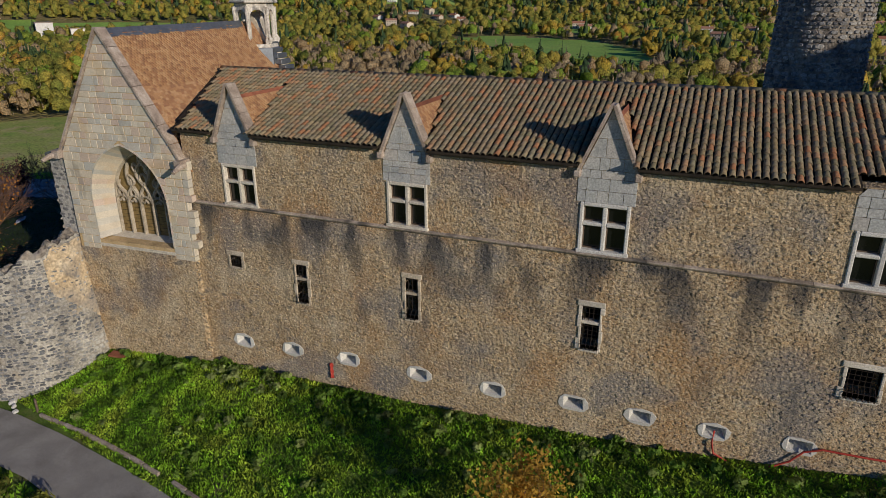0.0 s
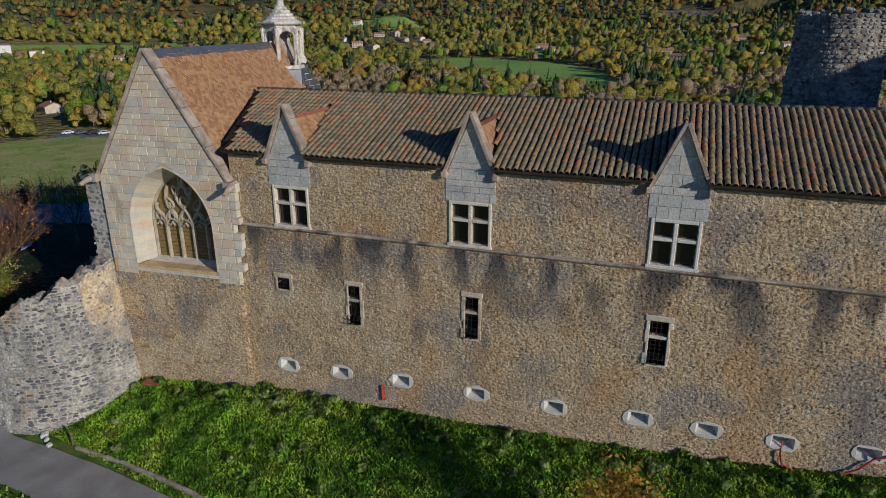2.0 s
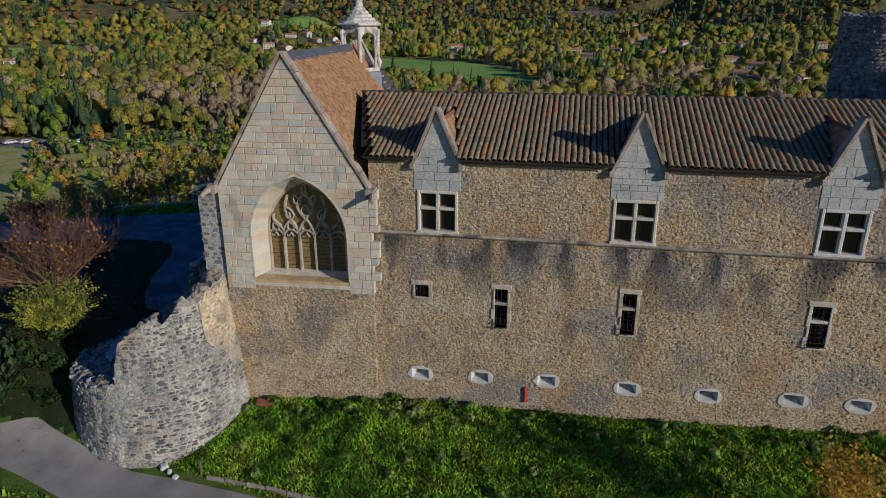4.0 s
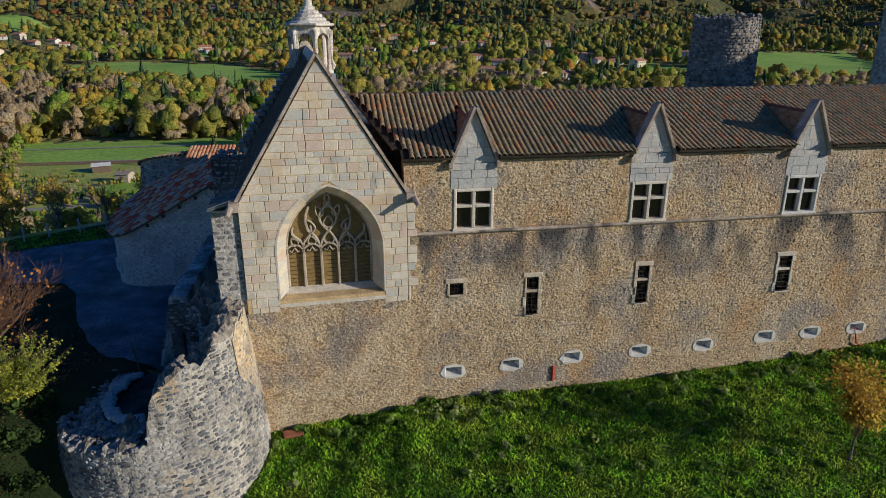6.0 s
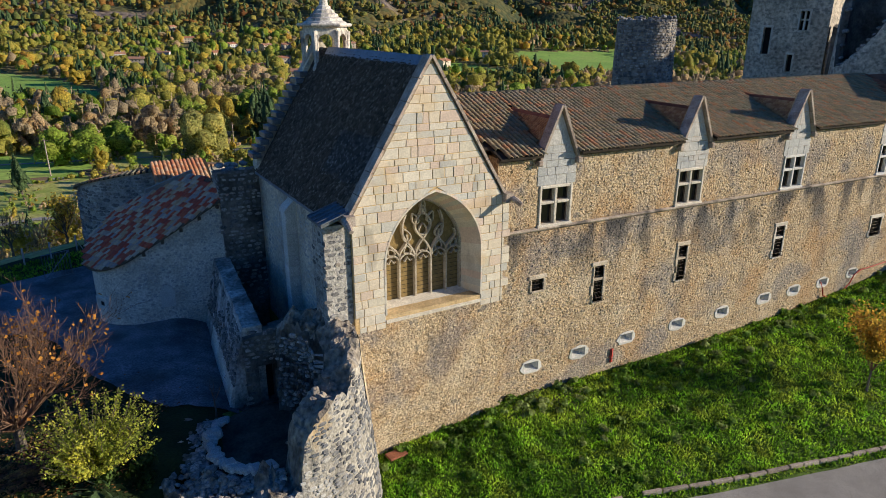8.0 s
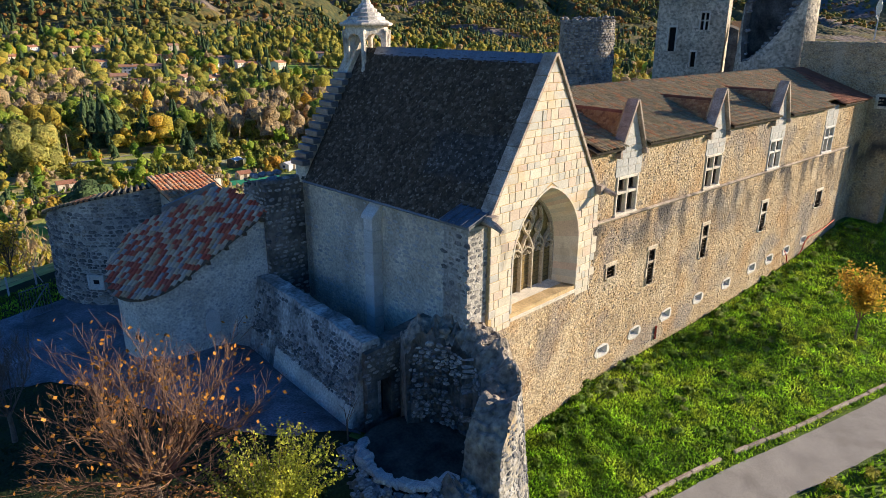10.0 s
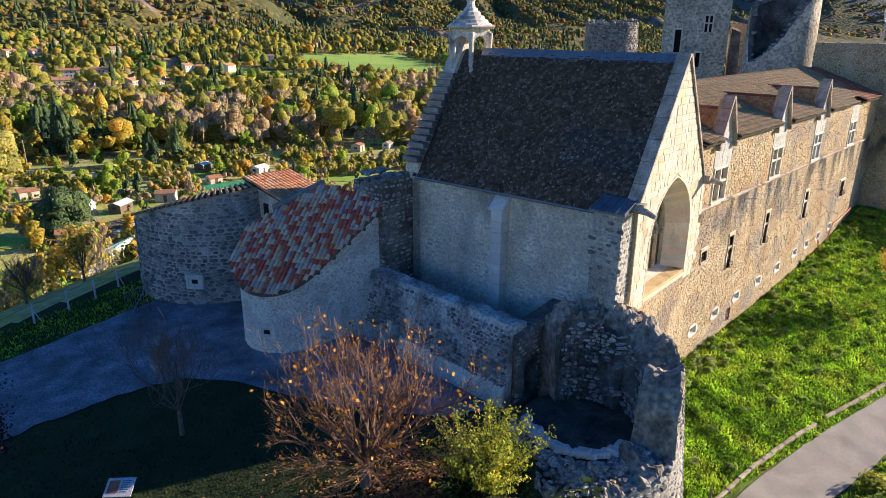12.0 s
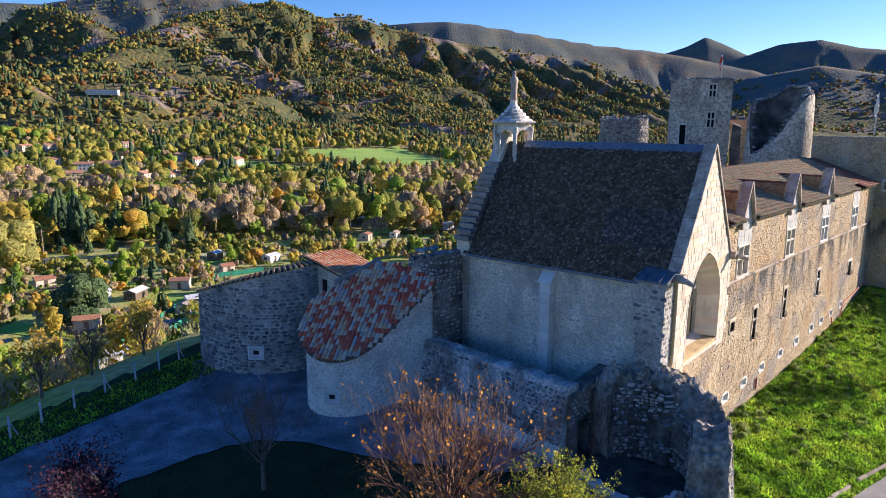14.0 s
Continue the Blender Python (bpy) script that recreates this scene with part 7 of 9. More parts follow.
L_GOLD = leaf_mat("golden_leaves", [(0.46, 0.40, 0.07), (0.60, 0.46, 0.07), (0.62, 0.36, 0.07)], trans=0.5)
L_OLIVE = leaf_mat("olive_leaves", [(0.20, 0.25, 0.05), (0.40, 0.38, 0.075), (0.56, 0.46, 0.09)], trans=0.5)
L_OAK = leaf_mat("hill_oak_leaves", [(0.13, 0.16, 0.04), (0.25, 0.235, 0.05), (0.40, 0.31, 0.065)], 0.03, trans=0.3)
L_BROWN = leaf_mat("bare_brown_crowns", [(0.42, 0.325, 0.19), (0.54, 0.42, 0.25), (0.58, 0.41, 0.20)], trans=0.5)
L_PINE = leaf_mat("pine_needles", [(0.04, 0.08, 0.035), (0.07, 0.12, 0.045), (0.10, 0.15, 0.055)], trans=0.2)
L_GREEN = leaf_mat("green_leaves", [(0.19, 0.30, 0.04), (0.31, 0.42, 0.055), (0.43, 0.48, 0.08)], trans=0.5)
L_WILLOW = leaf_mat("pale_willow_leaves", [(0.34, 0.35, 0.10), (0.46, 0.44, 0.13), (0.54, 0.46, 0.12)], 0.4, trans=0.5)
L_RUST = leaf_mat("rust_oak_leaves", [(0.26, 0.11, 0.035), (0.36, 0.19, 0.045), (0.30, 0.23, 0.055)], 0.03, trans=0.4)
L_LIME = leaf_mat("lime_leaves", [(0.26, 0.34, 0.035), (0.40, 0.46, 0.06), (0.48, 0.46, 0.06)], 1.5)
L_DARKGREEN = leaf_mat("dark_green_leaves", [(0.025, 0.055, 0.012), (0.045, 0.085, 0.018), (0.07, 0.12, 0.025)], 1.0, trans=0.2)
L_PURPLE = leaf_mat("purple_leaves", [(0.05, 0.018, 0.035), (0.09, 0.028, 0.05)], 1.5)
L_ORANGE = leaf_mat("orange_leaves", [(0.40, 0.16, 0.03), (0.55, 0.27, 0.05)], 1.5)
L_GRASS = leaf_mat("grass_blades", [(0.14, 0.30, 0.019), (0.28, 0.50, 0.03), (0.43, 0.56, 0.055)], 0.6, 0.5, 0.4)
# lawn blades, darkened likewise for the yard's shade
L_LAWN = leaf_mat("shaded_lawn_blades", [(0.016, 0.036, 0.007), (0.028, 0.054, 0.011), (0.04, 0.066, 0.016)], 0.6, 0.4, 0.3)
L_WEED = leaf_mat("weed_leaves", [(0.12, 0.24, 0.03), (0.20, 0.33, 0.05), (0.34, 0.40, 0.14)], 0.7, 0.3, 0.4)
RG = np.random.RandomState(17)


def quads_at(P, A, B):
    """Small four-cornered leaves at P with half axes A and B."""
    V = np.stack([P - A - B * 0.6, P + A * 0.2 - B, P + A + B * 0.5, P - A * 0.3 + B], 1).reshape(-1, 3)
    return V, np.arange(len(V)).reshape(-1, 4)


def unit(n):
    v = RG.normal(size=(n, 3))
    return v / np.linalg.norm(v, axis=1, keepdims=True)


def foliage(name, C, R, per, size, material, label="", category="", parent=None, lobes=6, spread=0.62, up=0.0, cone=False, face=0.6):
    """Crowns at C with radii R, each of several lobes built up from many small leaf clumps."""
    N = len(C)
    lob = unit(N * lobes).reshape(N, lobes, 3) * RG.uniform(0.35, 1.0, (N, lobes, 1))
    lob[..., 2] = lob[..., 2] * 0.9
    which = RG.randint(0, lobes, (N, per))
    d = unit(N * per).reshape(N, per, 3) * RG.uniform(0.55, 1.0, (N, per, 1))
    p = np.take_along_axis(lob, which[..., None].repeat(3, 2), 1) * spread + d * (1 - spread * 0.85)
    if cone:
        t = (np.clip(p[..., 2], -1, 1) + 1) / 2
        p[..., :2] *= (1.15 - t)[..., None]
    P = (C[:, None] + p * R[:, None]).reshape(-1, 3)
    s = (np.repeat(size * R[:, 0], per) * RG.uniform(0.5, 1.3, N * per))[:, None]
    if up:
        A = unit(N * per)
        A[:, 2] += up
        nrm = np.cross(A, unit(N * per))
    else:
        out = (p.reshape(-1, 3) + 0.6 * d.reshape(-1, 3)) * (face * 1.2) + unit(N * per) * (1 - face)
        A = np.cross(out, unit(N * per))
        A /= np.linalg.norm(A, axis=1, keepdims=True) + 1e-9
        nrm = np.cross(out, A)
    nrm /= np.linalg.norm(nrm, axis=1, keepdims=True) + 1e-9
    V, q = quads_at(P, A * s, nrm * s * (0.8 if up == 0 else 0.22))
    ob = fast_part(name, V, q, material, parent)
    if label:
        tagged(ob, label, category, kind="stuff")
    return ob


def ico(level):
    """Points and triangles of a round hull, open below."""
    bm = bmesh.new()
    bmesh.ops.create_icosphere(bm, subdivisions=level, radius=1.0)
    bm.verts.ensure_lookup_table()
    V = np.array([v.co[:] for v in bm.verts])
    T = np.array([[v.index for v in f.verts] for f in bm.faces if f.calc_center_median().z > -0.45])
    bm.free()
    return V, T


def crowns(name, C, R, level, per, size, material, label, category, cone=False, rough=0.5, parent=None, lobes=5):
    """Full crowns: an uneven leafy mass with clumps of leaves standing out all over it."""
    N = len(C)
    V0, T0 = ico(level)
    n = len(V0)
    # several unequal lobes make up each crown
    K = lobes
    off = unit(N * K).reshape(N, K, 3) * RG.uniform(*((0.4, 0.82) if lobes > 3 else (0.3, 0.62)), (N, K, 1))
    off[:, 0] *= 0.3 if lobes > 1 else 0.1
    lr = RG.uniform(*((0.32, 0.5) if lobes > 3 else (0.4, 0.64) if lobes > 1 else (0.6, 0.85)), (N, K, 1, 1)) * (0.8 if material in (L_BROWN, L_TWIGGY) else 1.0)
    f = RG.uniform(1 - rough, 1 + rough, (N, K, n, 1))
    shape = (off[:, :, None] + V0[None, None] * f * lr).reshape(N, K * n, 3)
    if cone:
        t = (np.clip(shape[..., 2], -1, 1) + 1) / 2
        shape[..., :2] *= (1.12 - t)[..., None]
    n = K * n
    T0 = (T0[None] + (np.arange(K) * (n // K))[:, None, None]).reshape(-1, 3)
    hull = C[:, None] + shape * R[:, None]
    tri = (T0[None] + (np.arange(N) * n)[:, None, None]).reshape(-1, 3)
    V = hull.reshape(-1, 3)
    pick2 = RG.randint(0, n, (N, per))
    j = np.arange(N)[:, None]
    base = shape[j, pick2]
    out = base / (np.linalg.norm(base, axis=2, keepdims=True) + 1e-9)
    P = (C[:, None] + (base * RG.uniform(0.92, 1.16, (N, per, 1)) + RG.normal(0, 0.11, (N, per, 3))) * R[:, None]).reshape(-1, 3)
    out = out.reshape(-1, 3) + unit(N * per) * 0.65
    A = np.cross(out, unit(N * per))
    A /= np.linalg.norm(A, axis=1, keepdims=True) + 1e-9
    B = np.cross(out, A)
    B /= np.linalg.norm(B, axis=1, keepdims=True) + 1e-9
    s = (np.repeat(size * R[:, 0], per) * RG.uniform(0.5, 1.4, N * per))[:, None]
    if material in (L_BROWN, L_TWIGGY):
        A, B = np.stack([A[:, 0] * 0.25, A[:, 1] * 0.25, np.abs(A[:, 2]) + 1.3], 1), B * 0.35
    V2, q2 = quads_at(P, A * s, B * s * 0.8)
    me_v = np.concatenate([V, V2])
    ob = mixed_part(name, me_v, tri, q2 + len(V), material, parent)
    if label:
        tagged(ob, label, category, kind="stuff")
    return ob


def mixed_part(name, v, tri, quad, material, parent=None):
    """Triangles and four-cornered faces in one mesh."""
    me = bpy.data.meshes.new(name)
    me.vertices.add(len(v))
    me.vertices.foreach_set("co", np.ascontiguousarray(v, dtype=np.float32).ravel())
    idx2 = np.concatenate([tri.ravel(), quad.ravel()]).astype(np.int32)
    tot = np.concatenate([np.full(len(tri), 3), np.full(len(quad), 4)]).astype(np.int32)
    me.loops.add(len(idx2))
    me.loops.foreach_set("vertex_index", idx2)
    me.polygons.add(len(tot))
    me.polygons.foreach_set("loop_start", (np.cumsum(tot) - tot).astype(np.int32))
    me.polygons.foreach_set("loop_total", tot)
    me.materials.append(material)
    me.update(calc_edges=True)
    ob = new(name, me)
    if parent:
        ob.parent = parent
    return ob


L_TWIGGY = leaf_mat("twiggy_grey_crowns", [(0.38, 0.31, 0.2), (0.50, 0.40, 0.25), (0.50, 0.38, 0.2)], trans=0.45)


def sector(n, r0, r1, a0=-12, a1=150):
    r = np.sqrt(RG.uniform(r0 * r0, r1 * r1, n))
    a = np.radians(RG.uniform(a0, a1, n))
    return -31 + r * np.cos(a), -12 + r * np.sin(a)


HOUSES = [(133, 734), (154, 752), (176, 749), (149, 565), (168, 560), (247, 736), (224, 580), (245, 602), (240, 560), (258, 566), (268, 540), (152, 455), (166, 440), (90, 403), (116, 436), (348, 607), (128, 520), (200, 640),
          (-367, 720), (-331, 684), (-303, 666), (-335, 756), (-322, 772), (-300, 746), (-288, 770), (-272, 752), (-130, 740), (2, 705), (16, 657), (28, 604), (44, 712), (58, 586), (78, 970), (-413, 854),
          (82, 838), (94, 730), (117, 756), (104, 554), (141, 622), (-479, 486), (-346, 383), (-261, 215), (-122, 734)]
SHEDS = [(37.6, 146), (19.9, 149), (26, 144), (28.5, 123), (54.7, 155), (71, 159), (60, 172), (125, 164), (114, 167), (152, 164), (138, 199), (163, 210), (14.7, 173), (5.4, 102), (-67.8, 174.6), (-57.5, 159.8), (10, 127), (33, 128)]


def clear_of(x, y, reach=70.0):
    """Which places would not hide a house from the castle side."""
    ok = np.ones(len(x), bool)
    for hx, hy in HOUSES:
        dx, dy = -20 - hx, -15 - hy
        l = math.hypot(dx, dy)
        al = ((x - hx) * dx + (y - hy) * dy) / l
        la = np.abs((x - hx) * dy - (y - hy) * dx) / l
        ok &= ~((al > -9) & (al < reach) & (la < 8.5))
    l = np.hypot(x + 20, y + 15)
    for kind, poly in FIELDS[:4]:
        ok &= ~in_poly(x + (x + 20) / l * 12, y + (y + 15) / l * 12, poly)
    for hx, hy in SHEDS:
        dx, dy = -25 - hx, -15 - hy
        l = math.hypot(dx, dy)
        al = ((x - hx) * dx + (y - hy) * dy) / l
        la = np.abs((x - hx) * dy - (y - hy) * dx) / l
        ok &= ~((al > -4) & (al < 16) & (la < 4.0))
    return ok


def grow(names, n, r0, r1, zones, size, per, leaf, prob=None, level=1, a0=-12, a1=150, tall=1.25, lobes=5):
    """Scatters trees over ground of the given zones; names: (object name, material, share, cone, label)."""
    x, y = sector(n, r0, r1, a0, a1)
    zn = zone(x, y)
    ok = np.isin(zn, zones) & clear_of(x, y)
    if prob is not None:
        ok &= prob(x, y)
    x, y = x[ok], y[ok]
    z = height(x, y)
    sp = fbm(x / 45, y / 45, 71) * 0.7 + RG.uniform(0, 0.22, len(x))
    sp = (np.argsort(np.argsort(sp)) + 0.5) / max(1, len(sp))
    low = np.ones(len(x))
    l = np.hypot(x + 20, y + 15)
    for kind, poly in FIELDS[:4]:
        for step in (20.0, 35.0, 50.0, 65.0, 80.0):
            low = np.where(in_poly(x + (x + 20) / l * step, y + (y + 15) / l * step, poly), np.minimum(low, step / 95), low)
    lo = 0.0
    for name, material, share, cone, label in names:
        k = (sp >= lo) & (sp < lo + share)
        lo += share
        m = int(k.sum())
        if not m:
            continue
        rad2 = size * low[k] * RG.uniform(0.6, 1.3, m) * (0.8 if cone else 1.0)
        R = np.stack([rad2, rad2, rad2 * (1.9 if cone else tall)], 1)
        C = np.stack([x[k], y[k], z[k] + R[:, 2] * 0.8], 1)
        crowns(name, C, R, level, per, leaf, material, label, "trees", cone, lobes=lobes)


# riverside woods
grow([("riverside_bare_trees", L_BROWN, 0.26, False, "leafless brown riverside woods"), ("riverside_grey_trees", L_TWIGGY, 0.14, False, "leafless grey-brown riverside woods"), ("riverside_olive_trees", L_OLIVE, 0.34, False, "olive-green autumn riverside trees"),
      ("riverside_golden_trees", L_GOLD, 0.08, False, "golden autumn riverside trees"), ("riverside_green_trees", L_GREEN, 0.10, False, "still green riverside trees"), ("riverside_pines", L_PINE, 0.08, True, "dark pines among the riverside woods")],
     4300, 232, 460, [3], 6.0, 30, 0.13, lambda x, y: fbm(x / 60, y / 60, 77) > 0.22, lobes=6, tall=1.1, a0=0, a1=148)
# village slopes
grow([("village_olive_trees", L_OLIVE, 0.56, False, "olive-green trees round the village"), ("village_pines", L_PINE, 0.14, True, "dark pines round the village"), ("village_golden_trees", L_GOLD, 0.10, False, "yellow autumn trees round the village"),
      ("village_bare_trees", L_BROWN, 0.10, False, "brown leafless trees round the village"), ("village_green_trees", L_GREEN, 0.10, False, "green trees round the village")],
     8600, 440, 980, [3], 6.2, 8, 0.18, lambda x, y: fbm(x / 110, y / 110, 78) > 0.22, lobes=3, tall=1.1, a0=2, a1=148)
# mountain woods
HILL_WOODS = [("mountain_olive_woods", L_OAK, 0.46, False, "olive woods on the mountain slopes"), ("mountain_pines", L_PINE, 0.20, True, "dark pine woods on the mountain slopes"), ("mountain_rust_woods", L_RUST, 0.20, False, "rust-gold oak woods on the mountain slopes"),
      ("mountain_bare_woods", L_OAK, 0.14, False, "brown leafless woods on the mountain slopes")]
grow(HILL_WOODS, 25000, 930, 2200, [4, 3], 5.9, 3, 0.26, lambda x, y: fbm(x / 60, y / 60, 79) + RG.uniform(-0.1, 0.1, len(x)) > 0.38, tall=0.85, a0=22, a1=84, lobes=1)
grow([(n0.replace("mountain", "western"), m0, s0, c0, l0.replace("mountain", "western")) for n0, m0, s0, c0, l0 in HILL_WOODS], 7000, 930, 1600, [4, 3], 6.3, 3, 0.26, lambda x, y: fbm(x / 60, y / 60, 79) > 0.36, tall=0.85, a0=84, a1=146, lobes=1)
# far ranges
grow([("far_olive_woods", L_OAK, 0.45, False, "olive woods on the far ranges"), ("far_rust_woods", L_RUST, 0.35, False, "rust-coloured oak woods on the far ranges"), ("far_pines", L_PINE, 0.20, False, "dark pine woods on the far ranges")],
     6500, 2060, 3150, [4, 8], 8.0, 2, 0.3, lambda x, y: fbm(x / 110, y / 110, 83) > 0.42, tall=0.8, a0=8, a1=100, lobes=1)
# gardens and the foot of the hill
grow([("garden_bushes", L_OLIVE, 0.38, False, "olive garden bushes and hedges"), ("garden_bare_bushes", L_BROWN, 0.19, False, "leafless brown garden bushes"), ("garden_grey_bushes", L_TWIGGY, 0.19, False, "leafless grey garden bushes"), ("garden_golden_bushes", L_GOLD, 0.12, False, "yellow garden bushes"), ("garden_green_bushes", L_GREEN, 0.12, False, "green garden bushes")],
     9500, 84, 245, [2, 6], 1.4, 12, 0.2, lambda x, y: (fbm(x / 14, y / 14, 80) > 0.42), a0=5, a1=128, lobes=3)
grow([("garden_trees", L_GREEN, 0.4, False, "round green garden trees"), ("garden_golden_trees", L_GOLD, 0.25, False, "golden garden trees"), ("garden_pines", L_PINE, 0.35, True, "dark garden conifers")],
     420, 100, 245, [2, 6], 2.6, 110, 0.11, lambda x, y: fbm(x / 20, y / 20, 81) > 0.4, a0=5, a1=128)


def row_of(name, material, label, lines, step, r2, per, leaf, tall=1.0):
    """Bushes set close along lines of the plan."""
    X, Y = [], []
    for (x0, y0), (x1, y1) in lines:
        m = max(2, int(math.hypot(x1 - x0, y1 - y0) / step))
        t = (np.arange(m) + RG.uniform(0.2, 0.8, m)) / m
        X.append(x0 + (x1 - x0) * t + RG.normal(0, step * 0.12, m))
        Y.append(y0 + (y1 - y0) * t + RG.normal(0, step * 0.12, m))
    x, y = np.concatenate(X), np.concatenate(Y)
    r3 = r2 * RG.uniform(0.7, 1.2, len(x))
    R = np.stack([r3, r3, r3 * tall], 1)
    crowns(name, np.stack([x, y, height(x, y) + r3 * tall * 0.6], 1), R, 1, per, leaf, material, label, "hedge", lobes=1 if r2 < 0.5 else 2)


# kitchen-garden plots with rows of vegetables, between hedges
M_tilled = mat("tilled_soil", [(0.15, 0.105, 0.07), (0.24, 0.17, 0.115)], 0.5, 4.0, 0.95, 0.8, 0.1)
M_plotgrass = mat("mown_plot_grass", [(0.22, 0.36, 0.045), (0.32, 0.46, 0.065)], 0.3, 3.0, 0.95, 0.5, 0.08)
M_straw = mat("dry_straw_grass", [(0.40, 0.33, 0.15), (0.52, 0.44, 0.23)], 0.4, 4.0, 0.95, 0.5, 0.08)
pr = random.Random(44)
veg, hedges = [], []
for k in range(120):
    r, a = pr.uniform(95, 228), radians(pr.uniform(14, 112))
    px, py = -31 + r * math.cos(a), -12 + r * math.sin(a)
    if not (py > 62 + 0.26 * (px + 17) - 0 and abs(px) < 260) or zone(np.array([px]), np.array([py]))[0] not in (2, 6):
        continue
    w, d2, tu = pr.uniform(5, 14), pr.uniform(5, 12), pr.choice((0.35, 0.5, 0.42)) + (1.57 if pr.random() < 0.5 else 0)
    u, v2 = Vector((math.cos(tu), math.sin(tu))), Vector((-math.sin(tu), math.cos(tu)))
    cen = Vector((px, py))
    kind2 = k % 4
    drape("garden_plot", [[tuple(cen + u * (w * (i / 4 - 0.5)) + v2 * (d2 * (j / 4 - 0.5))) for j in range(5)] for i in range(5)], (M_plotgrass, M_tilled, M_plotgrass, M_straw)[kind2],
          ("mown green garden plot", "dug brown garden plot", "mown green garden plot", "dry straw-coloured garden plot")[kind2] + " between hedges", "garden plot", 0.12)
    if kind2 == 1:
        for j in range(int(d2 / 1.4)):
            veg.append((tuple(cen - u * w * 0.45 + v2 * (j * 1.4 - d2 * 0.4)), tuple(cen + u * w * 0.45 + v2 * (j * 1.4 - d2 * 0.4))))
    if k % 3 != 2:
        hedges.append((tuple(cen - u * w * 0.55 + v2 * d2 * 0.55), tuple(cen + u * w * 0.55 + v2 * d2 * 0.55)))
    if k % 3 == 0:
        hedges.append((tuple(cen - u * w * 0.55 - v2 * d2 * 0.55), tuple(cen - u * w * 0.55 + v2 * d2 * 0.55)))
row_of("vegetable_rows", L_GREEN, "rows of green vegetables in dug plots", veg, 0.9, 0.34, 8, 0.25, 0.7)
row_of("garden_hedges", L_OLIVE, "clipped olive-green hedges between the plots", hedges[::2], 1.0, 0.75, 18, 0.2, 1.3)
row_of("garden_green_hedges", L_GREEN, "green hedges between the plots", hedges[1::2], 1.1, 0.7, 18, 0.2, 1.2)
# scrub on the slope below the yard fence
x, y = RG.uniform(-48, -6, 420), RG.uniform(24, 62, 420)
ok = (y > 26.5 + 0.26 * (x + 17)) & ((x < -14) | (y > 31))
x, y = x[ok], y[ok]
z = height(x, y)
for k, (name, material, label) in enumerate((("slope_bare_scrub", L_TWIGGY, "leafless grey-brown scrub on the castle slope"), ("slope_olive_scrub", L_OLIVE, "olive-green scrub on the castle slope"), ("slope_golden_scrub", L_GOLD, "golden scrub on the castle slope"), ("slope_brown_scrub", L_BROWN, "brown scrub on the castle slope"))):
    s = (np.arange(len(x)) % 4 == k)
    r2 = RG.uniform(0.9, 1.9, s.sum())
    R = np.stack([r2, r2, r2 * 1.15], 1)
    foliage(name, np.stack([x[s], y[s], z[s] + r2 * 0.9], 1), R, 150, 0.12, material, label, "scrub", up=1.2 if k in (0, 3) else 0)
# single tall trees that stand out among the gardens
for name, label, x, y, r2, tall, material, cone in (
        ("willow_tree", "large pale yellow-green willow among the gardens", 13.6, 194.0, 7.0, 1.15, L_WILLOW, False),
        ("garden_ash_tree", "tall rounded bright green tree by the river lawn", -29.2, 203.4, 5.2, 1.1, L_GREEN, False),
        ("garden_ash_tree", "tall rounded bright green tree by the river lawn", -20.2, 203.0, 5.6, 1.0, L_GREEN, False),
        ("garden_ash_tree", "tall rounded bright green tree by the river lawn", -12.0, 212.0, 5.8, 1.0, L_GREEN, False),
        ("fir_tree", "dark conical fir tree among the gardens", 61.3, 190.5, 3.0, 1.9, L_PINE, True),
        ("fir_tree", "dark conical fir tree among the gardens", 53.5, 192.0, 3.2, 1.7, L_PINE, True),
        ("cedar_tree", "broad dark green cedar among the garden huts", 11.0, 133.0, 5.0, 1.0, L_PINE, False),
        ("spruce_tree", "blue-grey conical spruce beside a garden hut", -35.3, 169.0, 2.6, 1.9, L_PINE, True)):
    tr = thing(name, label, "tree", x, y, float(height(x, y)), "tall garden trees")
    part("trunk", Geo().tube([(0, 0, -0.3), (0.1, 0, r2 * 0.6), (0, 0.1, r2 * tall)], [0.4, 0.3, 0.12], 8), M_bark, tr)
    crowns("crown", np.array([[0.0, 0.0, r2 * tall * 1.02]]), np.array([[r2, r2, r2 * tall]]), 2, 1600, 0.05, material, "", "", cone, 0.4, tr, 16)




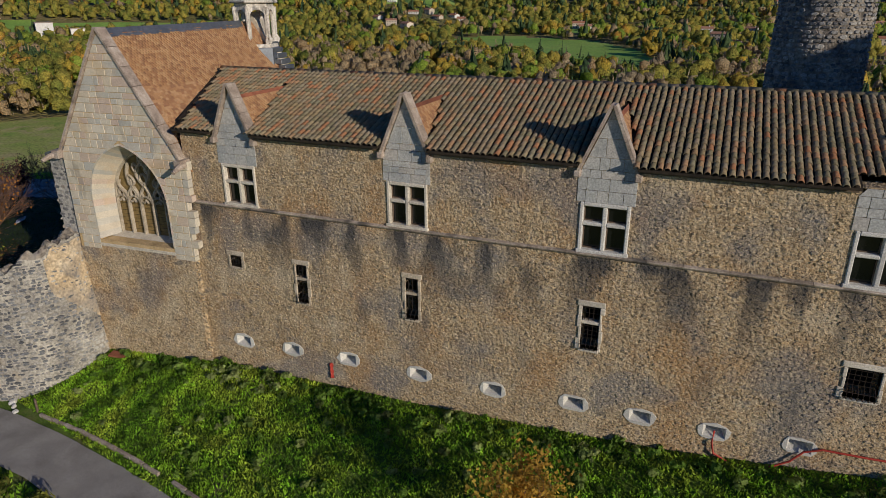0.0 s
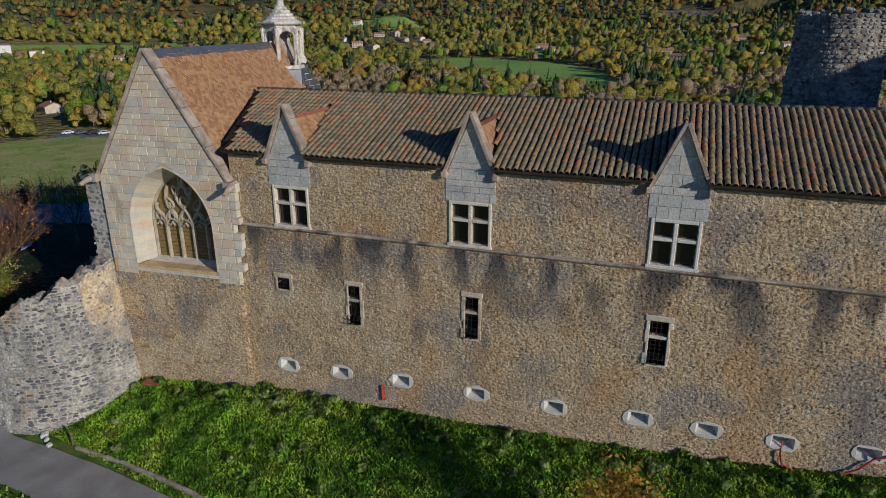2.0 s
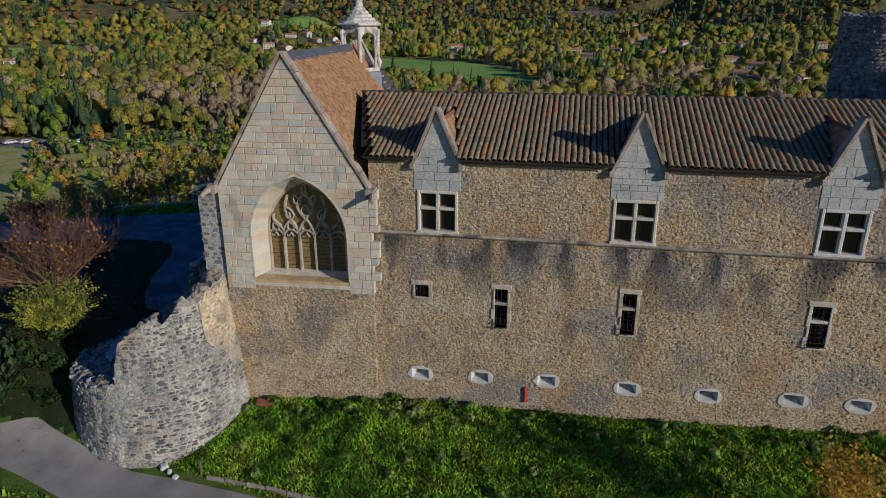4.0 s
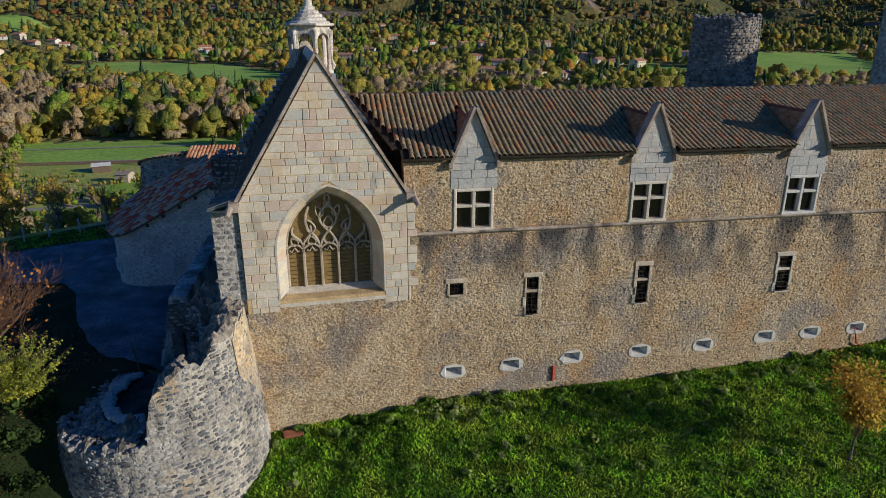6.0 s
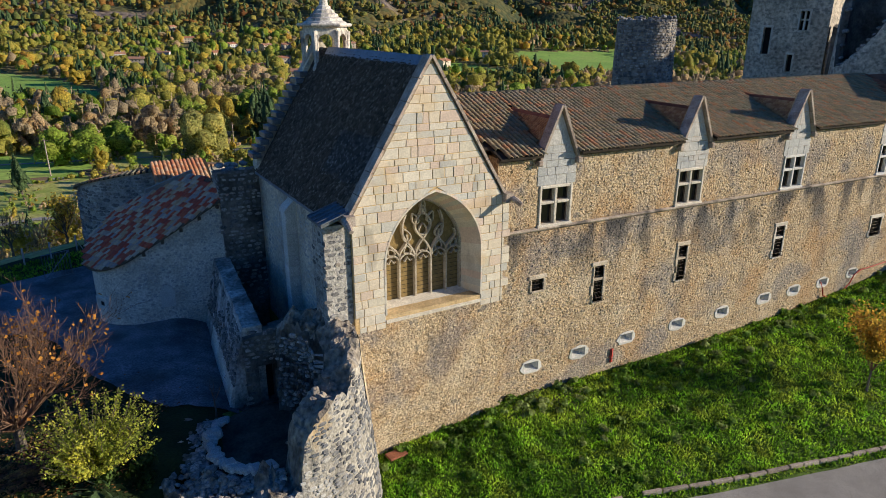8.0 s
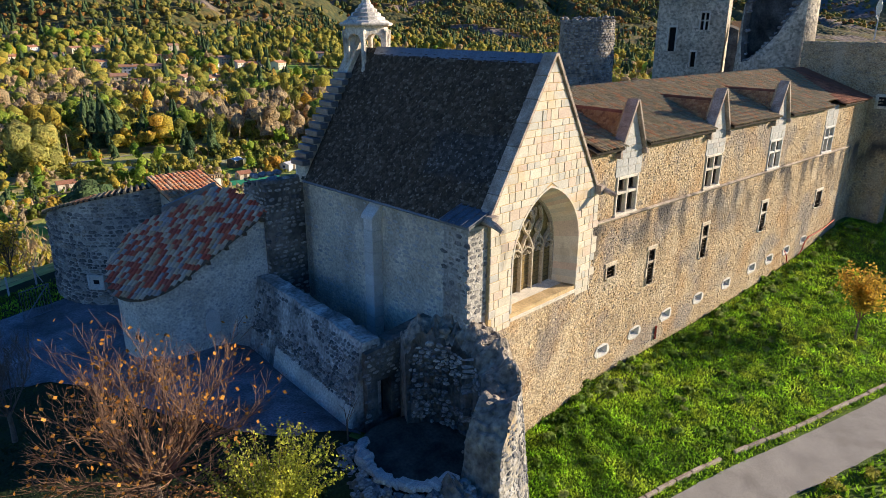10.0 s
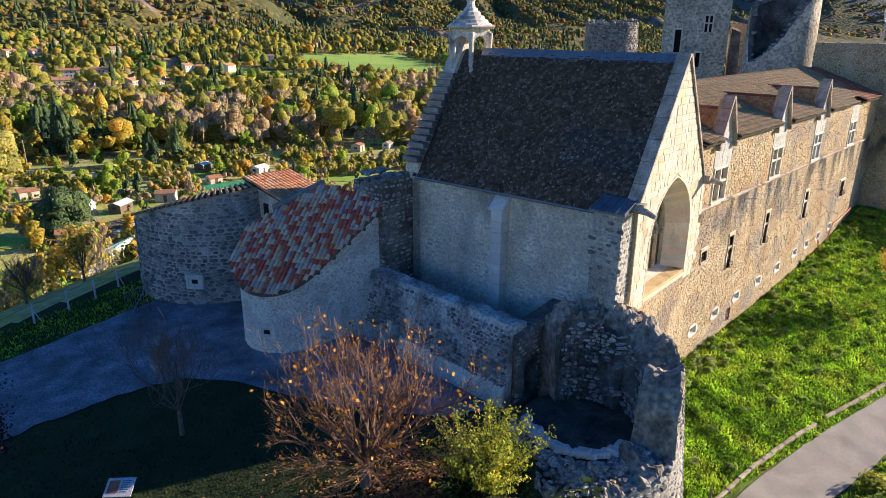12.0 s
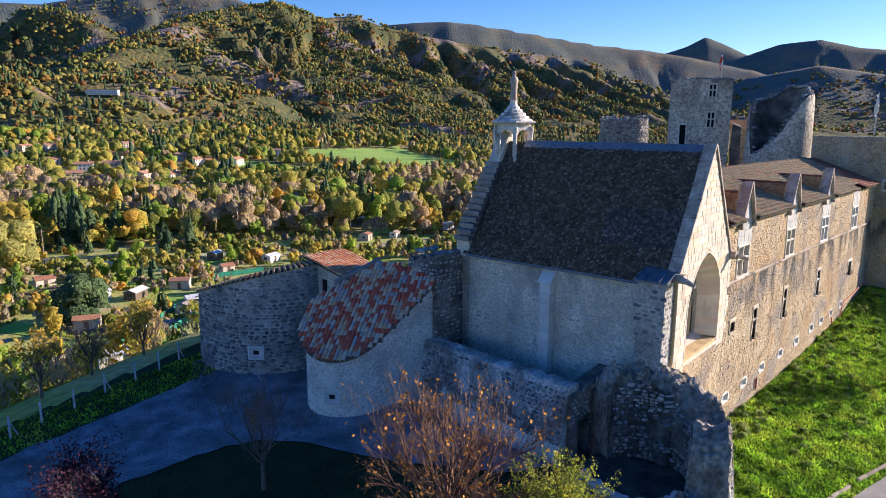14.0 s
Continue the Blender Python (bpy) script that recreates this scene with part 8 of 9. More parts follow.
def branch_tree(name, label, x, y, height_m, spread, seed, levels=5, trunk=0.09, first=0.28, kids=(3, 5), twig=M_twig, leaves=None, n_leaf=0, leaf=0.06, up=0.35, limbs=7, wig=0.18, follow=0.75):
    """A bare tree: trunk, limbs, and ever finer twigs, each a tapered bar."""
    r = random.Random(seed)
    z0 = float(height(x, y)) - 0.05
    t = thing(name, label, "tree", x, y, z0)
    tg, lg, wg = Geo(), Geo(), Geo()
    tips = []

    def grow_from(p, d, length, rad2, lev):
        q = p
        pts, rs = [p], [rad2]
        n = 3
        for k in range(n):
            d2 = (d + Vector((r.uniform(-wig, wig), r.uniform(-wig, wig), r.uniform(-.28 * wig, .9 * wig) + 0.05 * up))).normalized()
            q = q + d2 * length / n
            d = d2
            pts.append(q)
            rs.append(rad2 * (1 - 0.45 * (k + 1) / n))
        (lg if lev <= 1 else wg).tube(pts, rs, 6 if lev <= 1 else 3, False)
        if lev >= levels:
            tips.append(q)
            return
        for k in range(r.randint(*kids)):
            s = r.choice(pts[1:])
            a = Vector((r.uniform(-1, 1), r.uniform(-1, 1), r.uniform(-.35, .7) + up * 0.8)).normalized()
            grow_from(s, (d * follow + a * 0.75).normalized(), length * r.uniform(0.52, 0.78), max(0.006, rs[-1] * 0.68), lev + 1)

    th = height_m * first
    tg.tube([(0, 0, -0.2), (0.02, 0.03, th * 0.5), (0, 0, th)], [trunk * 1.35, trunk, trunk * 0.9], 8)
    for k in range(limbs):
        a = 2 * math.pi * k / limbs + r.uniform(-.3, .3)
        lean = r.uniform(0.1, 1.0) * spread
        grow_from(Vector((0, 0, th * r.uniform(0.8, 1.0))), Vector((math.cos(a) * lean, math.sin(a) * lean, r.uniform(0.55, 1.1))).normalized(), height_m * r.uniform(0.26, 0.36), trunk * 0.5, 1)
    part("trunk", tg, M_bark, t)
    part("limb", lg, twig, t)
    part("branchwork", wg, twig, t)["kind"] = "stuff"
    if leaves and n_leaf:
        P = np.array([tuple(r.choice(tips)) for q in range(n_leaf)])
        P = P + RG.normal(0, 0.06 if n_leaf < 600 else 0.16, P.shape)
        A = unit(len(P)) * leaf
        B = np.cross(A, unit(len(P)))
        V, q = quads_at(P, A, B)
        fast_part("leafage", V, q, leaves, t)["kind"] = "stuff"
    return t


M_twig_dark = mat("dark_twig", [(0.09, 0.075, 0.065), (0.16, 0.13, 0.11)], 5.0, 30.0, 0.9, 0.0, island=0.3)
branch_tree("bare_tree", "nearly bare spreading tree with pale branches and last orange leaves", -16.95, 1.75, 6.3, 1.5, 3, 5, 0.15, 0.16, (3, 4), M_twig, L_ORANGE, 620, 0.065, -0.1, 20, 0.06, 1.3)
branch_tree("dark_bare_tree", "slender dark leafless tree on the lawn edge", -19.4, 9.0, 5.6, 1.5, 9, 5, 0.08, 0.22, (3, 4), M_twig_dark, up=0.5, limbs=7)
branch_tree("purple_tree", "small tree with dark purple leaves beside the gravel", -25.2, 10.0, 4.2, 0.9, 12, 4, 0.07, 0.28, (3, 5), M_twig_dark, L_PURPLE, 3000, 0.045, 0.35, 7)
branch_tree("autumn_tree", "young yellow-leaved autumn tree on the bank", 16.4, -6.0, 3.9, 0.8, 15, 4, 0.05, 0.3, (3, 5), M_twig, L_GOLD, 3000, 0.065, 0.4, 7)
branch_tree("sapling", "thin leafless reddish sapling by the tower", -10.9, 1.1, 2.6, 0.35, 19, 2, 0.03, 0.3, (2, 3), M_twig, up=0.9, limbs=3)
for k, (x, y, h) in enumerate(((-22.5, 25.6, 4.5), (-19.6, 27.0, 4.0), (-26.0, 25.0, 4.6), (-29.5, 24.5, 4.0), (-16.5, 27.5, 3.6))):
    tagged(branch_tree("slope_tree", "leafless slope tree with a few yellow leaves", x, y, h, 0.9, 30 + k, 4, 0.07, 0.2, (3, 5), M_twig_dark, L_GOLD if k % 2 == 0 else None, 500, 0.09, 0.4, 7), group="slope trees")
# lime-green feathery shrub beside the tower
shrub = thing("feathery_shrub", "feathery lime-green shrub beside the ruined tower", "shrub", -14.7, -1.0, float(height(-14.7, -1.0)))
rs = random.Random(4)
g = Geo()
P, A, B = [], [], []
for k in range(190):
    a, lean, ln = rs.uniform(0, 6.3), rs.uniform(0.1, 1.0), rs.uniform(1.3, 2.7)
    d = Vector((math.cos(a) * lean, math.sin(a) * lean, rs.uniform(0.5, 1.1))).normalized()
    p0 = Vector((rs.uniform(-.25, .25), rs.uniform(-.25, .25), 0.1))
    pts = [p0 + d * ln * j / 4 + Vector((0, 0, 0.12 * (j / 4) ** 2)) for j in range(5)]
    g.tube(pts, [0.016, 0.012, 0.009, 0.006, 0.004], 4, False)
    for j in range(64):
        t = rs.uniform(0.25, 1.0)
        P.append(tuple(p0 + d * ln * t + Vector((rs.uniform(-.1, .1), rs.uniform(-.1, .1), rs.uniform(-.06, .1)))))
part("stem", g, M_twig_dark, shrub)["kind"] = "stuff"
P = np.array(P)
A = unit(len(P)) * 0.05
V, q = quads_at(P, A, np.cross(A, unit(len(P))) * 0.6)
fast_part("leafage", V, q, L_LIME, shrub)["kind"] = "stuff"
foliage("undergrowth", np.array([[u, v, float(height(u, v)) + 0.35] for u, v in [(-14.9 + rs.uniform(-1.7, 1.6), -1.9 + rs.uniform(-1.7, 1.5)) for k in range(26)]]), np.full((26, 3), 0.6), 260, 0.1, L_DARKGREEN, "dense green undergrowth at the foot of the tower", "undergrowth", up=0)

# shade trees standing south of the lawn
x = np.array([-17.5, -20.5, -24.0, -28.0, -32.5, -37.0, -15.6, -18.8])
y = np.array([-5.6, -6.6, -7.2, -7.8, -8.2, -8.6, -5.2, -6.0])
for px, py in zip(x, y):
    tr = thing("shade_tree", "dark evergreen tree whose shadow falls on the lawn", "tree", px, py, float(height(px, py)), "shade trees")
    part("trunk", Geo().tube([(0, 0, -0.2), (0.05, 0, 1.2), (0, 0.05, 4.2)], [0.2, 0.15, 0.06], 8), M_bark, tr)
    foliage("crown", np.array([[0, 0, 3.3]]), np.array([[2.2, 2.2, 3.0]]), 3000, 0.08, L_PINE, parent=tr, lobes=14)

# ---- grass on the bank and lawns ----
def tufts(name, x, y, size, material, label, wide=0.35):
    z = height(x, y)
    n = len(x)
    a = RG.uniform(0, 2 * np.pi, n)
    h = size * RG.uniform(0.5, 1.3, n)
    lean = RG.normal(0, 0.45, (n, 2)) * h[:, None]
    w = np.stack([np.cos(a), np.sin(a), np.zeros(n)], 1) * (h * wide)[:, None]
    base = np.stack([x, y, z - 0.02], 1)
    top = base + np.stack([lean[:, 0], lean[:, 1], h], 1)
    V = np.stack([base - w, base + w, top + w * 0.25, top - w * 0.25], 1).reshape(-1, 3)
    return tagged(fast_part(name, V, np.arange(len(V)).reshape(-1, 4), material), label, "grass", kind="stuff")


n = 85000
x = RG.uniform(-7.5, 33, n)
y = RG.uniform(0, 1, n)
yk = kerb_y(x)
y = -0.12 + (yk + 0.12) * y
k = np.hypot(x + 9.5, y + 0.9) > 3.95
tufts("bank_grass", x[k], y[k], 0.115, L_GRASS, "lush green grass on the bank below the wall")
n = 30000
x, y = RG.uniform(-44, 40, n), -7.0 - np.abs(RG.normal(0, 7.5, n))
k = y < np.interp(x, ex, ey) - 2.5
tufts("verge_grass", x[k], y[k], 0.2, L_GRASS, "rough green grass below the track")
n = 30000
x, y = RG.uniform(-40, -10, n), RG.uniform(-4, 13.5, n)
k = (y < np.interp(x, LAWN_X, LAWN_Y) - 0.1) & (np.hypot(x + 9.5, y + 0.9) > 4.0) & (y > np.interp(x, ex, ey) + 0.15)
tufts("lawn_grass", x[k], y[k], 0.08, L_LAWN, "short lawn in the yard, its colour darkened for shade")
n = 9000
x = RG.uniform(-40, -12, n)
y = 20.7 + 0.12 * (x + 17) + RG.uniform(0, 3.2, n)
tufts("fence_grass", x, y, 0.12, L_GRASS, "green verge under the wire fence")
# leafy weeds in mounds along the wall and over the bank
n = 300
x = RG.uniform(-5.5, 30, n)
y = np.where(RG.uniform(0, 1, n) < 0.45, RG.uniform(-1.6, -0.35, n), RG.uniform(0, 1, n) * (kerb_y(x) + 0.6))
r2 = RG.uniform(0.14, 0.42, n)
foliage("bank_weeds", np.stack([x, y, height(x, y) + r2 * 0.35], 1), np.stack([r2, r2, r2 * 0.7], 1), 70, 0.22, L_WEED, "leafy green weeds in mounds on the bank", "weeds", lobes=5)
n = 110
x, y = RG.uniform(-20, 20, n), RG.uniform(-14, -8, n)
k = y < np.interp(x, ex, ey) - 2.7
x, y = x[k], y[k]
r2 = RG.uniform(0.3, 0.8, len(x))
foliage("verge_bushes", np.stack([x, y, height(x, y) + r2 * 0.5], 1), np.stack([r2, r2, r2 * 0.8], 1), 200, 0.13, L_OLIVE, "low olive bushes below the track", "bushes")
# fallen leaves under the bare tree
n = 5200
a, rr5 = RG.uniform(0, 6.28, n), np.abs(RG.normal(0, 2.6, n))
x, y = -16.6 + rr5 * np.cos(a), 0.2 + rr5 * np.sin(a) * 0.8
k = (np.hypot(x + 9.5, y + 0.9) > 4.1)
P = np.stack([x[k], y[k], height(x[k], y[k]) + 0.06], 1)
A = unit(len(P)) * 0.05
A[:, 2] *= 0.2
B = np.cross(A, np.array([0, 0, 1.0]))
V, q = quads_at(P, A, B)
tagged(fast_part("fallen_leaves", V, q, leaf_mat("fallen_leaf", [(0.14, 0.06, 0.03), (0.24, 0.11, 0.04), (0.34, 0.2, 0.05)], 3.0, 0.5, 0.1)), "fallen brown and orange leaves under the bare tree", "leaves", kind="stuff")

# ---- valley buildings ----
M_wallcream = mat("cream_render", [(0.55, 0.48, 0.38), (0.66, 0.58, 0.47)], 0.6, 4.0, 0.9, 0.2, 0.02, obj=0.25)
M_wallwhite = mat("white_render", [(0.66, 0.65, 0.62), (0.76, 0.75, 0.72)], 0.6, 4.0, 0.9, 0.2, 0.02, obj=0.1)
M_houseroof = mat("village_tiles", [(0.36, 0.16, 0.09), (0.48, 0.24, 0.14)], 0.5, 3.0, 0.85, 0.4, 0.05, obj=0.35, isl_cols=[(0.46, 0.20, 0.11), (0.40, 0.24, 0.17), (0.50, 0.26, 0.15), (0.36, 0.15, 0.09), (0.45, 0.30, 0.22)])
M_sheet = mat("white_sheeting", [(0.55, 0.56, 0.56), (0.68, 0.69, 0.68)], 0.8, 5.0, 0.6, 0.2, 0.02)
M_greennet = mat("green_netting", [(0.02, 0.20, 0.14), (0.03, 0.27, 0.18)], 1.0, 8.0, 0.8, 0.2, 0.02)
M_darkpane = mat("dark_window", [(0.03, 0.035, 0.045), (0.05, 0.055, 0.065)], 1.0, 5.0, 0.3, 0.0)


def house(x, y, w, d, h, rz, wall, roof=M_houseroof, label="cream rendered village house with a tiled gable roof"):
    z = float(height(x, y))
    t = thing("house", label, "house", x, y, z - 0.3, "village houses", rz=rz)
    part("wall", Geo().prism([(-w / 2, -d / 2, 0), (-w / 2, d / 2, 0), (-w / 2, d / 2, h), (-w / 2, 0, h + d * 0.2), (-w / 2, -d / 2, h)], (w, 0, 0)), wall, t)
    o = 0.5
    part("roof", Geo().hexa([(-w / 2 - o, -d / 2 - o, h - 0.1), (w / 2 + o, -d / 2 - o, h - 0.1), (w / 2 + o, 0, h + d * 0.2 + 0.15), (-w / 2 - o, 0, h + d * 0.2 + 0.15),
                             (-w / 2 - o, -d / 2 - o, h + 0.15), (w / 2 + o, -d / 2 - o, h + 0.15), (w / 2 + o, 0, h + d * 0.2 + 0.4), (-w / 2 - o, 0, h + d * 0.2 + 0.4)])
         .hexa([(-w / 2 - o, 0, h + d * 0.2 + 0.15), (w / 2 + o, 0, h + d * 0.2 + 0.15), (w / 2 + o, d / 2 + o, h - 0.1), (-w / 2 - o, d / 2 + o, h - 0.1),
                (-w / 2 - o, 0, h + d * 0.2 + 0.4), (w / 2 + o, 0, h + d * 0.2 + 0.4), (w / 2 + o, d / 2 + o, h + 0.15), (-w / 2 - o, d / 2 + o, h + 0.15)]), roof, t)
    for k in range(int(w / 3)):
        xx = -w / 2 + 1.5 + k * 3
        for s in (-1, 1):
            for zz in ([1.0] if h < 4 else [1.0, 3.6]):
                part("window", Geo().box(xx - 0.5, xx + 0.5, s * (d / 2 + 0.02) - 0.03, s * (d / 2 + 0.02) + 0.03, zz, zz + 1.25), M_darkpane, t)
    part("window", Geo().box(-w / 2 - 0.05, -w / 2 + 0.01, -0.6, 0.6, 1.0, 2.3), M_darkpane, t)
    part("chimney", Geo().box(w * 0.2, w * 0.2 + 0.7, -0.9, -0.3, h + d * 0.1, h + d * 0.2 + 1.1), wall, t)
    return t


rv = random.Random(77)
for k, (x, y) in enumerate(HOUSES):
    w = rv.uniform(9, 15)
    white = k % 3 == 0
    house(x, y, w, rv.uniform(7, 9), rv.choice((3.2, 5.6, 5.6)), rv.uniform(-35, 35), M_wallwhite if white else M_wallcream,
          label="white rendered village house with a tiled gable roof" if white else "cream rendered village house with a tiled gable roof")
# tall white block on the left of the valley, and the long one on the hillside
for x, y, w, d, h, lab in ((-560, 430, 22, 14, 17, "tall white apartment block with flat roof"), (-545, 452, 16, 12, 11, "lower white apartment wing with flat roof"), (355, 1105, 46, 13, 8, "long pale institution building on the hillside")):
    z = float(height(x, y))
    t = thing("apartment_block", lab, "building", x, y, z - 0.5, rz=-35)
    part("wall", Geo().box(-w / 2, w / 2, -d / 2, d / 2, 0, h), M_wallwhite, t)
    part("roof", Geo().box(-w / 2 - 0.4, w / 2 + 0.4, -d / 2 - 0.4, d / 2 + 0.4, h, h + 0.5), M_coping, t)
    for i in range(int(w / 4)):
        for j in range(int(h / 3)):
            for s in (-1, 1):
                part("window", Geo().box(-w / 2 + 1.4 + i * 4, -w / 2 + 3.0 + i * 4, s * d / 2 - 0.04, s * d / 2 + 0.04, 1.2 + j * 3, 2.6 + j * 3), M_darkpane, t)


def shed(x, y, w, d, h, rz, wall, roof, label):
    z = float(height(x, y))
    t = thing("garden_shed", label, "shed", x, y, z - 0.1, "garden sheds", rz=rz)
    part("wall", Geo().prism([(-w / 2, -d / 2, 0), (-w / 2, d / 2, 0), (-w / 2, d / 2, h), (-w / 2, 0, h + 0.5), (-w / 2, -d / 2, h)], (w, 0, 0)), wall, t)
    part("roof", Geo().hexa([(-w / 2 - .2, -d / 2 - .25, h - 0.1), (w / 2 + .2, -d / 2 - .25, h - 0.1), (w / 2 + .2, 0, h + .52), (-w / 2 - .2, 0, h + .52), (-w / 2 - .2, -d / 2 - .25, h), (w / 2 + .2, -d / 2 - .25, h), (w / 2 + .2, 0, h + .62), (-w / 2 - .2, 0, h + .62)])
         .hexa([(-w / 2 - .2, 0, h + .52), (w / 2 + .2, 0, h + .52), (w / 2 + .2, d / 2 + .25, h - .1), (-w / 2 - .2, d / 2 + .25, h - .1), (-w / 2 - .2, 0, h + .62), (w / 2 + .2, 0, h + .62), (w / 2 + .2, d / 2 + .25, h), (-w / 2 - .2, d / 2 + .25, h)]), roof, t)
    part("door", Geo().box(-0.4, 0.4, -d / 2 - 0.04, -d / 2 + 0.02, 0.1, 1.9), M_wood, t)
    part("window", Geo().box(-w / 2 - 0.03, -w / 2 + 0.02, -0.5, 0.5, 1.0, 1.7), M_darkpane, t)


for k, (x, y) in enumerate(SHEDS):
    wall, roof, lab = ((M_wallcream, M_houseroof, "cream garden shed with a tiled roof"), (M_wallwhite, M_sheet, "white garden shed with sheet roofing"), (M_wood, M_sheet, "timber garden shed with pale sheet roof"), (M_wallcream, M_coping, "ochre garden cabin with grey roof"))[k % 4]
    shed(x, y, rv.uniform(3.2, 5.5), rv.uniform(2.6, 3.8), rv.uniform(2.0, 2.5), rv.uniform(-40, 40), wall, roof, lab)


def tunnel(x, y, ln, r, rz, material, label):
    """A polytunnel: a half-round skin with end walls and hoops."""
    t = thing("polytunnel", label, "greenhouse", x, y, float(height(x, y)), "polytunnels", rz=rz)
    k = 9
    vs = [(-ln / 2 + ln * i / 6, -r * math.cos(math.pi * j / (k - 1)), r * math.sin(math.pi * j / (k - 1))) for i in range(7) for j in range(k)]
    part("skin", Geo().add(vs, [(i * k + j, i * k + j + 1, i * k + k + j + 1, i * k + k + j) for i in range(6) for j in range(k - 1)] + [tuple(range(k)), tuple(range(6 * k, 7 * k))[::-1]]), material, t, smooth=False)
    for i in range(7):
        part("hoop", Geo().tube([(-ln / 2 + ln * i / 6, -(r + .02) * math.cos(math.pi * j / 8), (r + .02) * math.sin(math.pi * j / 8)) for j in range(9)], 0.03, 5), M_lead, t)


M_oldfilm = mat("yellowed_film", [(0.42, 0.42, 0.24), (0.52, 0.50, 0.30)], 0.8, 5.0, 0.5, 0.2, 0.02)
for x, y, ln, r, rz, m, lab in ((32.5, 185, 12, 1.7, -25, M_oldfilm, "yellowed polytunnel in the gardens"), (13.5, 114.5, 13, 1.4, 35, M_sheet, "long white polytunnel in the gardens"), (61, 176, 12, 1.7, -20, M_oldfilm, "yellowed polytunnel among the plots"), (6, 106, 8, 1.4, 10, M_sheet, "white polytunnel at the hill's foot"), (20, 126, 7, 1.2, 35, M_sheet, "small white polytunnel in the gardens")):
    tunnel(x, y, ln, r, rz, m, lab)


def screen(p, q, h, material, label):
    """A netting fence with posts."""
    n = max(2, int(math.dist(p, q) / 3))
    t = thing("netting_fence", label, "fence", 0, 0, 0, "netting fences")
    g, pts = Geo(), []
    for i in range(n + 1):
        x, y = p[0] + (q[0] - p[0]) * i / n, p[1] + (q[1] - p[1]) * i / n
        z = float(height(x, y))
        pts.append((x, y, z))
        part("post", Geo().tube([(x, y, z - 0.1), (x, y, z + h + 0.1)], 0.05, 5), M_wood, t)
    for a, b in zip(pts[:-1], pts[1:]):
        g.hexa([(a[0], a[1] - .02, a[2] + .1), (b[0], b[1] - .02, b[2] + .1), (b[0], b[1] + .02, b[2] + .1), (a[0], a[1] + .02, a[2] + .1), (a[0], a[1] - .02, a[2] + h), (b[0], b[1] - .02, b[2] + h), (b[0], b[1] + .02, b[2] + h), (a[0], a[1] + .02, a[2] + h)])
    part("netting", g, material, t)


screen((3, 104), (28, 127), 1.5, M_greennet, "bright green netting fence round the plots")
screen((20, 112), (44, 132), 1.4, M_greennet, "bright green netting fence along the lane")
screen((44, 150), (62, 148), 1.4, M_greennet, "green netting fence by the sheds")
screen((-100, 186), (-30, 184), 1.0, M_wood, "wooden fence beside the lawn")
# lanes
for pts, w, lab in (([(12, 112), (23, 120), (40, 122), (58, 134), (80, 150), (106, 159), (125, 152), (160, 150)], 3.0, "pale lane through the garden plots"), ([(-120, 212), (-60, 214), (0, 206), (60, 214)], 2.0, "pale path across the riverside lawn"),
                    ([(-120, 188), (-70, 190), (-20, 184)], 2.0, "pale path beside the riverside lawn"), ([(-80, 132), (-50, 136), (-30, 142), (0, 128)], 2.6, "lane at the hill's foot")):
    rows = []
    for (x0, y0), (x1, y1) in zip(pts[:-1], pts[1:]):
        for k in range(10):
            t = k / 10
            l = math.hypot(x1 - x0, y1 - y0)
            nx, ny = -(y1 - y0) / l * w / 2, (x1 - x0) / l * w / 2
            x, y = x0 + (x1 - x0) * t, y0 + (y1 - y0) * t
            rows.append([(x + nx, y + ny), (x, y), (x - nx, y - ny)])
    drape("lane", rows, M_asphalt, lab, "road", 0.12)


def car(x, y, rz, paint, label):
    t = thing("car", label, "car", x, y, float(height(x, y)) + 0.12, "parked cars", rz=rz)
    body = [(-2.1, 0.35), (-2.1, 0.8), (-1.3, 0.92), (-0.75, 1.42), (0.95, 1.45), (1.7, 0.95), (2.1, 0.85), (2.1, 0.35)]
    part("body", Geo().prism([(a, -0.85, b) for a, b in body], (0, 1.7, 0)), paint, t)
    part("window", Geo().prism([(-1.1, -0.87, 0.95), (-0.7, -0.87, 1.34), (0.9, -0.87, 1.36), (1.45, -0.87, 0.97)], (0, 1.74, 0)), M_darkpane, t)
    for sx in (-1.3, 1.3):
        for sy in (-0.8, 0.8):
            wh = part("wheel", Geo().tube([(sx, sy - 0.1, 0.32), (sx, sy + 0.1, 0.32)], 0.32, 12), M_dark, t)
            part("rim", Geo().tube([(sx, sy - 0.11, 0.32), (sx, sy + 0.11, 0.32)], 0.18, 10), M_lead, wh)


for k in range(9):
    m = (M_wallwhite, M_lead, M_darkpane, M_wallwhite)[k % 4]
    car(-200 + k * 4.6, 168 + k * 1.2 + rv.uniform(-.6, .6), 70 + rv.uniform(-8, 8), m, ("white parked car", "grey parked car", "dark parked car", "white parked car")[k % 4] + " on the gravel car park")
car(30, 121.5, 15, M_wallwhite, "white van-like car on the garden lane")
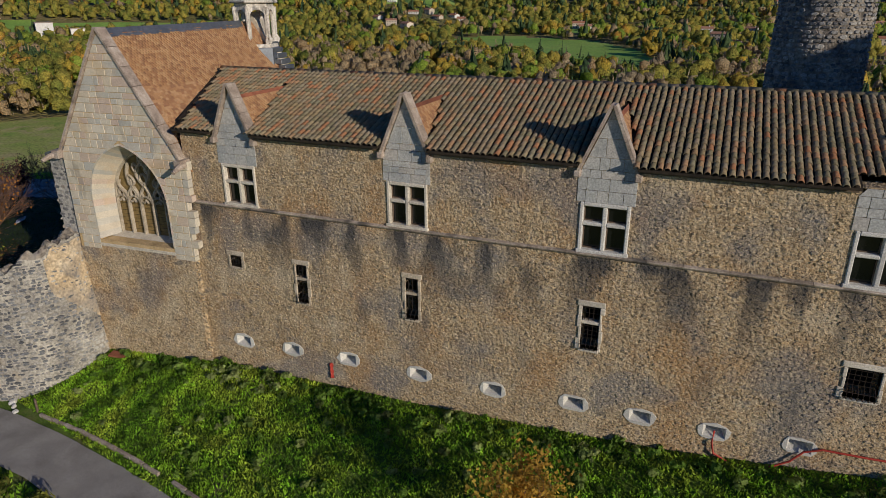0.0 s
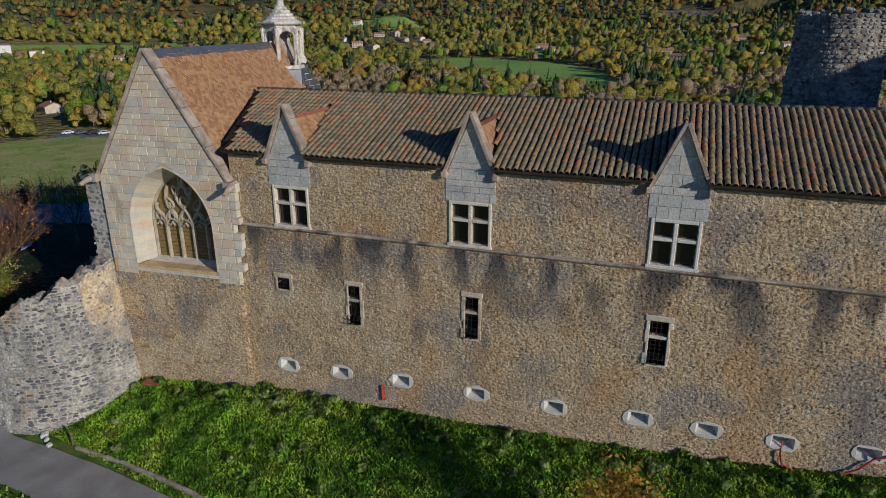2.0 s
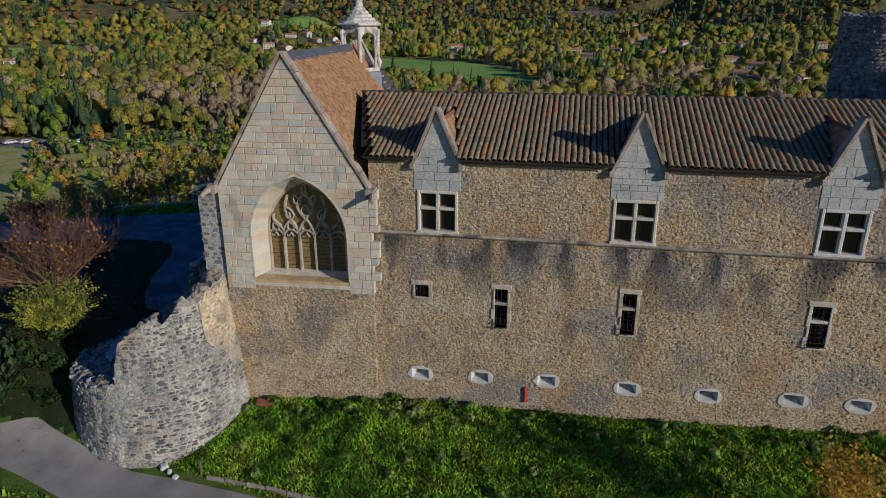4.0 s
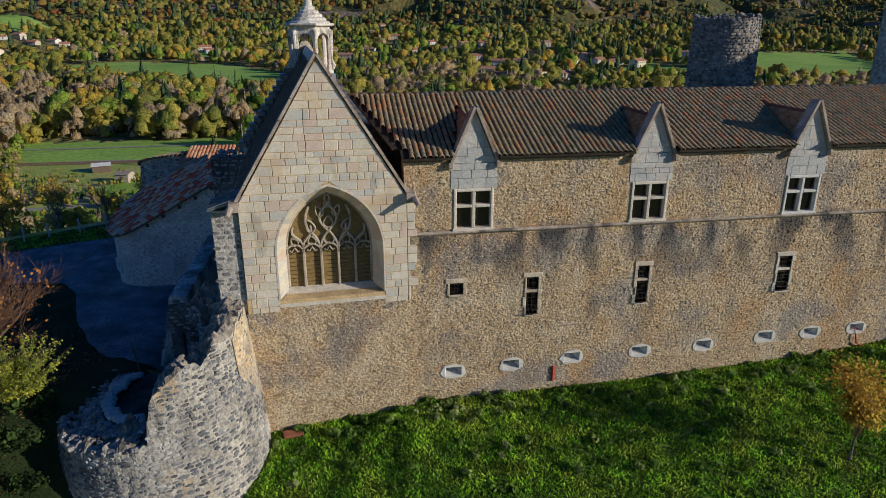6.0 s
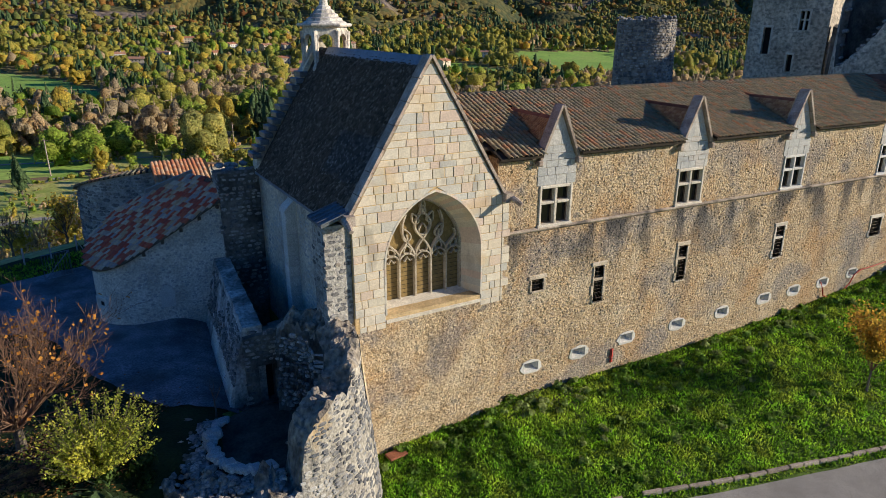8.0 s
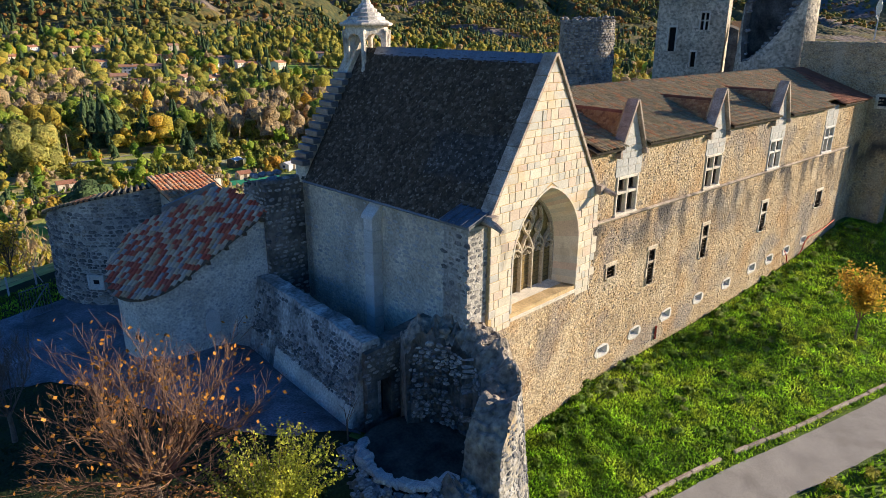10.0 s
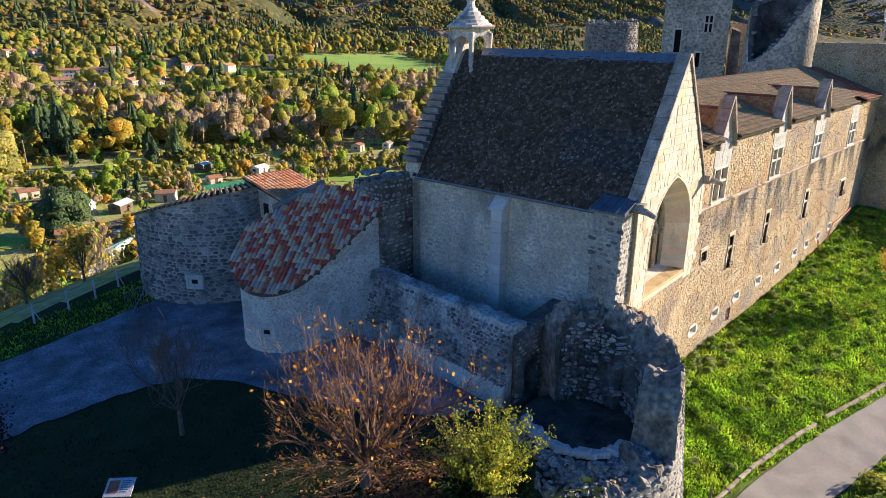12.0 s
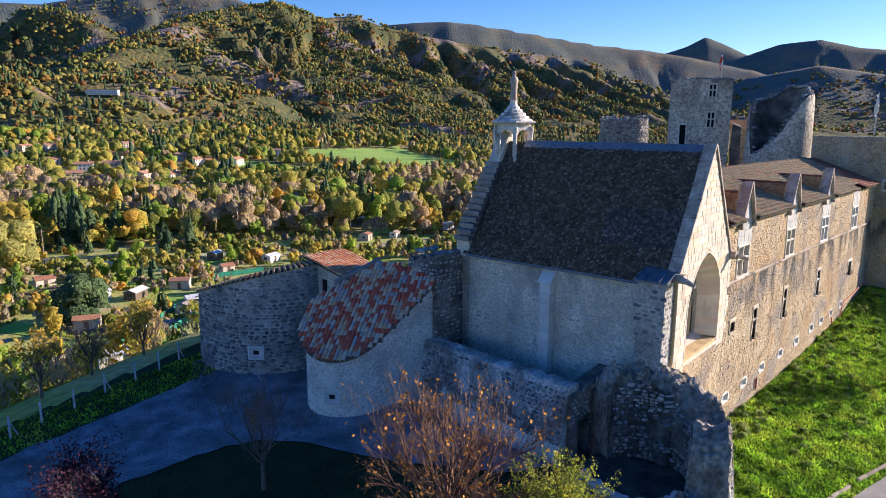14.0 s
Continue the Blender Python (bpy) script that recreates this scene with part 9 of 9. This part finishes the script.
# power poles with wires
poles = [(22, 200), (75, 215), (130, 235), (-30, 190)]
prev = None
for x, y in sorted(poles):
    z = float(height(x, y))
    t = thing("power_pole", "concrete power pole with crossarm", "pole", x, y, z, "power poles")
    part("mast", Geo().tube([(0, 0, -0.3), (0, 0, 10.5)], [0.2, 0.12], 8), M_coping, t)
    part("crossarm", Geo().box(-0.9, 0.9, -0.06, 0.06, 9.8, 9.95), M_wood, t)
    if prev:
        for s in (-0.8, 0.8):
            pts = []
            for i in range(9):
                u = i / 8
                pts.append((prev[0] + (x - prev[0]) * u + s, prev[1] + (y - prev[1]) * u, prev[2] + 10 + (z - prev[2]) * u - 2.0 * 4 * u * (1 - u) * 0.5))
            tagged(part("power_line", Geo().tube(pts, 0.02, 4, False), M_iron), "thin sagging power line between the poles", "cable", "power lines")
    prev = (x, y, z)

# ---- small things round the castle ----
M_post = mat("white_post_paint", [(0.45, 0.46, 0.48), (0.55, 0.56, 0.58)], 3.0, 25.0, 0.6, 0.1, 0.004)
posts = [(-33.0, 19.6), (-30.2, 20.2), (-27.5, 20.9), (-24.85, 21.5), (-23.45, 22.0), (-21.95, 22.2), (-20.25, 23.0), (-18.6, 23.3), (-17.2, 23.6), (-15.8, 24.2)]
fence = thing("wire_fence", "white-posted wire fence along the yard edge", "fence")
tops = []
for k, (x, y) in enumerate(posts):
    z = float(height(x, y))
    p = part("post", Geo().cbox(x - 0.045, x + 0.045, y - 0.045, y + 0.045, z - 0.2, z + 1.05, 0.01), M_post, fence)
    if k % 3 == 0:
        part("brace", Geo().tube([(x, y, z + 0.8), (x + 0.35, y + 0.1, z - 0.05)], 0.03, 5), M_post, p)
    tops.append((x, y, z))
for h in (0.3, 0.65, 1.0):
    part("wire", Geo().tube([(a, b, c + h) for a, b, c in tops], 0.006, 4, False), M_iron, fence)
# kerb stones between bank and track
kerb = thing("kerb", "low stone edging between the grassy bank and the track", "kerb", kind="structure")
x = -5.6
while x < 30:
    ln = rnd.uniform(0.6, 1.1)
    y = float(np.interp(x, ex, ey)) + 0.42
    y2 = float(np.interp(x + ln, ex, ey)) + 0.42
    z = float(height(x, y))
    if rnd.random() < 0.9:
        part("kerb_stone", Geo().cbox(0, ln - 0.03, -0.07, 0.07, -0.1, 0.13 + rnd.uniform(-.02, .03), 0.02).move(pose(x, y, z, 0, 0, math.degrees(math.atan2(y2 - y, ln)))), M_coping, kerb)
    x += ln
for x, y, s in ((-7.2, -4.75, 0.16), (-6.8, -5.0, 0.13), (-7.6, -4.5, 0.2)):
    tagged(part("loose_stone", lump(x, y, float(height(x, y)) + 0.08, s, rnd), M_white), "pale loose stone beside the track", "stone", "loose stones")
tagged(part("marker_post", Geo().tube([(-5.9, -4.6, float(height(-5.9, -4.6)) - 0.1), (-5.9, -4.6, float(height(-5.9, -4.6)) + 0.7)], [0.06, 0.05], 7), M_wood), "short weathered wooden marker post by the track", "post")
# notice board lying low on the lawn
z = float(height(-22.1, 7.5))
sign = thing("notice_board", "low slanted white notice board on the lawn", "sign", -22.1, 7.5, z, rz=-42)
part("board", Geo().hexa([(-0.42, -0.3, 0.18), (0.42, -0.3, 0.18), (0.42, 0.3, 0.42), (-0.42, 0.3, 0.42), (-0.42, -0.31, 0.21), (0.42, -0.31, 0.21), (0.42, 0.29, 0.45), (-0.42, 0.29, 0.45)]), M_post, sign)
for x in (-0.36, 0.36):
    part("leg", Geo().tube([(x, 0.05, -0.1), (x, 0.05, 0.3)], 0.03, 6), M_iron, sign)
def on_board(u0, u1, v0, v1):
    f = lambda v: 0.21 + 0.24 * (v + 0.31) / 0.6 + 0.006
    return Geo().add([(u0, v0, f(v0)), (u1, v0, f(v0)), (u1, v1, f(v1)), (u0, v1, f(v1))], [(0, 1, 2, 3)])
part("picture_panel", on_board(-0.34, -0.02, -0.2, 0.2), M_redtile, sign)
for k in range(6):
    part("text_bar", on_board(0.04, 0.34 - 0.05 * (k % 3), 0.17 - k * 0.07, 0.2 - k * 0.07), M_lead, sign)
# metal gate beside the round tower
z = float(height(-16.0, 19.6))
gate = thing("metal_gate", "light tubular metal gate beside the round tower", "gate", -16.4, 19.5, z, rz=20)
part("gate_frame", Geo().tube([(-0.9, 0, 0.1), (-0.9, 0, 1.5), (0.5, 0, 1.5), (0.5, 0, 0.1), (-0.9, 0, 0.1)], 0.03, 6), M_lead, gate)
part("brace", Geo().tube([(-0.9, 0, 0.1), (0.5, 0, 1.5)], 0.025, 6), M_lead, gate)
for k in range(9):
    part("gate_bar", Geo().tube([(-0.75 + k * 0.15, 0, 0.1), (-0.75 + k * 0.15, 0, 1.5)], 0.012, 5), M_lead, gate)
# red hose slung along the wall foot, and a red cloth hanging on the wall
hose = part("hose", Geo().tube([(21.25, 0.1, 2.35), (21.2, -0.12, 2.0), (21.3, -0.14, 1.62), (21.9, -0.15, 1.35), (22.8, -0.15, 1.42), (23.55, -0.13, 1.95), (23.9, -0.1, 2.4), (24.4, -0.1, 2.62), (25.6, -0.1, 2.66), (27.2, -0.1, 2.75), (28.6, -0.1, 3.0)], 0.035, 7), M_redpaint, smooth=True)
tagged(hose, "red hose slung out of a gun loop along the wall foot", "hose")
g = Geo()
rows = []
for k in range(8):
    z = 1.74 - 0.1 * k
    w = 0.06 + 0.05 * math.sin(k * 1.1 + 0.5) ** 2
    rows += [(6.4 - w, -0.05, z), (6.4 - w * 0.3, -0.1 - 0.02 * (k % 2), z), (6.4 + w * 0.4, -0.07, z), (6.4 + w, -0.05, z)]
g.add(rows, [(4 * k + j, 4 * k + j + 1, 4 * k + 5 + j, 4 * k + 4 + j) for k in range(7) for j in range(3)])
g.add([(p[0], -0.045, p[2]) for p in rows], [(4 * k + j + 1, 4 * k + j, 4 * k + 4 + j, 4 * k + 5 + j) for k in range(7) for j in range(3)])
tagged(part("red_bundle", g, M_redpaint), "twisted red cable bundle hanging on the wall foot", "cable")
# broken red tile slab by the tower foot
tagged(part("tile_slab", Geo().cbox(-0.4, 0.4, -0.22, 0.22, 0, 0.1, 0.02).move(pose(-4.8, -1.0, float(height(-4.8, -1.0)) + 0.05, 4, 3, 12)), M_redtile), "broken red terracotta slab in the grass", "slab")
# floodlight on the barn's corner
fl = thing("floodlight", "small white floodlight on a bracket above the barn", "lamp", -8.2, 10.5, 8.15)
part("bracket", Geo().tube([(0, 0, -0.1), (0, 0, 0.55)], 0.02, 6), M_lead, fl)
part("lamp_head", Geo().lathe([(0.04, 0.5), (0.1, 0.56), (0.11, 0.66), (0.05, 0.72)], 0, 0, 10), M_post, fl)
part("side_arm", Geo().tube([(0, 0, 0.2), (0.3, -0.1, 0.15)], 0.02, 5), M_lead, fl)
